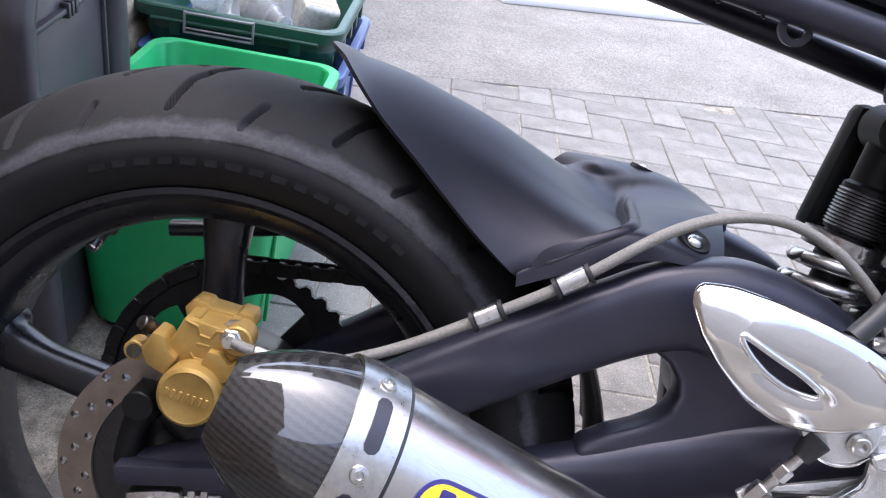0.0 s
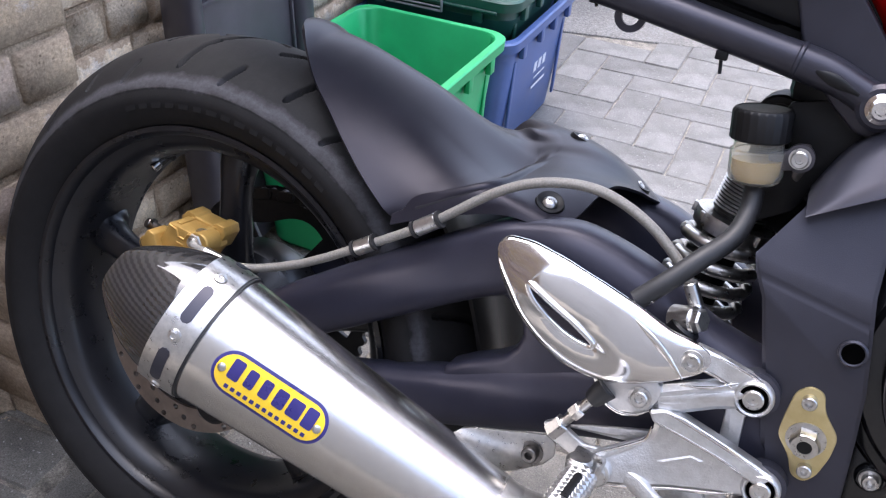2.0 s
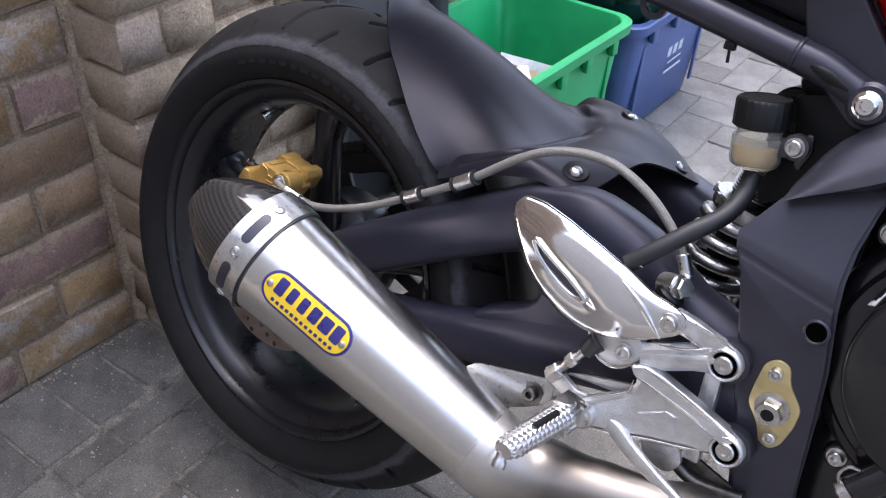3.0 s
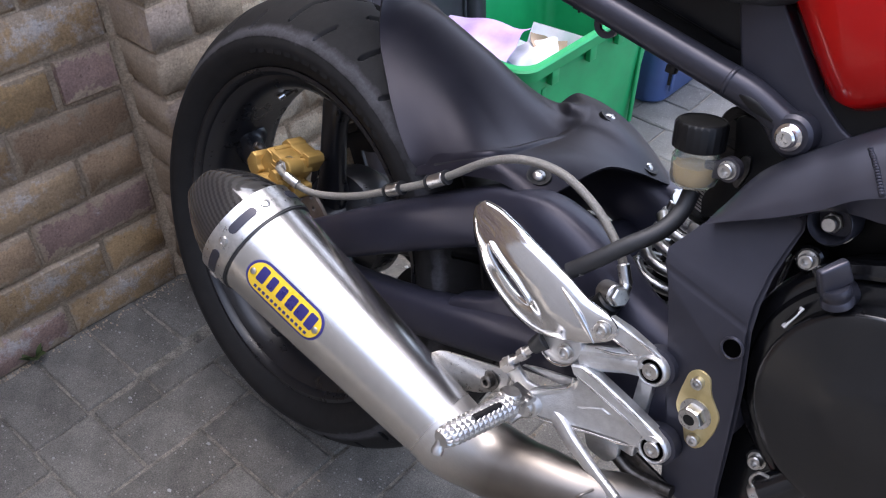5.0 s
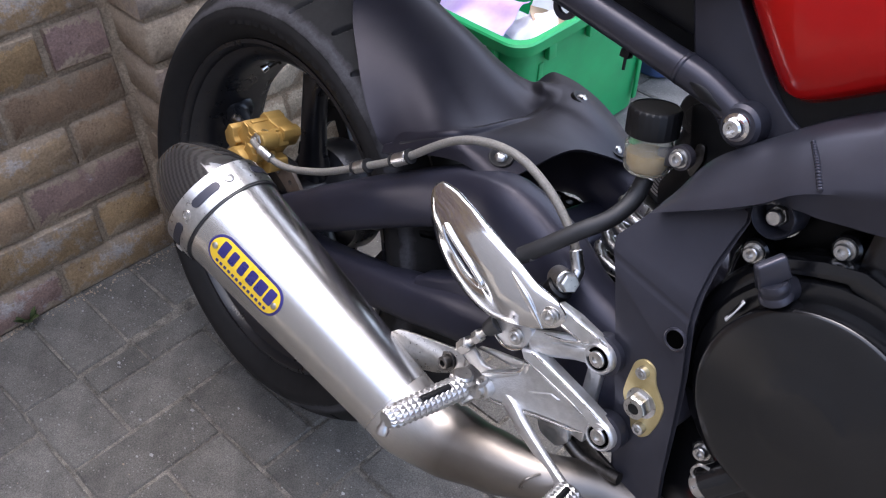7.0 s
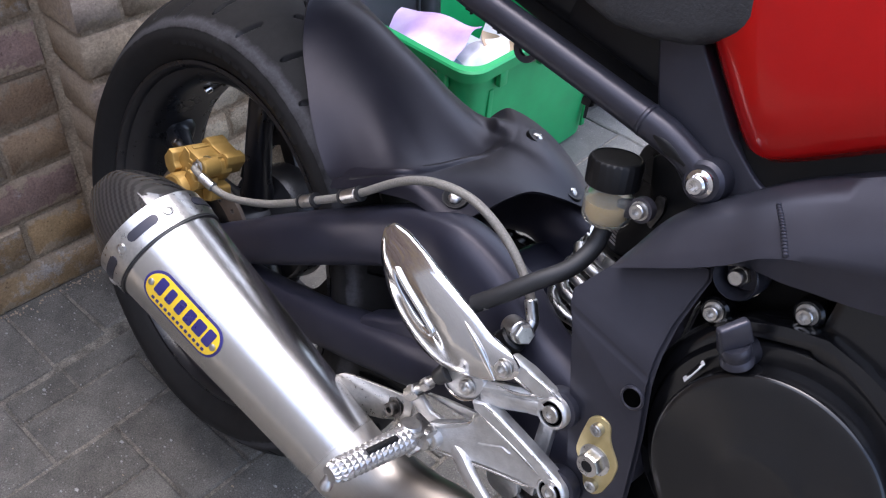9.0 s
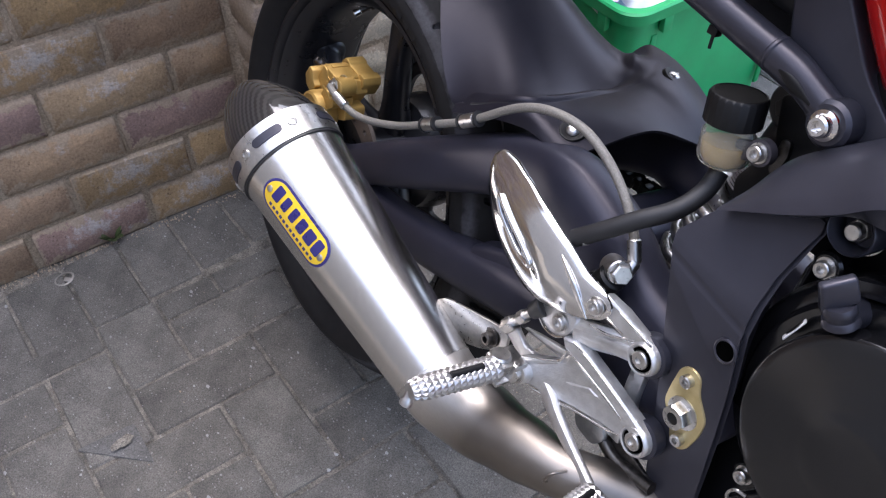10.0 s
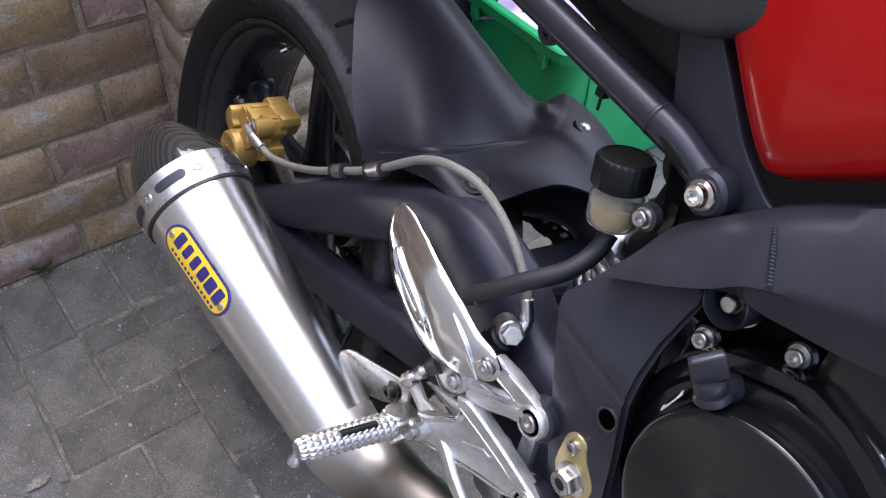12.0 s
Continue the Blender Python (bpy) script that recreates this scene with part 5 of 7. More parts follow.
        part("boss_collar", lathe([(0.0148, 0.0), (0.0182, 0.0), (0.0182, 0.0115), (0.0148, 0.0125)], 36, aim((x, y + 0.0205, z), (x, -1, z)), True), black_frame, hanger, "black collar behind the boss")
    # Footrest: clevis, pin and knurled peg sticking out to the right.
    part("clevis", join(box((0.4495, -0.1755, 0.406), (0.022, 0.03, 0.005), 0.002, (0, 8, 0)), box((0.451, -0.1755, 0.389), (0.022, 0.03, 0.005), 0.002, (0, 8, 0)), rod((0.447, -0.18, 0.384), (0.4465, -0.18, 0.411), 0.0105, 0.002), box((0.457, -0.1675, 0.3965), (0.014, 0.016, 0.022), 0.003)), steel, hanger)
    part("pivot_bolt", join(lathe([(0, 0), (0.0105, 0), (0.0105, 0.0012), (0.008, 0.0018), (0.0078, 0.006), (0.0068, 0.0072), (0, 0.0072)], 28, aim((0.4585, -0.1685, 0.3945), (0.72, -0.8, 0.45)))), steel, hanger)
    root, tip = Vector((0.451, -0.186, 0.4)), Vector((0.447, -0.276, 0.402))
    peg = part("footrest_peg", knurled_bar(root, tip, 0.0125, 0.0098, 14, 14), blasted_alu, hanger, "knurled bright footrest peg", smooth=0)
    # A black bar stands for the shade in the peg's slot.
    part("peg_slot_shade", slab_between(root.lerp(tip, 0.2) + Vector((0.002, 0, 0.0085)), root.lerp(tip, 0.58) + Vector((0.002, 0, 0.008)), 0.0036), black_plastic, hanger)
    part("peg_feeler", lathe([(0, 0), (0.0045, 0.0), (0.0045, 0.006), (0.0058, 0.008), (0.0055, 0.013), (0, 0.015)], 16, aim((0.445, -0.272, 0.398), (0.447, -0.279, 0.376))), blasted_alu, hanger)
    # Brake pedal.
    lever = join(sweep([(0.467, -0.144, 0.3905), (0.4875, -0.1495, 0.389), (0.506, -0.153, 0.3805), (0.541, -0.157, 0.367), (0.568, -0.1605, 0.3585)], [0.0085, 0.0078, 0.007, 0.006, 0.0062], 16, 6, 0.7, (0, 1, 0), 3.4), rod((0.466, -0.125, 0.391), (0.466, -0.15, 0.391), 0.0115, 0.002))
    pedal = part("brake_pedal", lever, cast_alu, bike, "bright alloy rear brake pedal")
    part("pedal_pad", knurled_bar(Vector((0.5775, -0.161, 0.3605)), Vector((0.5845, -0.207, 0.3665)), 0.0125, 0.0062, 8, 12), blasted_alu, pedal, "knurled toe pad", smooth=0)
    # Likewise a black bar as the toe pad's shaded slot.
    part("pad_slot_shade", slab_between(Vector((0.5785, -0.169, 0.3675)), Vector((0.5835, -0.194, 0.3708)), 0.0032), black_plastic, pedal)
    part("pushrod", join(rod((0.4115, -0.1455, 0.4005), (0.4395, -0.1485, 0.4455), 0.0042), rod((0.4125, -0.1455, 0.4025), (0.4215, -0.1465, 0.4165), 0.0078, 0.001, 6), rod((0.427, -0.147, 0.4255), (0.4325, -0.1478, 0.4345), 0.0066, 0.0008, 6)), steel, pedal)
    part("pushrod_boot", rod((0.4385, -0.148, 0.4435), (0.449, -0.146, 0.459), 0.0075, 0.001, 16, 0.0105), rubber_hose, pedal)
    part("pedal_crank", cast([(0.404, -0.143, 0.4065), (0.416, -0.1435, 0.4155), (0.4265, -0.144, 0.4085), (0.4405, -0.1445, 0.4015), (0.468, -0.144, 0.4045), (0.473, -0.144, 0.3815), (0.452, -0.144, 0.3785), (0.4325, -0.144, 0.388), (0.4115, -0.143, 0.3955)], 0.006, 0.0015), cast_alu, pedal)
    # Alloy heel plates behind the hanger.
    part("backing_plate", join(slab(rounded([(0.42, 0.404), (0.44, 0.412), (0.53, 0.44), (0.545, 0.43), (0.5, 0.415)], 0.005), -0.131, -0.127, 0.001), slab(rounded([(0.512, 0.362), (0.5, 0.385), (0.53, 0.4), (0.545, 0.375), (0.535, 0.36)], 0.006), -0.128, -0.122, 0.001)), cast_alu, bike, "alloy plate behind the footrest hanger")
    part("mounting_lug", slab(rounded([(0.54, 0.38), (0.556, 0.38), (0.55, 0.48), (0.535, 0.48)], 0.003), -0.124, -0.112, 0.002), cast_alu, bike, "pale alloy mounting lug")
    # Master cylinder behind the guard, with its hoses.
    mc = part("master_cylinder", join(rod((0.462, -0.135, 0.455), (0.492, -0.132, 0.522), 0.0125, 0.002), box((0.475, -0.128, 0.485), (0.03, 0.016, 0.05), 0.004, (0, 24, 0))), black_plastic, bike, "black rear brake master cylinder")
    part("banjo_bolt", join(rod((0.488, -0.128, 0.525), (0.503, -0.136, 0.531), 0.0092, 0.0015, 6), rod((0.48, -0.124, 0.522), (0.497, -0.133, 0.5285), 0.0105, 0.001)), steel, mc, "bright banjo bolt")
    part("hose_neck", rod((0.452, -0.145, 0.533), (0.462, -0.143, 0.541), 0.0062), steel, mc)


def knurled_bar(a, b, hw, hh, n, k):
    """A flattened round bar from a to b whose skin is pressed into rows of small pyramids."""
    d = b - a
    z = d.normalized()
    y = (Vector((0, 0, 1)) - z * z.z).normalized()
    x = y.cross(z)
    bm = bmesh.new()
    rows = []
    for i in range(n + 1):
        f = i / n
        s = 1 - 0.14 * f - 0.25 * max(0, f - 0.88) / 0.12
        rows.append([bm.verts.new(a + d * f + x * (hw * s * math.cos(2 * math.pi * q / k)) + y * (hh * s * math.sin(2 * math.pi * q / k))) for q in range(k)])
    faces = [bm.faces.new((p[q], p[(q + 1) % k], r[(q + 1) % k], r[q])) for p, r in zip(rows, rows[1:]) for q in range(k)]
    bm.faces.new(rows[0])
    bm.faces.new(rows[-1])
    bmesh.ops.recalc_face_normals(bm, faces=bm.faces)
    bmesh.ops.poke(bm, faces=faces, offset=d.length / n * 0.26)
    return bm


def slab_between(a, b, r):
    return sweep([a, a.lerp(b, 0.5), b], r, 12, 4)


build_footrest()


def build_reservoir():
    c0, c1 = Vector((0.5063, -0.0773, 0.626)), Vector((0.4983, -0.0813, 0.687))
    ax = aim(c0, c1) @ Matrix.Diagonal((0.9, 0.9, 1, 1))
    body = lathe([(0, 0.004), (0.018, 0.004), (0.0215, 0.0065), (0.0226, 0.011), (0.0228, 0.029), (0.0205, 0.03), (0.0205, 0.042), (0.0185, 0.042), (0.0185, 0.031), (0.0208, 0.028), (0.0205, 0.011), (0.0175, 0.0062), (0, 0.006)], 44, ax)
    res = part("brake_reservoir", body, milky, bike, "milky plastic brake fluid reservoir")
    part("brake_fluid", lathe([(0, 0.0064), (0.017, 0.0066), (0.0199, 0.0112), (0.0201, 0.0225), (0, 0.0225)], 36, ax), fluid, res)
    cap = lathe([(0, 0.037), (0.0232, 0.037), (0.0246, 0.038), (0.0246, 0.058), (0.023, 0.0605), (0.0212, 0.061), (0.0207, 0.0605), (0.0, 0.0605)], 144)
    for v in cap.verts:
        r = math.hypot(v.co.x, v.co.y)
        if r > 0.0235 and int(round(math.atan2(v.co.y, v.co.x) / (2 * math.pi) * 144)) % 6 < 2:
            v.co.x, v.co.y = v.co.x * 1.014, v.co.y * 1.014
    part("cap", moved(cap, ax), black_plastic, res, "black ribbed screw cap")
    part("lug", join(box((0.524, -0.0785, 0.652), (0.024, 0.008, 0.016), 0.003, (0, -20, 0)), lathe([(0, 0), (0.0105, 0), (0.0105, 0.008), (0, 0.008)], 28, aim((0.533, -0.0735, 0.6555), (0.533, -1, 0.6555)))), lid_plastic, res, "dark moulded lug")
    part("lug_bolt", socket_screw((0.533, -0.0815, 0.6555), OUT, 0.0065, 0.007, 0.008), steel, res)
    hose = sweep([(0.508, -0.078, 0.624), (0.509, -0.088, 0.607), (0.504, -0.106, 0.59), (0.487, -0.125, 0.572), (0.47, -0.138, 0.553), (0.452, -0.146, 0.534)], 0.0078, 18, 8)
    part("reservoir_hose", hose, rubber_hose, bike, "black rubber brake reservoir hose")
    part("reservoir_bracket", slab(rounded([(0.53, 0.662), (0.538, 0.664), (0.541, 0.65), (0.536, 0.632), (0.53, 0.635)], 0.004), -0.054, -0.0505, 0.001), dark_steel, bike, "dull metal bracket behind the reservoir")


build_reservoir()


def build_shock():
    """The rear shock, standing between the swingarm and the frame."""
    top, low = Vector((0.512, 0.0, 0.66)), Vector((0.475, 0.0, 0.46))
    ax = aim(low, top)
    shock = part("shock_absorber", lathe([(0, 0.0), (0.016, 0.0), (0.016, 0.1), (0.021, 0.1), (0.021, 0.125), (0.0235, 0.126), (0.0235, 0.165), (0.02, 0.168), (0.02, 0.2), (0, 0.2)], 36, ax), black_plastic, bike, "rear shock absorber with a pale spring")
    turns = [ax @ Vector((0.034 * math.cos(2 * math.pi * k / 16), 0.034 * math.sin(2 * math.pi * k / 16), -0.005 + 0.115 * k / 96)) for k in range(97)]
    part("spring", sweep(turns, 0.0062, 10, 1), steel, shock, "pale silver coil spring")
    thread = [(0.0195, 0.128)] + [q for k in range(11) for q in ((0.0225, 0.128 + 0.003 * k), (0.0252, 0.1295 + 0.003 * k))] + [(0.0225, 0.161), (0.0195, 0.161)]
    part("threaded_collar", lathe(thread, 36, ax, True), blasted_alu, shock, "threaded preload collar")
    part("preload_ring", join(lathe([(0.022, 0.108), (0.034, 0.108), (0.035, 0.112), (0.035, 0.122), (0.022, 0.122)], 36, ax, True), *[moved(box((0.0355, 0, 0.117), (0.005, 0.006, 0.009), 0.0008), ax @ pose(0, 0, 0, 0, 0, 45 * k)) for k in range(8)]), steel, shock)
    part("top_eye", join(rod((0.508, -0.022, 0.672), (0.508, 0.022, 0.672), 0.02, 0.002), hex_head((0.508, -0.023, 0.672), OUT, 0.01, 0.006, 0.013)), black_dirty, shock)
    part("remote_canister", box((0.52, 0.06, 0.625), (0.07, 0.03, 0.12), 0.01, (0, 12, 0)), black_plastic, shock)


build_shock()


# ---- frame, engine and bodywork ----
def folded_plate(line, i, j):
    """A thick side plate whose part above the fold between two corners leans inwards."""
    a, b = Vector(line[i]), Vector(line[j])
    n = Vector((a.y - b.y, b.x - a.x)).normalized()
    n = n if n.y > 0 else -n
    bm = bmesh.new()
    front = [bm.verts.new((x, -0.134 + 0.4 * max(0, (Vector((x, z)) - a).dot(n)) + 0.114 * max(0, 0.54 - z), z)) for x, z in line]
    back = [bm.verts.new((0.575 + (x - 0.575) * 0.55, -0.085, z)) for x, z in line]
    lo, hi = min(i, j), max(i, j)
    faces = [bm.faces.new(front[lo:hi + 1]), bm.faces.new(front[hi:] + front[:lo + 1]), bm.faces.new(back)]
    k = len(line)
    for q in range(k):
        faces.append(bm.faces.new((front[q], front[(q + 1) % k], back[(q + 1) % k], back[q])))
    bmesh.ops.recalc_face_normals(bm, faces=bm.faces)
    rim = [e for e in bm.edges if any(v in front for v in e.verts) and all(v in front for v in e.verts)]
    bmesh.ops.bevel(bm, geom=rim, offset=0.005, segments=4, affect="EDGES")
    return bm


def build_frame():
    plate = folded_plate([(0.521, 0.59), (0.534, 0.611), (0.545, 0.628), (0.57, 0.645), (0.598, 0.656), (0.613, 0.654), (0.6165, 0.643), (0.614, 0.63), (0.611, 0.604), (0.612, 0.58), (0.616, 0.56), (0.6265, 0.51), (0.6315, 0.468), (0.6385, 0.4), (0.652, 0.31), (0.597, 0.31), (0.58, 0.385), (0.5585, 0.474), (0.535, 0.56), (0.525, 0.578)], 19, 10)
    # The spar: an upper flank down to a ridge, a dark undercut below it that lifts round the mounting bolt.
    top = [(0.546, 0.634), (0.5596, 0.663), (0.574, 0.6825), (0.602, 0.707), (0.634, 0.7345), (0.689, 0.77), (0.8, 0.84), (0.98, 0.95)]
    ridge = [(0.5485, 0.6255), (0.57, 0.6385), (0.598, 0.6555), (0.6257, 0.6745), (0.6473, 0.6935), (0.6818, 0.7105), (0.76, 0.742), (0.98, 0.84)]
    low = [(0.5485, 0.6235), (0.575, 0.638), (0.6, 0.649), (0.6257, 0.668), (0.65, 0.679), (0.676, 0.683), (0.76, 0.706), (0.98, 0.795)]
    lines = [[(x, y0, z) for x, z in row] for row, y0 in ((top, -0.06), (top, -0.095))]
    for f, y0 in ((0.3, -0.1085), (0.7, -0.123), (0.93, -0.1295)):
        lines.append([(a[0] + (b[0] - a[0]) * f, y0, a[1] + (b[1] - a[1]) * f) for a, b in zip(top, ridge)])
    for f, y0 in ((0.06, -0.1305), (0.2, -0.1285), (1.0, -0.1225)):
        lines.append([(a[0] + (b[0] - a[0]) * f, y0 + (0.014 if f == 1.0 and b[0] < 0.63 else 0.0), a[1] + (b[1] - a[1]) * f) for a, b in zip(ridge, low)])
    lines.append([(x, -0.06, z + 0.004) for x, z in low])
    lines = [smooth_path(row, 6) for row in lines]
    spar = grid(len(lines[0]) - 1, len(lines), lambda u, v: lines[int(round(v * len(lines))) % len(lines)][int(round(u * (len(lines[0]) - 1)))])
    frame_part = part("frame", join(plate, spar), black_frame, bike, "satin black alloy frame", smooth=45)
    part("bolt_pocket", lathe([(0.0, 0.0), (0.0145, 0.001), (0.0152, 0.0195), (0.0163, 0.021), (0.0176, 0.0195), (0.0182, -0.002), (0.0, -0.004)], 48, aim((0.6305, -0.088, 0.6595), (0.6305, -1, 0.6595))), black_frame, frame_part, "cupped pocket round the mounting bolt")
    seam = smooth_path([(0.6348, -0.1065, 0.7225), (0.6474, -0.1205, 0.715), (0.6591, -0.1305, 0.7032)], 8)
    weld = join(*[rod(Vector(p) + Vector((0, 0.0006, 0)), Vector(p) + Vector((0.0012, -0.0012, -0.0004)), 0.0021, 0.0007, 10) for p in seam])
    part("weld_bead", weld, black_frame, frame_part)
    part("left_frame", slab(rounded([(0.52, 0.59), (0.6, 0.7), (0.95, 0.93), (1.0, 0.86), (0.74, 0.7), (0.62, 0.6), (0.636, 0.34), (0.6, 0.335), (0.558, 0.474)], 0.02), 0.07, 0.13, 0.01, 3), black_frame, frame_part)
    part("cross_tube", rod((0.555, -0.03, 0.632), (0.555, 0.09, 0.632), 0.02, 0.003), black_frame, frame_part)
    # No hole is cut; a black disc gives its shade.
    part("plate_hole_shade", lathe([(0, 0.0006), (0.0078, 0.0006), (0.0078, -0.001)], 32, aim((0.606, -0.1342, 0.5402), (0.606, -1, 0.5402))), hole_shade, frame_part, "black disc standing for the shaded hole in the side plate")
    part("hole_rim", lathe([(0.0078, 0.0), (0.0078, 0.0008), (0.0088, 0.0014), (0.0102, 0.0004), (0.0102, -0.001)], 32, aim((0.606, -0.1342, 0.5402), (0.606, -1, 0.5402)), True), black_frame, frame_part)
    # Gold swingarm pivot plate.
    # The plate's lower half leans in towards the pivot.
    lean = pose(0, -0.134, 0.54, 6.5, 0, 0) @ pose(0, 0.134 + 0.0015, -0.54)
    diamond = [(0.586, 0.503), (0.5965, 0.5), (0.6005, 0.485), (0.6145, 0.468), (0.614, 0.45), (0.609, 0.43), (0.602, 0.4215), (0.592, 0.424), (0.586, 0.44), (0.574, 0.455), (0.5745, 0.472), (0.577, 0.495)]
    pivot = part("pivot_plate", moved(slab(rounded(diamond, 0.006), -0.1375, -0.1335, 0.001), pose(0.002, 0, 0.003) @ lean), gold_plate, frame_part, "gold-plated swingarm pivot plate")
    part("pivot_nut", moved(join(lathe([(0.0075, 0.0), (0.0145, 0.0), (0.0145, 0.003), (0.0075, 0.0035)], 36, aim((0.594, -0.1375, 0.459), (0.594, -1, 0.459)), True), lathe([(0.0058, 0.0), (0.0112, 0.0), (0.0112, 0.009), (0.01, 0.0105), (0.0058, 0.0105)], 6, aim((0.594, -0.1405, 0.459), (0.594, -1, 0.459)), True), rod((0.594, -0.1375, 0.459), (0.594, -0.139, 0.459), 0.0075), lathe([(0.0054, 0.0105), (0.0054, 0.0112), (0.0096, 0.0112), (0.0096, 0.0105)], 28, aim((0.594, -0.1405, 0.459), (0.594, -1, 0.459)), True)), pose(0.002, 0.002, 0.003) @ lean), steel, frame_part, "steel pivot nut")
    # Black disc as the dark inside the pivot nut.
    part("pivot_bore_shade", moved(lathe([(0.0, 0.0106), (0.0059, 0.0106), (0.0059, 0.0085), (0, 0.008)], 20, aim((0.594, -0.1405, 0.459), (0.594, -1, 0.459))), pose(0.002, 0.002, 0.003) @ lean), black_plastic, frame_part)
    for x, z in ((0.588, 0.491), (0.6, 0.434)):
        part("pivot_screw", moved(socket_screw((x, -0.1375, z), OUT, 0.0055, 0.006), pose(0.002, 0, 0.003) @ lean), steel, frame_part)
    # Subframe: tubes rising to the tail, with the bolt at the front end.
    tube = join(sweep([(0.5465, -0.0815, 0.7165), (0.5, -0.0815, 0.726), (0.41, -0.083, 0.741), (0.3, -0.083, 0.758), (0.15, -0.08, 0.785), (-0.05, -0.07, 0.83)], [0.0125, 0.0135, 0.0135, 0.0135, 0.0135, 0.0135], 24, 6), rod((0.5745, -0.065, 0.7045), (0.5745, -0.0935, 0.7045), 0.017, 0.003), sweep([(0.5, -0.0815, 0.726), (0.53, -0.0815, 0.7215), (0.556, -0.0815, 0.7125), (0.577, -0.0805, 0.7035)], [0.0136, 0.013, 0.0125, 0.0135], 20, 6), lathe([(0.0130, -0.0022), (0.0141, -0.001), (0.0141, 0.001), (0.0130, 0.0022)], 28, aim((0.512, -0.082, 0.7245), (0.53, -0.082, 0.7215)), True))
    sub = part("subframe", tube, black_frame, bike, "black tubular subframe")
    # Black lens laid on the tube as the shade of its hollow.
    part("tube_hollow_shade", sweep([(0.522, -0.0935, 0.722), (0.54, -0.094, 0.7165), (0.558, -0.0935, 0.7105)], [0.0015, 0.0046, 0.0015], 14, 6, 0.4), black_plastic, sub)
    part("subframe_bolt", join(lathe([(0.0042, 0.0105), (0.0062, 0.0105), (0.0078, 0.009), (0.0082, 0.004), (0.0108, 0.0025), (0.0115, 0.0), (0.0115, -0.002), (0.0042, -0.002)], 32, aim((0.5745, -0.0945, 0.7045), (0.5745, -1, 0.7045)), True), lathe([(0, 0.004), (0.0045, 0.004), (0.0045, 0.005), (0, 0.005)], 6, aim((0.5745, -0.0945, 0.7045), (0.5745, -1, 0.7045)))), polished, sub, "bright flanged subframe bolt")
    for x, z, h in ((0.459, 0.7265, 0.012), (0.356, 0.7485, 0.004), (0.323, 0.753, 0.004)):
        part("cable_clip", join(box((x, -0.0835, z - 0.0095), (0.009, 0.008, 0.007), 0.001), rod((x, -0.084, z - 0.011), (x + 0.002, -0.085, z - 0.011 - h), 0.0014, 0.0002, 8)), black_plastic, sub)
    part("tab_ring", lathe([(0.007, 0), (0.0125, 0), (0.0125, 0.004), (0.007, 0.004)], 24, aim((0.384, -0.075, 0.731), (0.384, -1, 0.731)), True), black_frame, sub)
    part("left_tube", sweep([(0.545, 0.1, 0.712), (0.41, 0.094, 0.738), (0.15, 0.08, 0.785), (-0.05, 0.07, 0.83)], 0.0135, 20, 6), black_frame, sub)
    # Black side column and inner plastics under the seat.
    column = slab(rounded([(0.566, 0.679), (0.537, 0.702), (0.5115, 0.733), (0.493, 0.78), (0.48, 0.82), (0.508, 0.83), (0.527, 0.793), (0.575, 0.739), (0.607, 0.716), (0.63, 0.712), (0.615, 0.685)], 0.01), -0.074, -0.03, 0.008, 3)
    part("side_column", column, black_frame, bike, "satin black side cover below the seat")
    under = join(box((0.2, 0.0, 0.815), (0.62, 0.13, 0.05), 0.015, (0, 9.5, 0), 3), box((0.47, 0, 0.79), (0.12, 0.14, 0.08), 0.01, (0, 10, 0)), box((0.56, 0.0, 0.8), (0.1, 0.1, 0.22), 0.01))
    flank = slab(rounded([(0.56, 0.70), (0.40, 0.744), (0.22, 0.782), (0.10, 0.806), (0.06, 0.88), (0.3, 0.88), (0.5, 0.81), (0.56, 0.77)], 0.012), -0.058, -0.048, 0.004)
    part("inner_panel", flank, black_plastic, bike, "black plastic panel inside the subframe tube")
    part("undertray", under, black_plastic, bike, "black plastic undertray")
    part("side_cover", slab(rounded([(0.512, 0.690), (0.545, 0.70), (0.6, 0.70), (0.6, 0.66), (0.55, 0.64), (0.54, 0.61), (0.512, 0.592), (0.506, 0.612), (0.524, 0.65)], 0.006), -0.05, -0.036, 0.003), black_plastic, bike, "black plastic cover behind the reservoir")
    part("airbox", box((0.68, 0.0, 0.72), (0.22, 0.14, 0.24), 0.02), black_plastic, bike, "dark plastic airbox between the frame spars")


build_frame()


LABEL = (0.636, -0.121, 0.583)


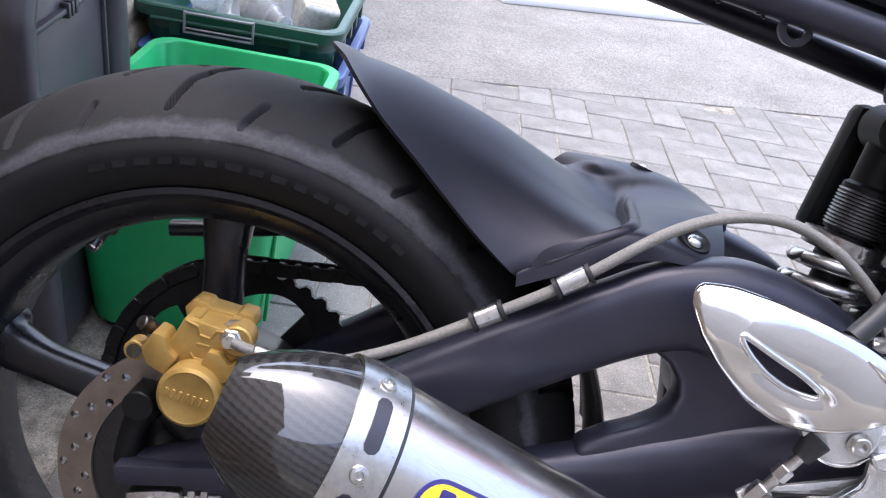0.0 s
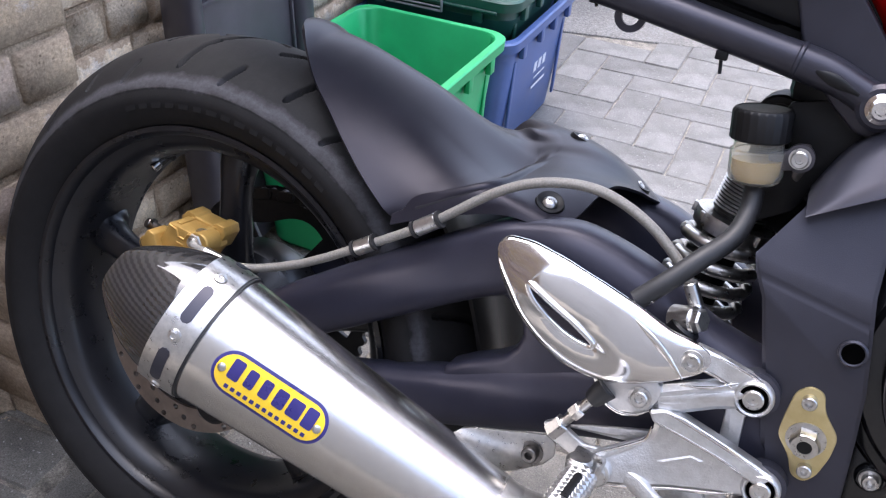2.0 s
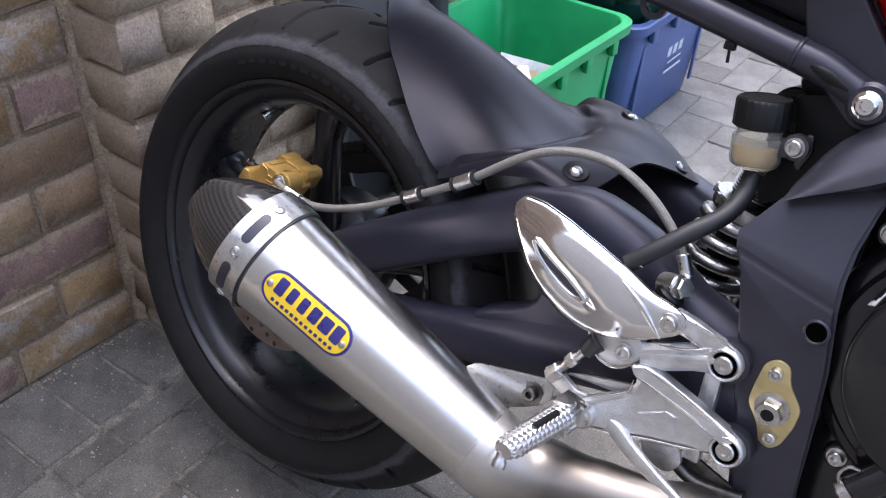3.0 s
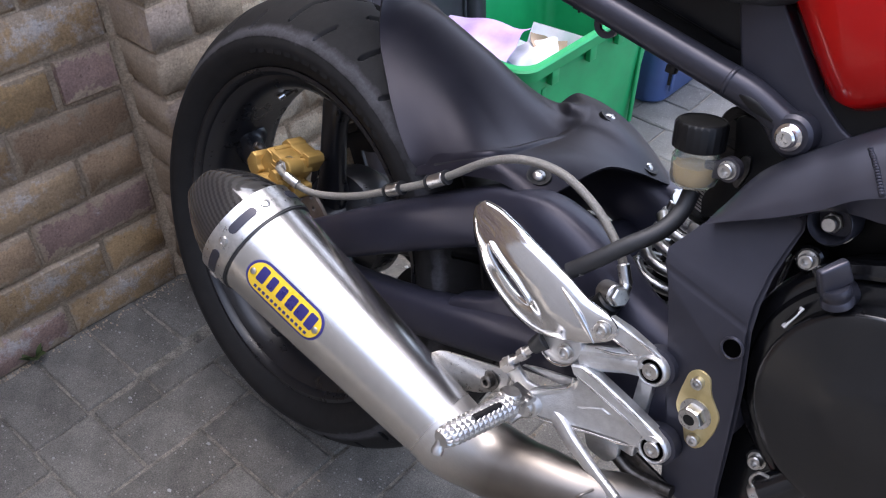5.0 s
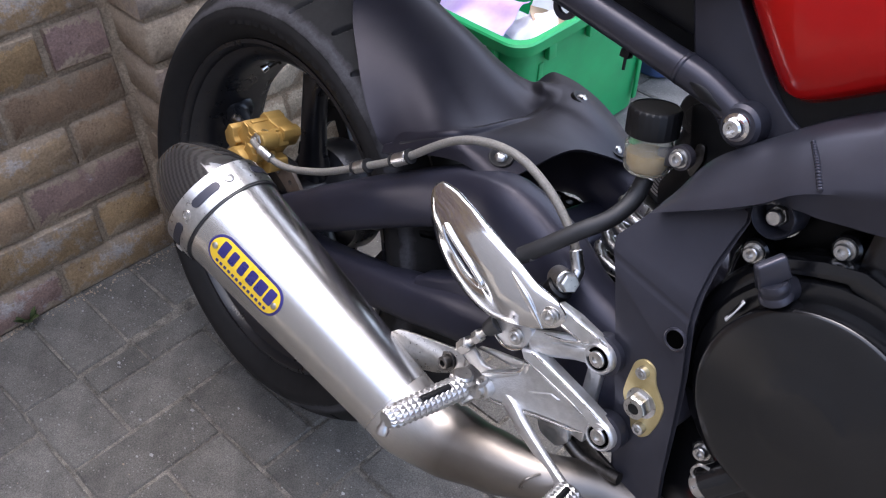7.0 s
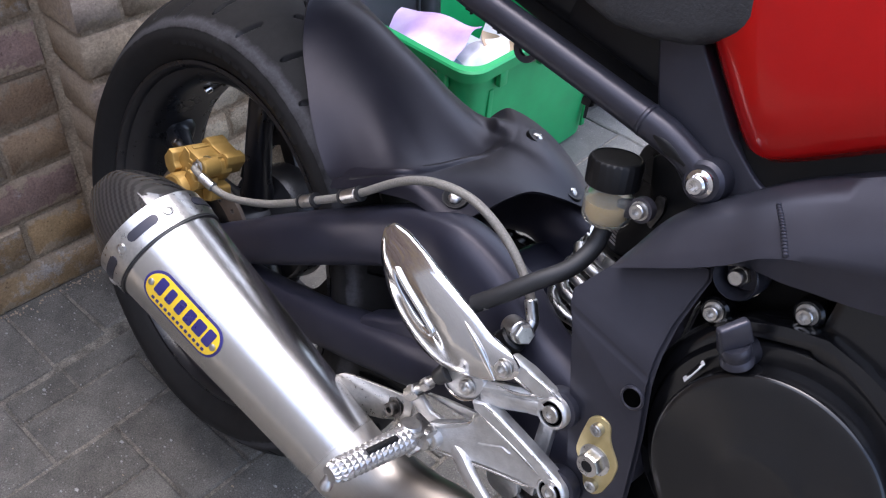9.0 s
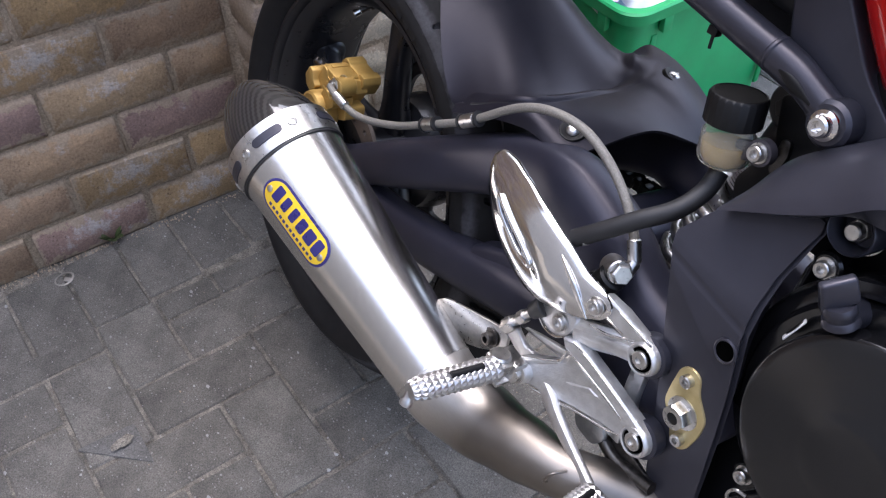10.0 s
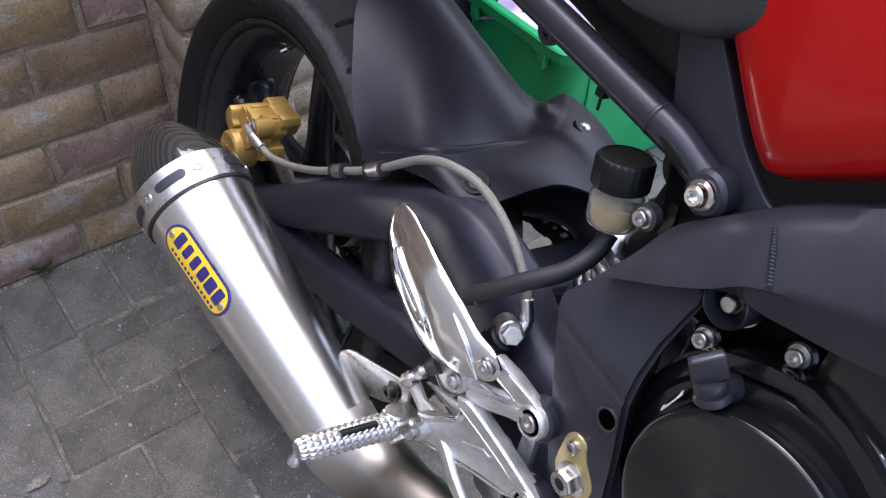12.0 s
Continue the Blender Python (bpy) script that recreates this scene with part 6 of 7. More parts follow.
def build_engine():
    c = Vector((0.716, 0.0, 0.538))
    ax = aim((c.x, -0.09, c.z), (c.x, -1, c.z))
    block = join(box((0.72, 0.0, 0.5), (0.24, 0.17, 0.24), 0.02, (0, 0, 0), 3), box((0.8, 0, 0.62), (0.22, 0.2, 0.2), 0.02), box((0.66, -0.02, 0.42), (0.10, 0.14, 0.16), 0.02))
    eng = part("engine", block, black_gloss, bike, "black engine crankcase")
    part("clutch_casing", lathe([(0, 0.0), (0.117, -0.012), (0.118, 0.0), (0.117, 0.004), (0.115, 0.007), (0.113, 0.013), (0.11, 0.015), (0.104, 0.016), (0.1, 0.0215), (0.088, 0.022), (0.0, 0.022)], 96, ax), black_gloss, eng, "black clutch casing")
    part("clutch_cover", lathe([(0, 0.0522), (0.024, 0.0514), (0.03, 0.0508), (0.034, 0.0498), (0.0375, 0.0491), (0.06, 0.0472), (0.078, 0.0449), (0.0836, 0.0439), (0.0852, 0.0428), (0.0862, 0.041), (0.0865, 0.022), (0, 0.022)], 128, ax), black_gloss, eng, "round black clutch cover")
    outer = [(0.632, 0.622), (0.65, 0.636), (0.678, 0.649), (0.706, 0.656), (0.733, 0.651), (0.75, 0.6455), (0.785, 0.629), (0.815, 0.602), (0.835, 0.56), (0.838, 0.53)]
    inner = [(0.822, 0.53), (0.818, 0.558), (0.8, 0.594), (0.773, 0.618), (0.744, 0.632), (0.724, 0.638), (0.702, 0.64), (0.699, 0.6425), (0.685, 0.638), (0.662, 0.63), (0.64, 0.614)]
    part("casing_rim", slab(rounded(outer + inner, 0.002), -0.1125, -0.09, 0.0012, 2), black_gloss, eng, "raised gloss rim of the clutch casing")
    # Oil filler: a flat upright grip on a round collar.
    grip = [Vector(p) for p in ((0.6498, -0.1531, 0.6397), (0.6604, -0.1364, 0.6515), (0.6689, -0.1318, 0.6362), (0.6548, -0.1427, 0.6183))]
    up = (grip[0] - grip[3] + grip[1] - grip[2]).normalized()
    back = (grip[1] - grip[0]).cross(up).normalized()
    back = back if back.y > 0 else -back
    bm = bmesh.new()
    rows = [[bm.verts.new(p) for p in grip], [bm.verts.new(p + back * 0.008) for p in grip]]
    bm.faces.new(rows[0])
    bm.faces.new(rows[1])
    for k in range(4):
        bm.faces.new((rows[0][k], rows[0][(k + 1) % 4], rows[1][(k + 1) % 4], rows[1][k]))
    bmesh.ops.recalc_face_normals(bm, faces=bm.faces)
    soften(bm, 0.0022, 3)
    foot = (grip[2] + grip[3]) / 2 + back * 0.004
    filler = join(bm, lathe([(0, 0.002), (0.0098, 0.002), (0.0108, 0.0), (0.0112, -0.004), (0.0104, -0.0055), (0.0104, -0.008), (0.0118, -0.0095), (0.0122, -0.013), (0, -0.015)], 36, aim(foot, foot + up)), rod(foot - up * 0.008, (foot.x + 0.004, -0.1, foot.z - 0.012), 0.0105, 0.001))
    part("oil_filler", filler, black_frame, eng, "black oil filler plug")
    spots = [(0.6236, 0.6207), (0.683, 0.657), (0.7526, 0.639)] + [(c.x + 0.124 * math.cos(radians(a)), c.z + 0.124 * math.sin(radians(a))) for a in (35, 176, 206, 238)]
    for x, z in spots:
        part("casing_lug", rod((x, -0.08, z), (x, -0.0955, z), 0.0115, 0.002), black_gloss, eng)
        part("casing_screw", socket_screw((x, -0.0955, z), OUT, 0.0062, 0.0075, 0.008), steel, eng)
    part("frame_bolt", join(lathe([(0, 0), (0.0125, 0), (0.0125, 0.002), (0, 0.002)], 32, aim((0.628, -0.0835, 0.6547), (0.628, -1, 0.6547))), hex_head((0.628, -0.086, 0.6547), OUT, 0.0085, 0.006), rod((0.628, -0.091, 0.6547), (0.628, -0.0995, 0.6547), 0.0062)), steel, eng, "large bright engine mounting bolt")
    part("bolt_washer", lathe([(0.0115, 0), (0.015, 0), (0.015, 0.0012), (0.0115, 0.0012)], 32, aim((0.6305, -0.083, 0.652), (0.6305, -1, 0.652)), True), steel, eng)
    up, across = Vector((0.33, 0.0, 0.944)), Vector((0.41, -0.83, 0.37))
    turn = Matrix((across, across.cross(up).normalized(), up)).transposed().to_4x4()
    turn.translation = Vector(LABEL)
    label = part("warning_label", moved(box((0, 0, 0), (0.013, 0.001, 0.024), 0.0003), turn), paper_white, eng, "small white printed label")
    for k in range(4):
        part("label_print", moved(box((-0.004 + 0.0026 * k, -0.0007, 0.001), (0.0012, 0.0006, (0.018, 0.015, 0.017, 0.01)[k]), 0.0001, seg=1), turn), black_plastic, label)
        part("label_print", moved(box((-0.004 + 0.0026 * k, 0.0007, 0.001), (0.0012, 0.0006, (0.018, 0.015, 0.017, 0.01)[k]), 0.0001, seg=1), turn), black_plastic, label)
    switch = part("stop_switch", rod((0.7, -0.112, 0.466), (0.67, -0.122, 0.4265), 0.0145, 0.002), black_gloss, eng, "black cylinder of the stop switch")
    part("switch_tip", rod((0.671, -0.1218, 0.428), (0.6645, -0.1238, 0.4195), 0.0105, 0.0015), steel, switch, "bright switch tip")
    part("wire_clip", sweep([(0.663, -0.126, 0.427), (0.659, -0.131, 0.438), (0.663, -0.133, 0.449), (0.671, -0.13, 0.449)], 0.0014, 8, 6), steel, switch)
    part("cable_loom", sweep([(0.672, -0.125, 0.421), (0.69, -0.127, 0.419), (0.708, -0.124, 0.413), (0.735, -0.115, 0.4)], 0.0016, 10, 6), rubber_hose, eng)


build_engine()


def build_bodywork():
    # Tank side: a bulging red panel with a rolled lower edge; u runs forward, v up and back.
    def f(u, v):
        du, dv, r = 0.45 * u ** 1.7, 0.3 * (max(0, v - 0.15) / 0.85) ** 1.5, 0.02
        if du < r and dv < r:
            a, b = 1 - du / r, 1 - dv / r
            du, dv = r * (1 - a * math.sqrt(1 - b * b / 2)), r * (1 - b * math.sqrt(1 - a * a / 2))
        tuck = max(0, 1 - v / 0.15)
        rise = (math.sqrt((du - 0.036) ** 2 + 0.0001) + du - 0.036) / 2
        y = -0.05 - 0.038 * (1 - math.exp(-du / 0.017)) - 0.016 * (1 - math.exp(-dv / 0.02)) * (1 - math.exp(-du / 0.04)) - 0.02 * du + 0.3 * dv * dv
        return (0.575 + 0.83 * du - 0.64 * dv + 0.006 * tuck, y + 0.045 * tuck ** 1.2, 0.737 + 0.555 * rise + 0.74 * dv - 0.013 * tuck)
    part("tank_panel", grid(64, 56, f, 0.004), red_paint, bike, "glossy red tank side panel", smooth=60)
    # Black panel added behind the open shell so its inside stays in shade.
    part("tank_shadow_panel", slab(rounded([(0.58, 0.70), (0.72, 0.75), (0.95, 0.87), (0.95, 0.95), (0.56, 0.77)], 0.01), -0.046, -0.03, 0.004), black_plastic, bike, "black plastic panel under the tank")
    # Seat: a padded loaf with a thin moulded lower edge, rising towards the tail.
    floor_line = [(0.08, 0.9), (0.30, 0.85), (0.38, 0.815), (0.434, 0.785), (0.46, 0.779), (0.49, 0.781), (0.52, 0.787), (0.55, 0.802), (0.575, 0.817), (0.6, 0.84), (0.64, 0.885)]
    def g(u, v):
        x = 0.08 + 0.56 * u
        a = 2 * math.pi * v
        w = 0.098 * math.sqrt(max(0.02, 1 - max(0, (u - 0.94) / 0.06) ** 2))
        z0 = along(floor_line, x)
        q = lambda c: math.copysign(abs(c) ** 0.33, c)
        return (x, w * q(math.cos(a)), z0 + 0.045 + 0.045 * q(math.sin(a)) + 0.006 * (1 - (w * math.cos(a) / 0.108) ** 2) - 0.006)
    seat = part("seat", grid(60, 48, g), seat_vinyl, bike, "black grained vinyl rider's seat", smooth=60)
    edge = [(x, -0.092, along(floor_line, x) + 0.012) for x in (0.36, 0.40, 0.43, 0.462, 0.496, 0.528, 0.552, 0.575)]
    part("seat_edge", sweep(edge, 0.0035, 10, 6), black_plastic, seat)
    belly = slab(rounded([(0.562, 0.29), (0.565, 0.325), (0.575, 0.335), (0.6, 0.34), (0.62, 0.3455), (0.642, 0.344), (0.655, 0.3), (0.655, 0.22), (0.58, 0.215), (0.568, 0.25)], 0.008), -0.128, -0.085, 0.008, 3)
    bp = part("belly_pan", belly, red_paint, bike, "red belly pan")
    part("belly_screw", join(lathe([(0, 0.003), (0.006, 0.003), (0.009, 0), (0, 0)], 24, aim((0.6223, -0.1282, 0.3324), (0.6223, -1, 0.3324)))), steel, bp)
    part("heat_bracket", join(sweep([(0.535, -0.12, 0.37), (0.56, -0.12, 0.362), (0.6, -0.12, 0.37)], 0.006, 10, 4), slab(rounded([(0.535, 0.36), (0.545, 0.385), (0.6, 0.37), (0.59, 0.35)], 0.004), -0.118, -0.114, 0.001)), dark_steel, bike, "dull metal bracket above the belly pan")
    part("side_stand", rod((0.6, 0.13, 0.33), (0.56, 0.27, 0.085), 0.012, 0.003), black_frame, bike, "black side stand on the far side")


build_bodywork()


# ---- recycling boxes by the wall ----
def tub(w, d, h, taper, rim, thick=0.004):
    """An open tub, base at z 0, with a rolled, stepped rim: rounded rectangles stacked outside, then inside."""
    def ring(bm, hw, hd, z, r=0.04, n=6):
        pts = []
        for sx, sy, a0 in ((1, 1, 0), (-1, 1, 90), (-1, -1, 180), (1, -1, 270)):
            for k in range(n + 1):
                a = radians(a0 + 90 * k / n)
                pts.append(bm.verts.new((sx * (hw - r) + r * math.cos(a), sy * (hd - r) + r * math.sin(a), z)))
        return pts
    bm = bmesh.new()
    W, D = w / 2, d / 2
    levels = [(W - taper - 0.01, D - taper - 0.01, 0.0), (W - taper, D - taper, 0.012), (W - taper * 0.2, D - taper * 0.2, h - 0.045), (W - 0.006, D - 0.006, h - 0.044), (W - 0.005, D - 0.005, h - 0.022), (W + rim, D + rim, h - 0.022), (W + rim + 0.001, D + rim + 0.001, h - 0.003), (W + rim - 0.002, D + rim - 0.002, h), (W - 0.004, D - 0.004, h), (W - 0.006, D - 0.006, h - 0.003), (W - taper - thick, D - taper - thick, 0.012)]
    rings = [ring(bm, *lv) for lv in levels]
    n = len(rings[0])
    for a, b in zip(rings, rings[1:]):
        for k in range(n):
            bm.faces.new((a[k], a[(k + 1) % n], b[(k + 1) % n], b[k]))
    bm.faces.new(rings[0])
    bm.faces.new(rings[-1])
    return bm


def ribs(w, d, h, m=None):
    """Short ribs and hanging clips below the rim."""
    out = []
    for s in (-1, 1):
        for y in (-0.33, -0.08, 0.12, 0.34):
            out.append(box((s * (w / 2 + 0.003), y * d, h - 0.037), (0.012, 0.02, 0.03), 0.002))
        for x in (-0.3, 0.3):
            out.append(box((x * w, s * (d / 2 + 0.003), h - 0.037), (0.02, 0.012, 0.03), 0.002))
    for y in (-0.36, 0.36):
        out.append(box((w / 2 - 0.012, y * d, h / 2 - 0.01), (0.006, 0.012, h - 0.1), 0.002, (0, 2.4, 0)))
    return out


def recycling_box(m, mat, label, w, d, h, print_side=False, handle=False):
    t = thing("recycling_box", label, "box", m, "recycling boxes by the wall")
    part("tub", tub(w, d, h, 0.028, 0.01), mat, t, smooth=35)
    for b in ribs(w, d, h):
        part("rib", b, mat, t)
    if handle:
        y, bars = -d / 2 - 0.017, [((-0.027, h - 0.0395), (0.128, 0.004)), ((-0.027, h - 0.032), (0.12, 0.0025)), ((-0.027, h - 0.004), (0.128, 0.004)), ((-0.089, h - 0.021), (0.004, 0.04)), ((0.035, h - 0.021), (0.004, 0.04))]
        # The bars are coloured pale as highlights on the handle's edges.
        part("handle", join(*[box((c[0], y, c[1]), (a[0], 0.006, a[1]), 0.001) for c, a in bars]), handle_highlight, t, "handle loop in pale grey for its edge highlights")
        for k in (-1, 1):
            part("rim_bead", rod((-w / 2 + 0.03, k * (d / 2 + 0.0105), h - 0.0245), (w / 2 - 0.03, k * (d / 2 + 0.0105), h - 0.0245), 0.004, 0.001, 12), mat, t)
    if print_side:
        x = w / 2 - 0.0135
        for mark in [box((x, 0.03 + dy, h * 0.52 + dz), (0.0012, a, b), 0.0003, (0, 4.5, 0), 1) for dy, dz, a, b in ((0, 0.055, 0.03, 0.01), (0.012, 0.068, 0.012, 0.016), (-0.03, 0.012, 0.018, 0.024), (-0.002, 0.012, 0.018, 0.024), (0.026, 0.012, 0.018, 0.024), (0, -0.014, 0.07, 0.004), (-0.004, -0.034, 0.085, 0.006))]:
            part("faded_print", mark, white_mark, t)
    return t


GREEN_M = pose(-0.176, 1.42, 0.0, 0, 0, -6.5)
recycling_box(GREEN_M, green_plastic, "bright green plastic recycling box with paper inside", 0.31, 0.44, 0.327)
BLUE_M = pose(-0.152, 1.892, 0.0, 0, 0, -6)
recycling_box(BLUE_M, blue_plastic, "blue plastic recycling box with faded white print under a green box", 0.36, 0.42, 0.29, print_side=True)
DARK_M = pose(-0.166, 1.892, 0.222, 0, 0, -6)
recycling_box(DARK_M, dark_green, "dark green recycling box of bottles stacked in a blue box", 0.365, 0.36, 0.142, handle=True)


def crumpled(w, d, seed, lift=0.02):
    rnd = random.Random(seed)
    o = Vector((rnd.random() * 9, rnd.random() * 9, 0))
    return grid(14, 14, lambda u, v: ((u - 0.5) * w, (v - 0.5) * d, lift * noise.noise(Vector((u * 2.2, v * 2.2, 0)) + o)), 0.0012)


papers = [("paper_sheet", paper_lilac, (-0.005, -0.165, 0.315, 14, -8, 12), (0.17, 0.1), "glossy lilac printed sheet of paper"),
          ("paper_sheet", paper_white, (0.09, -0.125, 0.295, 8, -14, 40), (0.1, 0.08), "crumpled white sheet of paper"),
          ("paper_sheet", paper_print, (0.02, -0.185, 0.297, 20, 4, -8), (0.13, 0.05), "crumpled colour printed advertising leaflet"),
          ("paper_sheet", cardboard, (0.1, -0.08, 0.285, 30, 28, 64), (0.08, 0.07), "piece of brown packing card"),
          ("paper_sheet", paper_white, (0.07, -0.045, 0.24, 62, 8, 22), (0.1, 0.13), "folded white letter standing in the box")]
for k, (name, mat, p, (w, d), label) in enumerate(papers):
    ob = part(name, crumpled(w, d, k), mat, None, smooth=60)
    ob.matrix_world = GREEN_M @ pose(*p)
    tagged(ob, label, "paper", "papers in the green box")
ob = part("leaflet", moved(box((0.0, -0.1, 0.13), (0.2, 0.18, 0.23), 0.01), GREEN_M), paper_print)
tagged(ob, "heap of leaflets filling the green box", "paper")


def bottle(m, mat, label, cap_mat=None, r=0.032, h=0.19):
    prof = [(0, 0.0), (r * 0.8, 0.0), (r, 0.008), (r, h * 0.3), (r * 0.93, h * 0.34), (r, h * 0.38), (r, h * 0.62), (r * 0.45, h * 0.86), (r * 0.42, h * 0.93)]
    t = thing("bottle", label, "bottle", m, "bottles in the dark green box")
    part("body", lathe(prof, 28), mat, t)
    part("cap", lathe([(0, h * 0.925), (r * 0.5, h * 0.925), (r * 0.5, h * 1.01), (r * 0.4, h * 1.02), (0, h * 1.02)], 24), cap_mat or mat, t)


bottle(DARK_M @ pose(-0.085, -0.03, 0.1, 52, -20, 20), clear_pet, "empty clear plastic bottle", None, 0.034, 0.18)
bottle(DARK_M @ pose(-0.03, -0.0, 0.1, 75, 60, 30), clear_pet, "crushed clear plastic bottle", None, 0.032, 0.16)
bottle(DARK_M @ pose(0.045, 0.02, 0.04, 14, 8, 0), paper_white, "white plastic milk bottle with a blue cap", cap_blue, 0.036, 0.13)
for p, size, label in (((0.01, -0.03, 0.125), (0.07, 0.05, 0.06), "crushed printed drinks carton"), ((0.105, 0.0, 0.125), (0.085, 0.09, 0.07), "white food tub with printed lines")):
    c = box((0, 0, 0), size, 0.012, (0, 0, 0), 3)
    for v in c.verts:
        v.co += Vector((noise.noise(v.co * 30), noise.noise(v.co * 30 + Vector((5, 0, 0))), noise.noise(v.co * 30 + Vector((0, 7, 0))))) * 0.008
    ob = part("carton", c, label_print)
    ob.matrix_world = DARK_M @ pose(*p, 24, 12, 35)
    tagged(ob, label, "carton", "cartons in the dark green box")
    part("print_band", join(*[box((0, 0.0, size[2] * 0.5 + 0.003 + 0.0005 * k), (size[0] * 0.7, 0.003, 0.001), 0.0002) for k in range(1)] + [box((0, (k - 2) * size[1] * 0.17, size[2] * 0.5 + 0.004), (size[0] * 0.75, 0.003, 0.001), 0.0002) for k in range(5)]), cardboard, ob)
ob = part("container", moved(box((0, 0, 0.075), (0.26, 0.25, 0.05), 0.02), DARK_M), clear_pet)
tagged(ob, "layer of clear plastic containers in the dark green box", "container")

# Black lid propped upright against the wall.
lid = thing("box_lid", "black plastic box lid propped upright against the brick wall", "lid", pose(-0.33, 1.262, 0.008, 0, -2, -4))
part("panel", box((0, 0, 0.275), (0.012, 0.31, 0.54), 0.006), lid_plastic, lid)
def lid_rim():
    line = [(0.0, -0.155, 0.03), (0, -0.155, 0.25), (0, -0.155, 0.46), (0, -0.147, 0.515), (0, -0.115, 0.545), (0, 0, 0.55), (0, 0.115, 0.545), (0, 0.147, 0.515), (0, 0.155, 0.46), (0, 0.155, 0.25), (0, 0.155, 0.03)]
    return sweep(line, 0.021, 16, 6, 1.5, (1, 0, 0), 3)
part("rim", lid_rim(), lid_plastic, lid)
part("ridge", join(box((0.01, 0.0, 0.478), (0.01, 0.25, 0.008), 0.002), *[box((0.012, dy, 0.478), (0.012, 0.008, 0.02), 0.002) for dy in (-0.012, 0.0, 0.012)], *[box((0.009, s * 0.125, 0.25), (0.008, 0.006, 0.42), 0.002) for s in (-1, 1)]), lid_plastic, lid)
part("clip", sweep([(0.005, 0.0, 0.555), (0.012, 0.012, 0.572), (0.012, 0.04, 0.572), (0.005, 0.05, 0.555)], 0.0045, 10, 5), lid_plastic, lid)

# ---- small things on the ground ----
ring = part("ring_pull", join(lathe([(0.011, 0), (0.0135, 0.001), (0.0135, 0.002), (0.011, 0.003)], 28, pose(-0.466, 0.316, 0.001, 6, 4, 0) @ Matrix.Diagonal((1, 1.25, 1, 1)), True), box((-0.461, 0.32, 0.003), (0.012, 0.008, 0.0015), 0.0005, (8, 5, 40))), rust_tin)
tagged(ring, "squashed metal ring pull lying on the paving", "ring pull")


def weed():
    bms = []
    rnd = random.Random(4)
    for k in range(9):
        a, w, tilt = 360 * k / 9 + rnd.uniform(-15, 15), rnd.uniform(0.007, 0.011), rnd.uniform(15, 50)
        bms.append(moved(grid(6, 4, lambda u, v: (0.004 + 0.026 * u, (v - 0.5) * w * math.sin(math.pi * (0.1 + 0.85 * u)) * 2, 0.006 * math.sin(2.4 * u)), 0.0004), pose(-0.498, 0.42, 0.001) @ pose(0, 0, 0, 0, -tilt, a) @ Matrix.Diagonal((1.0, 1.0, 1.0, 1))))
    return join(*bms)


tagged(part("weed", weed(), leaf_green), "small green weed growing at the foot of the wall", "plant")
scrap = part("cut_block", join(moved(slab(rounded([(-0.1435, 0.1895), (-0.131, 0.2725), (-0.053, 0.2645)], 0.006), -0.0005, -0.0045, 0.001), pose(0, 0, 0.0022, 90, 0, 0) @ Matrix.Diagonal((1, 1, -1, 1)))), paver_pale)
tagged(scrap, "three-cornered cut of pale grey block set in the paving", "paving block")
def dirt_heap():
    bm = lathe([(0, 0.0014), (0.004, 0.0016), (0.008, 0.001), (0.0125, 0.0)], 22)
    for v in bm.verts:
        k = 1 + 0.55 * noise.noise(v.co * 130 + Vector((3, 1, 0)))
        v.co.x, v.co.y = v.co.x * k * 0.75, v.co.y * k * 1.15
    return moved(bm, pose(-0.109, 0.245, 0.0069))


dirt = part("dirt_patch", dirt_heap(), joint_sand)
tagged(dirt, "small patch of dirt on the cut block", "dirt")


def litter():
    """Grit and crumbs of mortar along the foot of the wall."""
    rnd = random.Random(11)
    bm = bmesh.new()
    for k in range(420):
        along = rnd.random()
        if k % 4:
            p = WALL_M @ Vector((0.004 + abs(rnd.gauss(0, 0.008)), -0.65 + 0.65 * along, 0.0))
        else:
            p = (-0.3 + 0.9 * along, rnd.uniform(0.0, 0.9), 0.001)
        s = rnd.uniform(0.001, 0.0028)
        bmesh.ops.create_icosphere(bm, subdivisions=1, radius=s, matrix=pose(*p, rnd.uniform(0, 90), rnd.uniform(0, 90), 0) @ Matrix.Diagonal((1, 0.7, 0.5, 1)))
    return bm


tagged(part("grit", litter(), mortar, smooth=0), "loose grit and mortar crumbs on the paving", "grit", kind="stuff")


# ---- bricks of the walls ----
COURSE, FIRST = 0.0808, -0.0064


def worn_brick(length, depth, seed, mat):
    """One brick, face towards +x at x = 0, from y = 0 to length, a little uneven."""
    rnd = random.Random(seed)
    bm = bmesh.new()
    bmesh.ops.create_cube(bm, size=1)
    moved(bm, pose(-depth / 2, length / 2, 0.0352) @ Matrix.Diagonal((depth, length + 0.0025, 0.0735, 1)))
    bmesh.ops.bevel(bm, geom=bm.edges[:], offset=rnd.uniform(0.0028, 0.0052), segments=1, affect="EDGES")
    for v in bm.verts:
        v.co += Vector((rnd.uniform(-0.003, 0.0022), rnd.uniform(-0.003, 0.003), rnd.uniform(-0.0028, 0.0028)))
    return mesh_of("brick", bm, mat, 60)


shapes = {}
chance = random.Random(5)


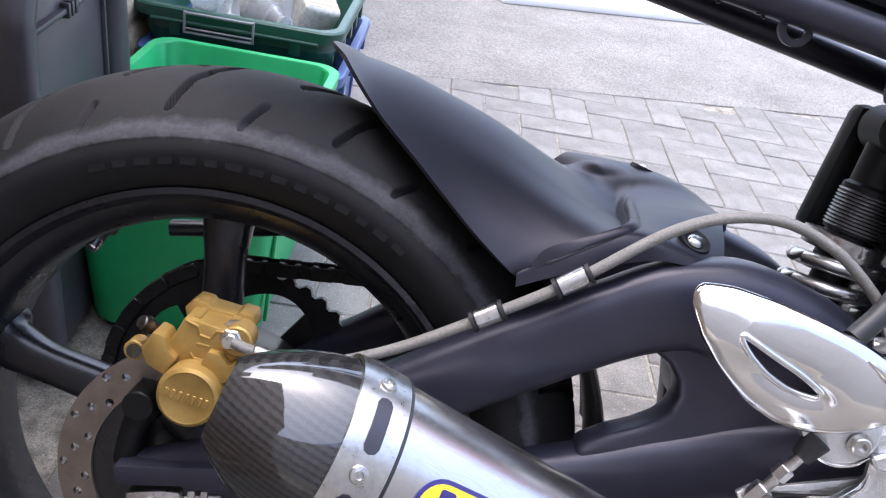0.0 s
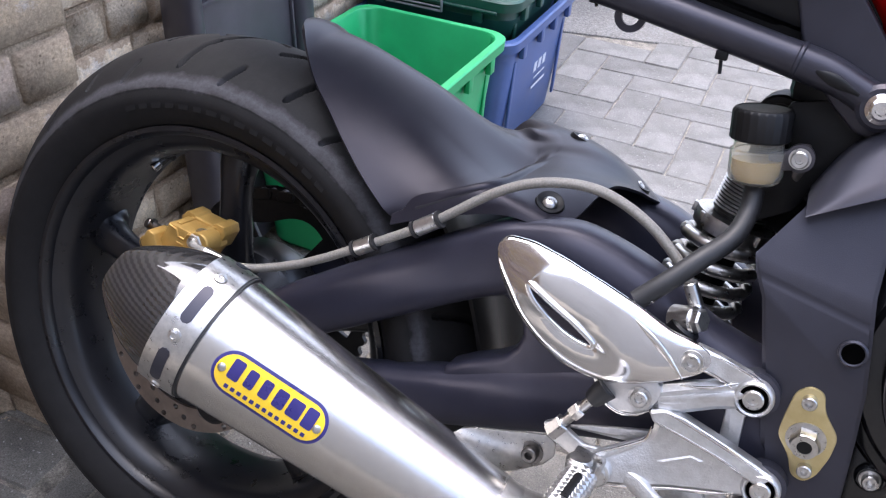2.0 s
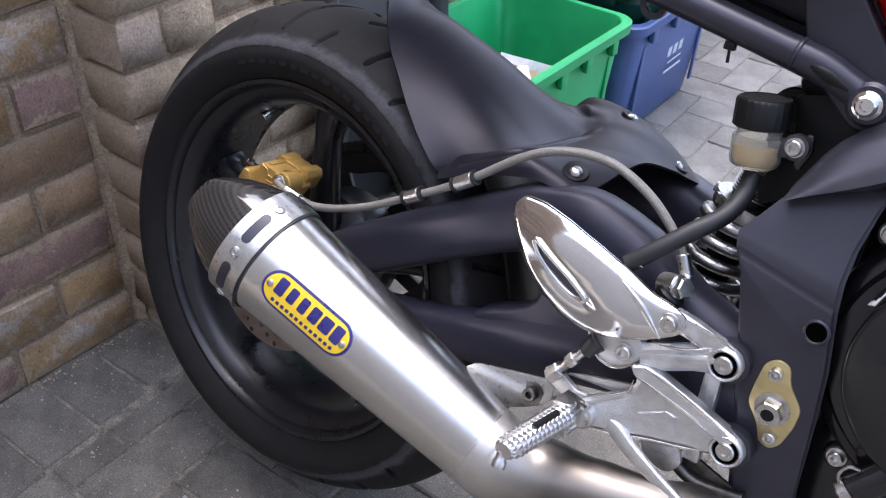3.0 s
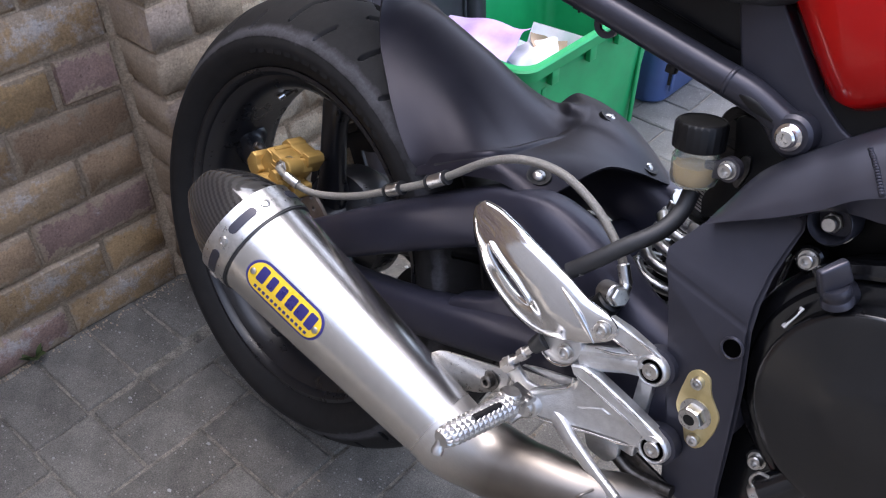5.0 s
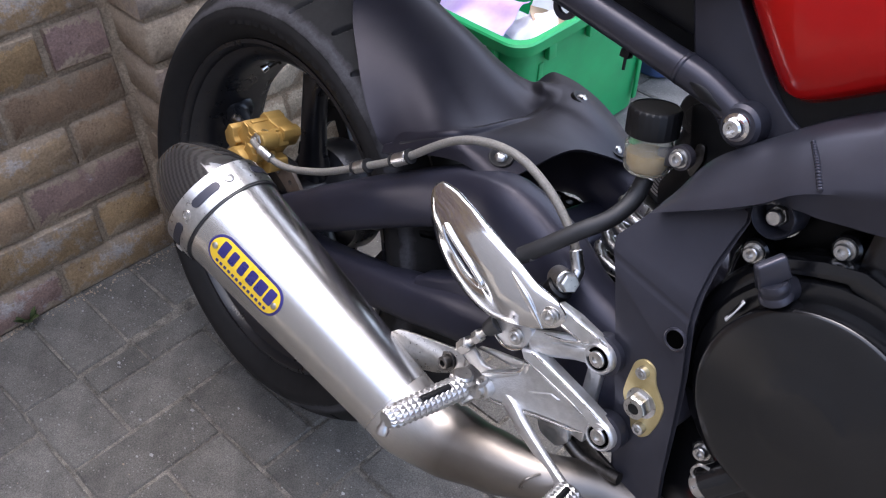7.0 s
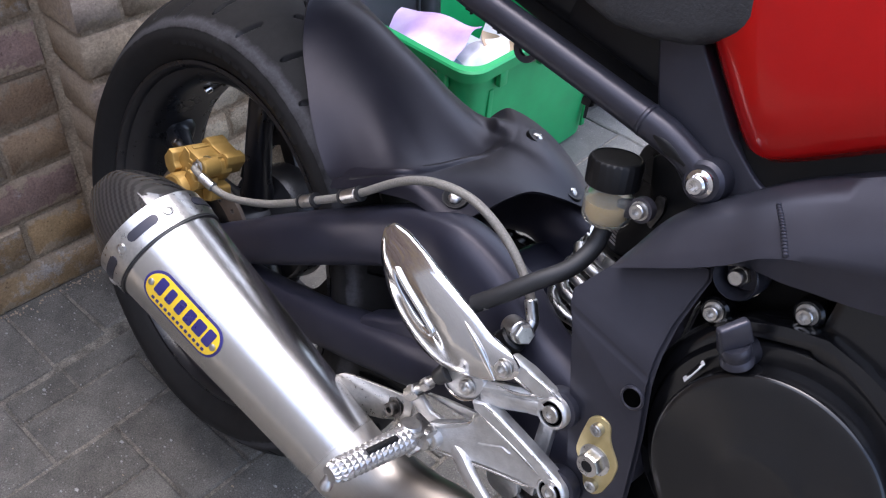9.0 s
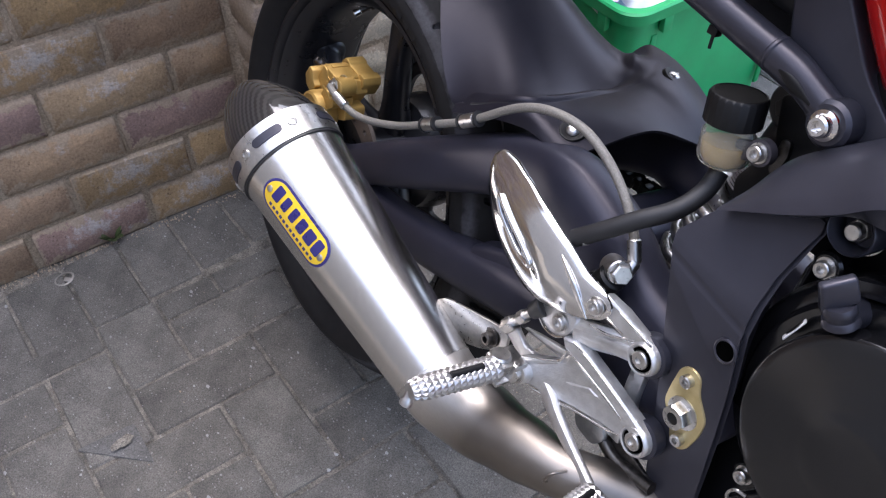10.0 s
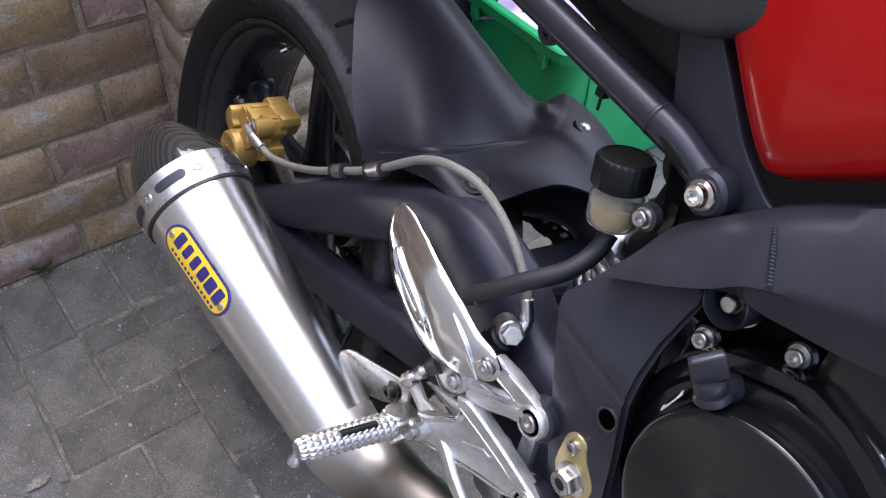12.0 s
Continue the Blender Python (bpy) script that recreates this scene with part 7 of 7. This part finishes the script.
def lay(parent, m, length, depth=0.1025, mat=brick_mat):
    n = int(chance.random() * 6)
    key = (round(length, 3), depth, n, mat.name)
    if key not in shapes:
        shapes[key] = worn_brick(length, depth, (int(length * 1000) * 7 + n * 131) % 9999, mat)
    ob = new("brick", shapes[key])
    ob.parent = parent
    ob.matrix_world = m @ pose(chance.random() * 0.004 - 0.001, 0, chance.random() * 0.0015, 0, 0, (chance.random() - 0.5) * 0.8)


for row in range(30):
    z = FIRST + COURSE * row + 0.005
    # West wall: half a brick's lap from course to course, ending at the pier.
    y = -0.006
    first = (0.0965 if row % 2 else 0.192) + (0, 0.004, 0.006, 0.0, -0.012, -0.006)[row % 6]
    while y > WALL_END - PIER_Y + 0.1:
        length = first if y > -0.01 else 0.1915
        lay(wall_west, WALL_M @ pose(0, y - length, z), length)
        y -= length + 0.0095
    # The projecting pier, one brick wide.
    z = 0.412 + 0.0735 * (row - 5)
    if z < WALL_TOP - 0.06:
        y = 0.0
        for length in ((0.154,) if row % 2 else (0.066, 0.0815)):
            lay(wall_north, NORTH_M @ pose(0, y, z) @ Matrix.Diagonal((1, 1, 0.905, 1)), length, 0.1065, pier_brick)
            y += length + 0.0065
    # The wall set back behind it, of short bricks, its brighter light put into the colour.
    z = 0.455 + 0.0665 * (row - 6)
    if z < WALL_TOP - 0.06:
        y = 0.16 + 0.045 * (row % 2)
        while y < 3.7:
            length = (0.083, 0.083, 0.175)[int(chance.random() * 3)] if y < 0.8 else 0.175
            lay(wall_north, BACK_M @ pose(0, y, z) @ Matrix.Diagonal((1, 1, 0.82, 1)), length, 0.1025, lit_brick)
            y += length + 0.0085


# ---- block paving ----
def block(length, width, seed, mat):
    rnd = random.Random(seed)
    bm = bmesh.new()
    bmesh.ops.create_cube(bm, size=1)
    moved(bm, pose(0, 0, -0.02) @ Matrix.Diagonal((length, width, 0.04, 1)))
    bmesh.ops.bevel(bm, geom=[e for e in bm.edges if all(v.co.z > -0.01 for v in e.verts)] + [e for e in bm.edges if abs(e.verts[0].co.z - e.verts[1].co.z) > 0.02], offset=0.0026, segments=1, affect="EDGES")
    for v in bm.verts:
        v.co += Vector((rnd.uniform(-0.0012, 0.0012), rnd.uniform(-0.0012, 0.0012), rnd.uniform(-0.0008, 0.0008)))
    return mesh_of("paver", bm, mat, 25)


CELL, GAP = 0.0969, 0.0058
paving = tagged(new("block_paving"), "grey block paving laid in herringbone with sandy joints", "paving", kind="structure")
rnd = random.Random(3)
cuts, spare, near_blocks = {}, [], []
PATTERN = pose(-0.2733, 0.4006, 0, 0, 0, -5.2)


def block_mesh(length, width, mat=None):
    mat = mat or paver_mat
    key = (round(length, 3), round(width, 3), int(rnd.random() * 8), mat.name)
    if key not in cuts:
        cuts[key] = block(length - GAP, width - GAP, 50 + key[2], mat)
    return cuts[key]


def block_pose(x, y, turn):
    return pose(x, y, rnd.uniform(-0.0014, 0.0014), rnd.uniform(-0.6, 0.6), rnd.uniform(-0.6, 0.6), turn + rnd.uniform(-0.8, 0.8))


def set_block(mesh, m):
    ob = new("paver", mesh)
    ob.parent = paving
    ob.matrix_world = m


# A row of blocks square to the wall, then herringbone cut against it.
for k in range(-6, 5):
    set_block(block_mesh(0.168, 0.0957), block_pose(-0.414, 0.363 + k * 0.0957, -4.5))
EDGE = -0.0565
for i in range(-2, 46):
    for j in range(-32, 29):
        kind = (i + j + 2) % 4
        if kind not in (0, 2):
            continue
        x0, y0 = i * CELL, j * CELL
        x1, y1 = (x0 + 2 * CELL, y0 + CELL) if kind == 0 else (x0 + CELL, y0 + 2 * CELL)
        x0 = max(x0, EDGE)
        if x1 - x0 < 0.025:
            continue
        c = PATTERN @ Vector(((x0 + x1) / 2, (y0 + y1) / 2, 0))
        if c.y > 2.56 + 0.116 * c.x or c.x > 4.0 or c.y < -2.6:
            continue
        w, d = x1 - x0, y1 - y0
        m = block_pose(c.x, c.y, -5.2)
        far = (c.y < 0.02 and c.x > 0.6) or (c.y < 0.35 and c.x > 1.0) or c.y < -0.25 or (c.x < 0.0 and c.y > 1.05) or (c.x > 1.4 and c.y < 1.4) or c.x > 1.9
        # Blocks beyond this wavy line take the paler mix.
        pale_part = c.y > 1.2 + 0.25 * math.sin(3 * c.x)
        if far:
            spare.append((w + 0.003, d + 0.003, m, pale_part))
        else:
            set_block(block_mesh(w + 0.0032 * pale_part, d + 0.0032 * pale_part, paver_pale if pale_part else paver_mat), m)
            if c.x < 0.9 and c.y < 1.1:
                near_blocks.append((w, d, m))


def rest_of_paving():
    """The blocks further off, as one mesh."""
    verts, faces, kinds = [], [], []
    for w, d, m, pale_part in spare:
        me = block_mesh(w, d)
        o = len(verts)
        verts += [tuple(m @ v.co) for v in me.vertices]
        faces += [tuple(o + k for k in f.vertices) for f in me.polygons]
        kinds += [int(pale_part)] * len(me.polygons)
    me = bpy.data.meshes.new("outer_pavers")
    me.from_pydata(verts, [], faces)
    me.materials.append(paver_mat)
    me.materials.append(paver_pale)
    me.polygons.foreach_set("material_index", kinds)
    return me


rest = new("outer_pavers", rest_of_paving())
rest.parent = paving
rest["kind"] = "stuff"


def crumbs():
    """Sand and dirt crumbs lodged in the joints near the motorcycle: small lopsided octahedra."""
    rnd = random.Random(21)
    verts, faces = [], []
    for w, d, m in near_blocks:
        for k in range(60):
            side = rnd.choice((0, 1, 2, 3))
            t = rnd.uniform(-0.5, 0.5)
            e = (0.5 * (1 if side % 2 else -1)) * (w if side < 2 else d) + rnd.gauss(0, 0.0012)
            p = m @ (Vector((e, t * d, 0)) if side < 2 else Vector((t * w, e, 0)))
            s = rnd.uniform(0.0006, 0.0021)
            o = len(verts)
            z = -0.0025 + s * 0.5
            for dx, dy, dz in ((1, 0, 0), (0, 1, 0), (-1, 0, 0), (0, -1, 0), (0, 0, 1), (0, 0, -1)):
                verts.append((p.x + dx * s * rnd.uniform(0.6, 1.4), p.y + dy * s * rnd.uniform(0.6, 1.4), z + dz * s * 0.7))
            for a, b in ((0, 1), (1, 2), (2, 3), (3, 0)):
                faces += [(o + a, o + b, o + 4), (o + b, o + a, o + 5)]
    me = bpy.data.meshes.new("crumbs")
    me.from_pydata(verts, [], faces)
    me.materials.append(joint_sand)
    return me


tagged(new("joint_crumbs", crumbs()), "sand and dirt crumbs in the paving joints", "grit", kind="stuff")


def stone_chips():
    """Pale chips and grit strewn over the blocks."""
    rnd = random.Random(34)
    verts, faces = [], []
    for k in range(2400):
        x, y = rnd.uniform(-0.48, 0.75), rnd.uniform(-0.1, 1.0)
        s = min(0.0034, 0.0007 * rnd.random() ** -0.42)
        a = rnd.uniform(0, 6.28)
        o = len(verts)
        for i in range(5):
            b = a + i * 1.2566
            e = s * rnd.uniform(0.6, 1.3)
            verts.append((x + e * math.cos(b) * 1.25, y + e * math.sin(b) * 0.85, -0.0002))
        verts.append((x, y, 0.0012 + s * rnd.uniform(0.3, 0.7)))
        faces += [(o + i, o + (i + 1) % 5, o + 5) for i in range(5)]
    me = bpy.data.meshes.new("chips")
    me.from_pydata(verts, [], faces)
    me.materials.append(pale_grit)
    return me


tagged(new("stone_chips", stone_chips()), "pale stone chips and grit strewn over the paving", "grit", kind="stuff")
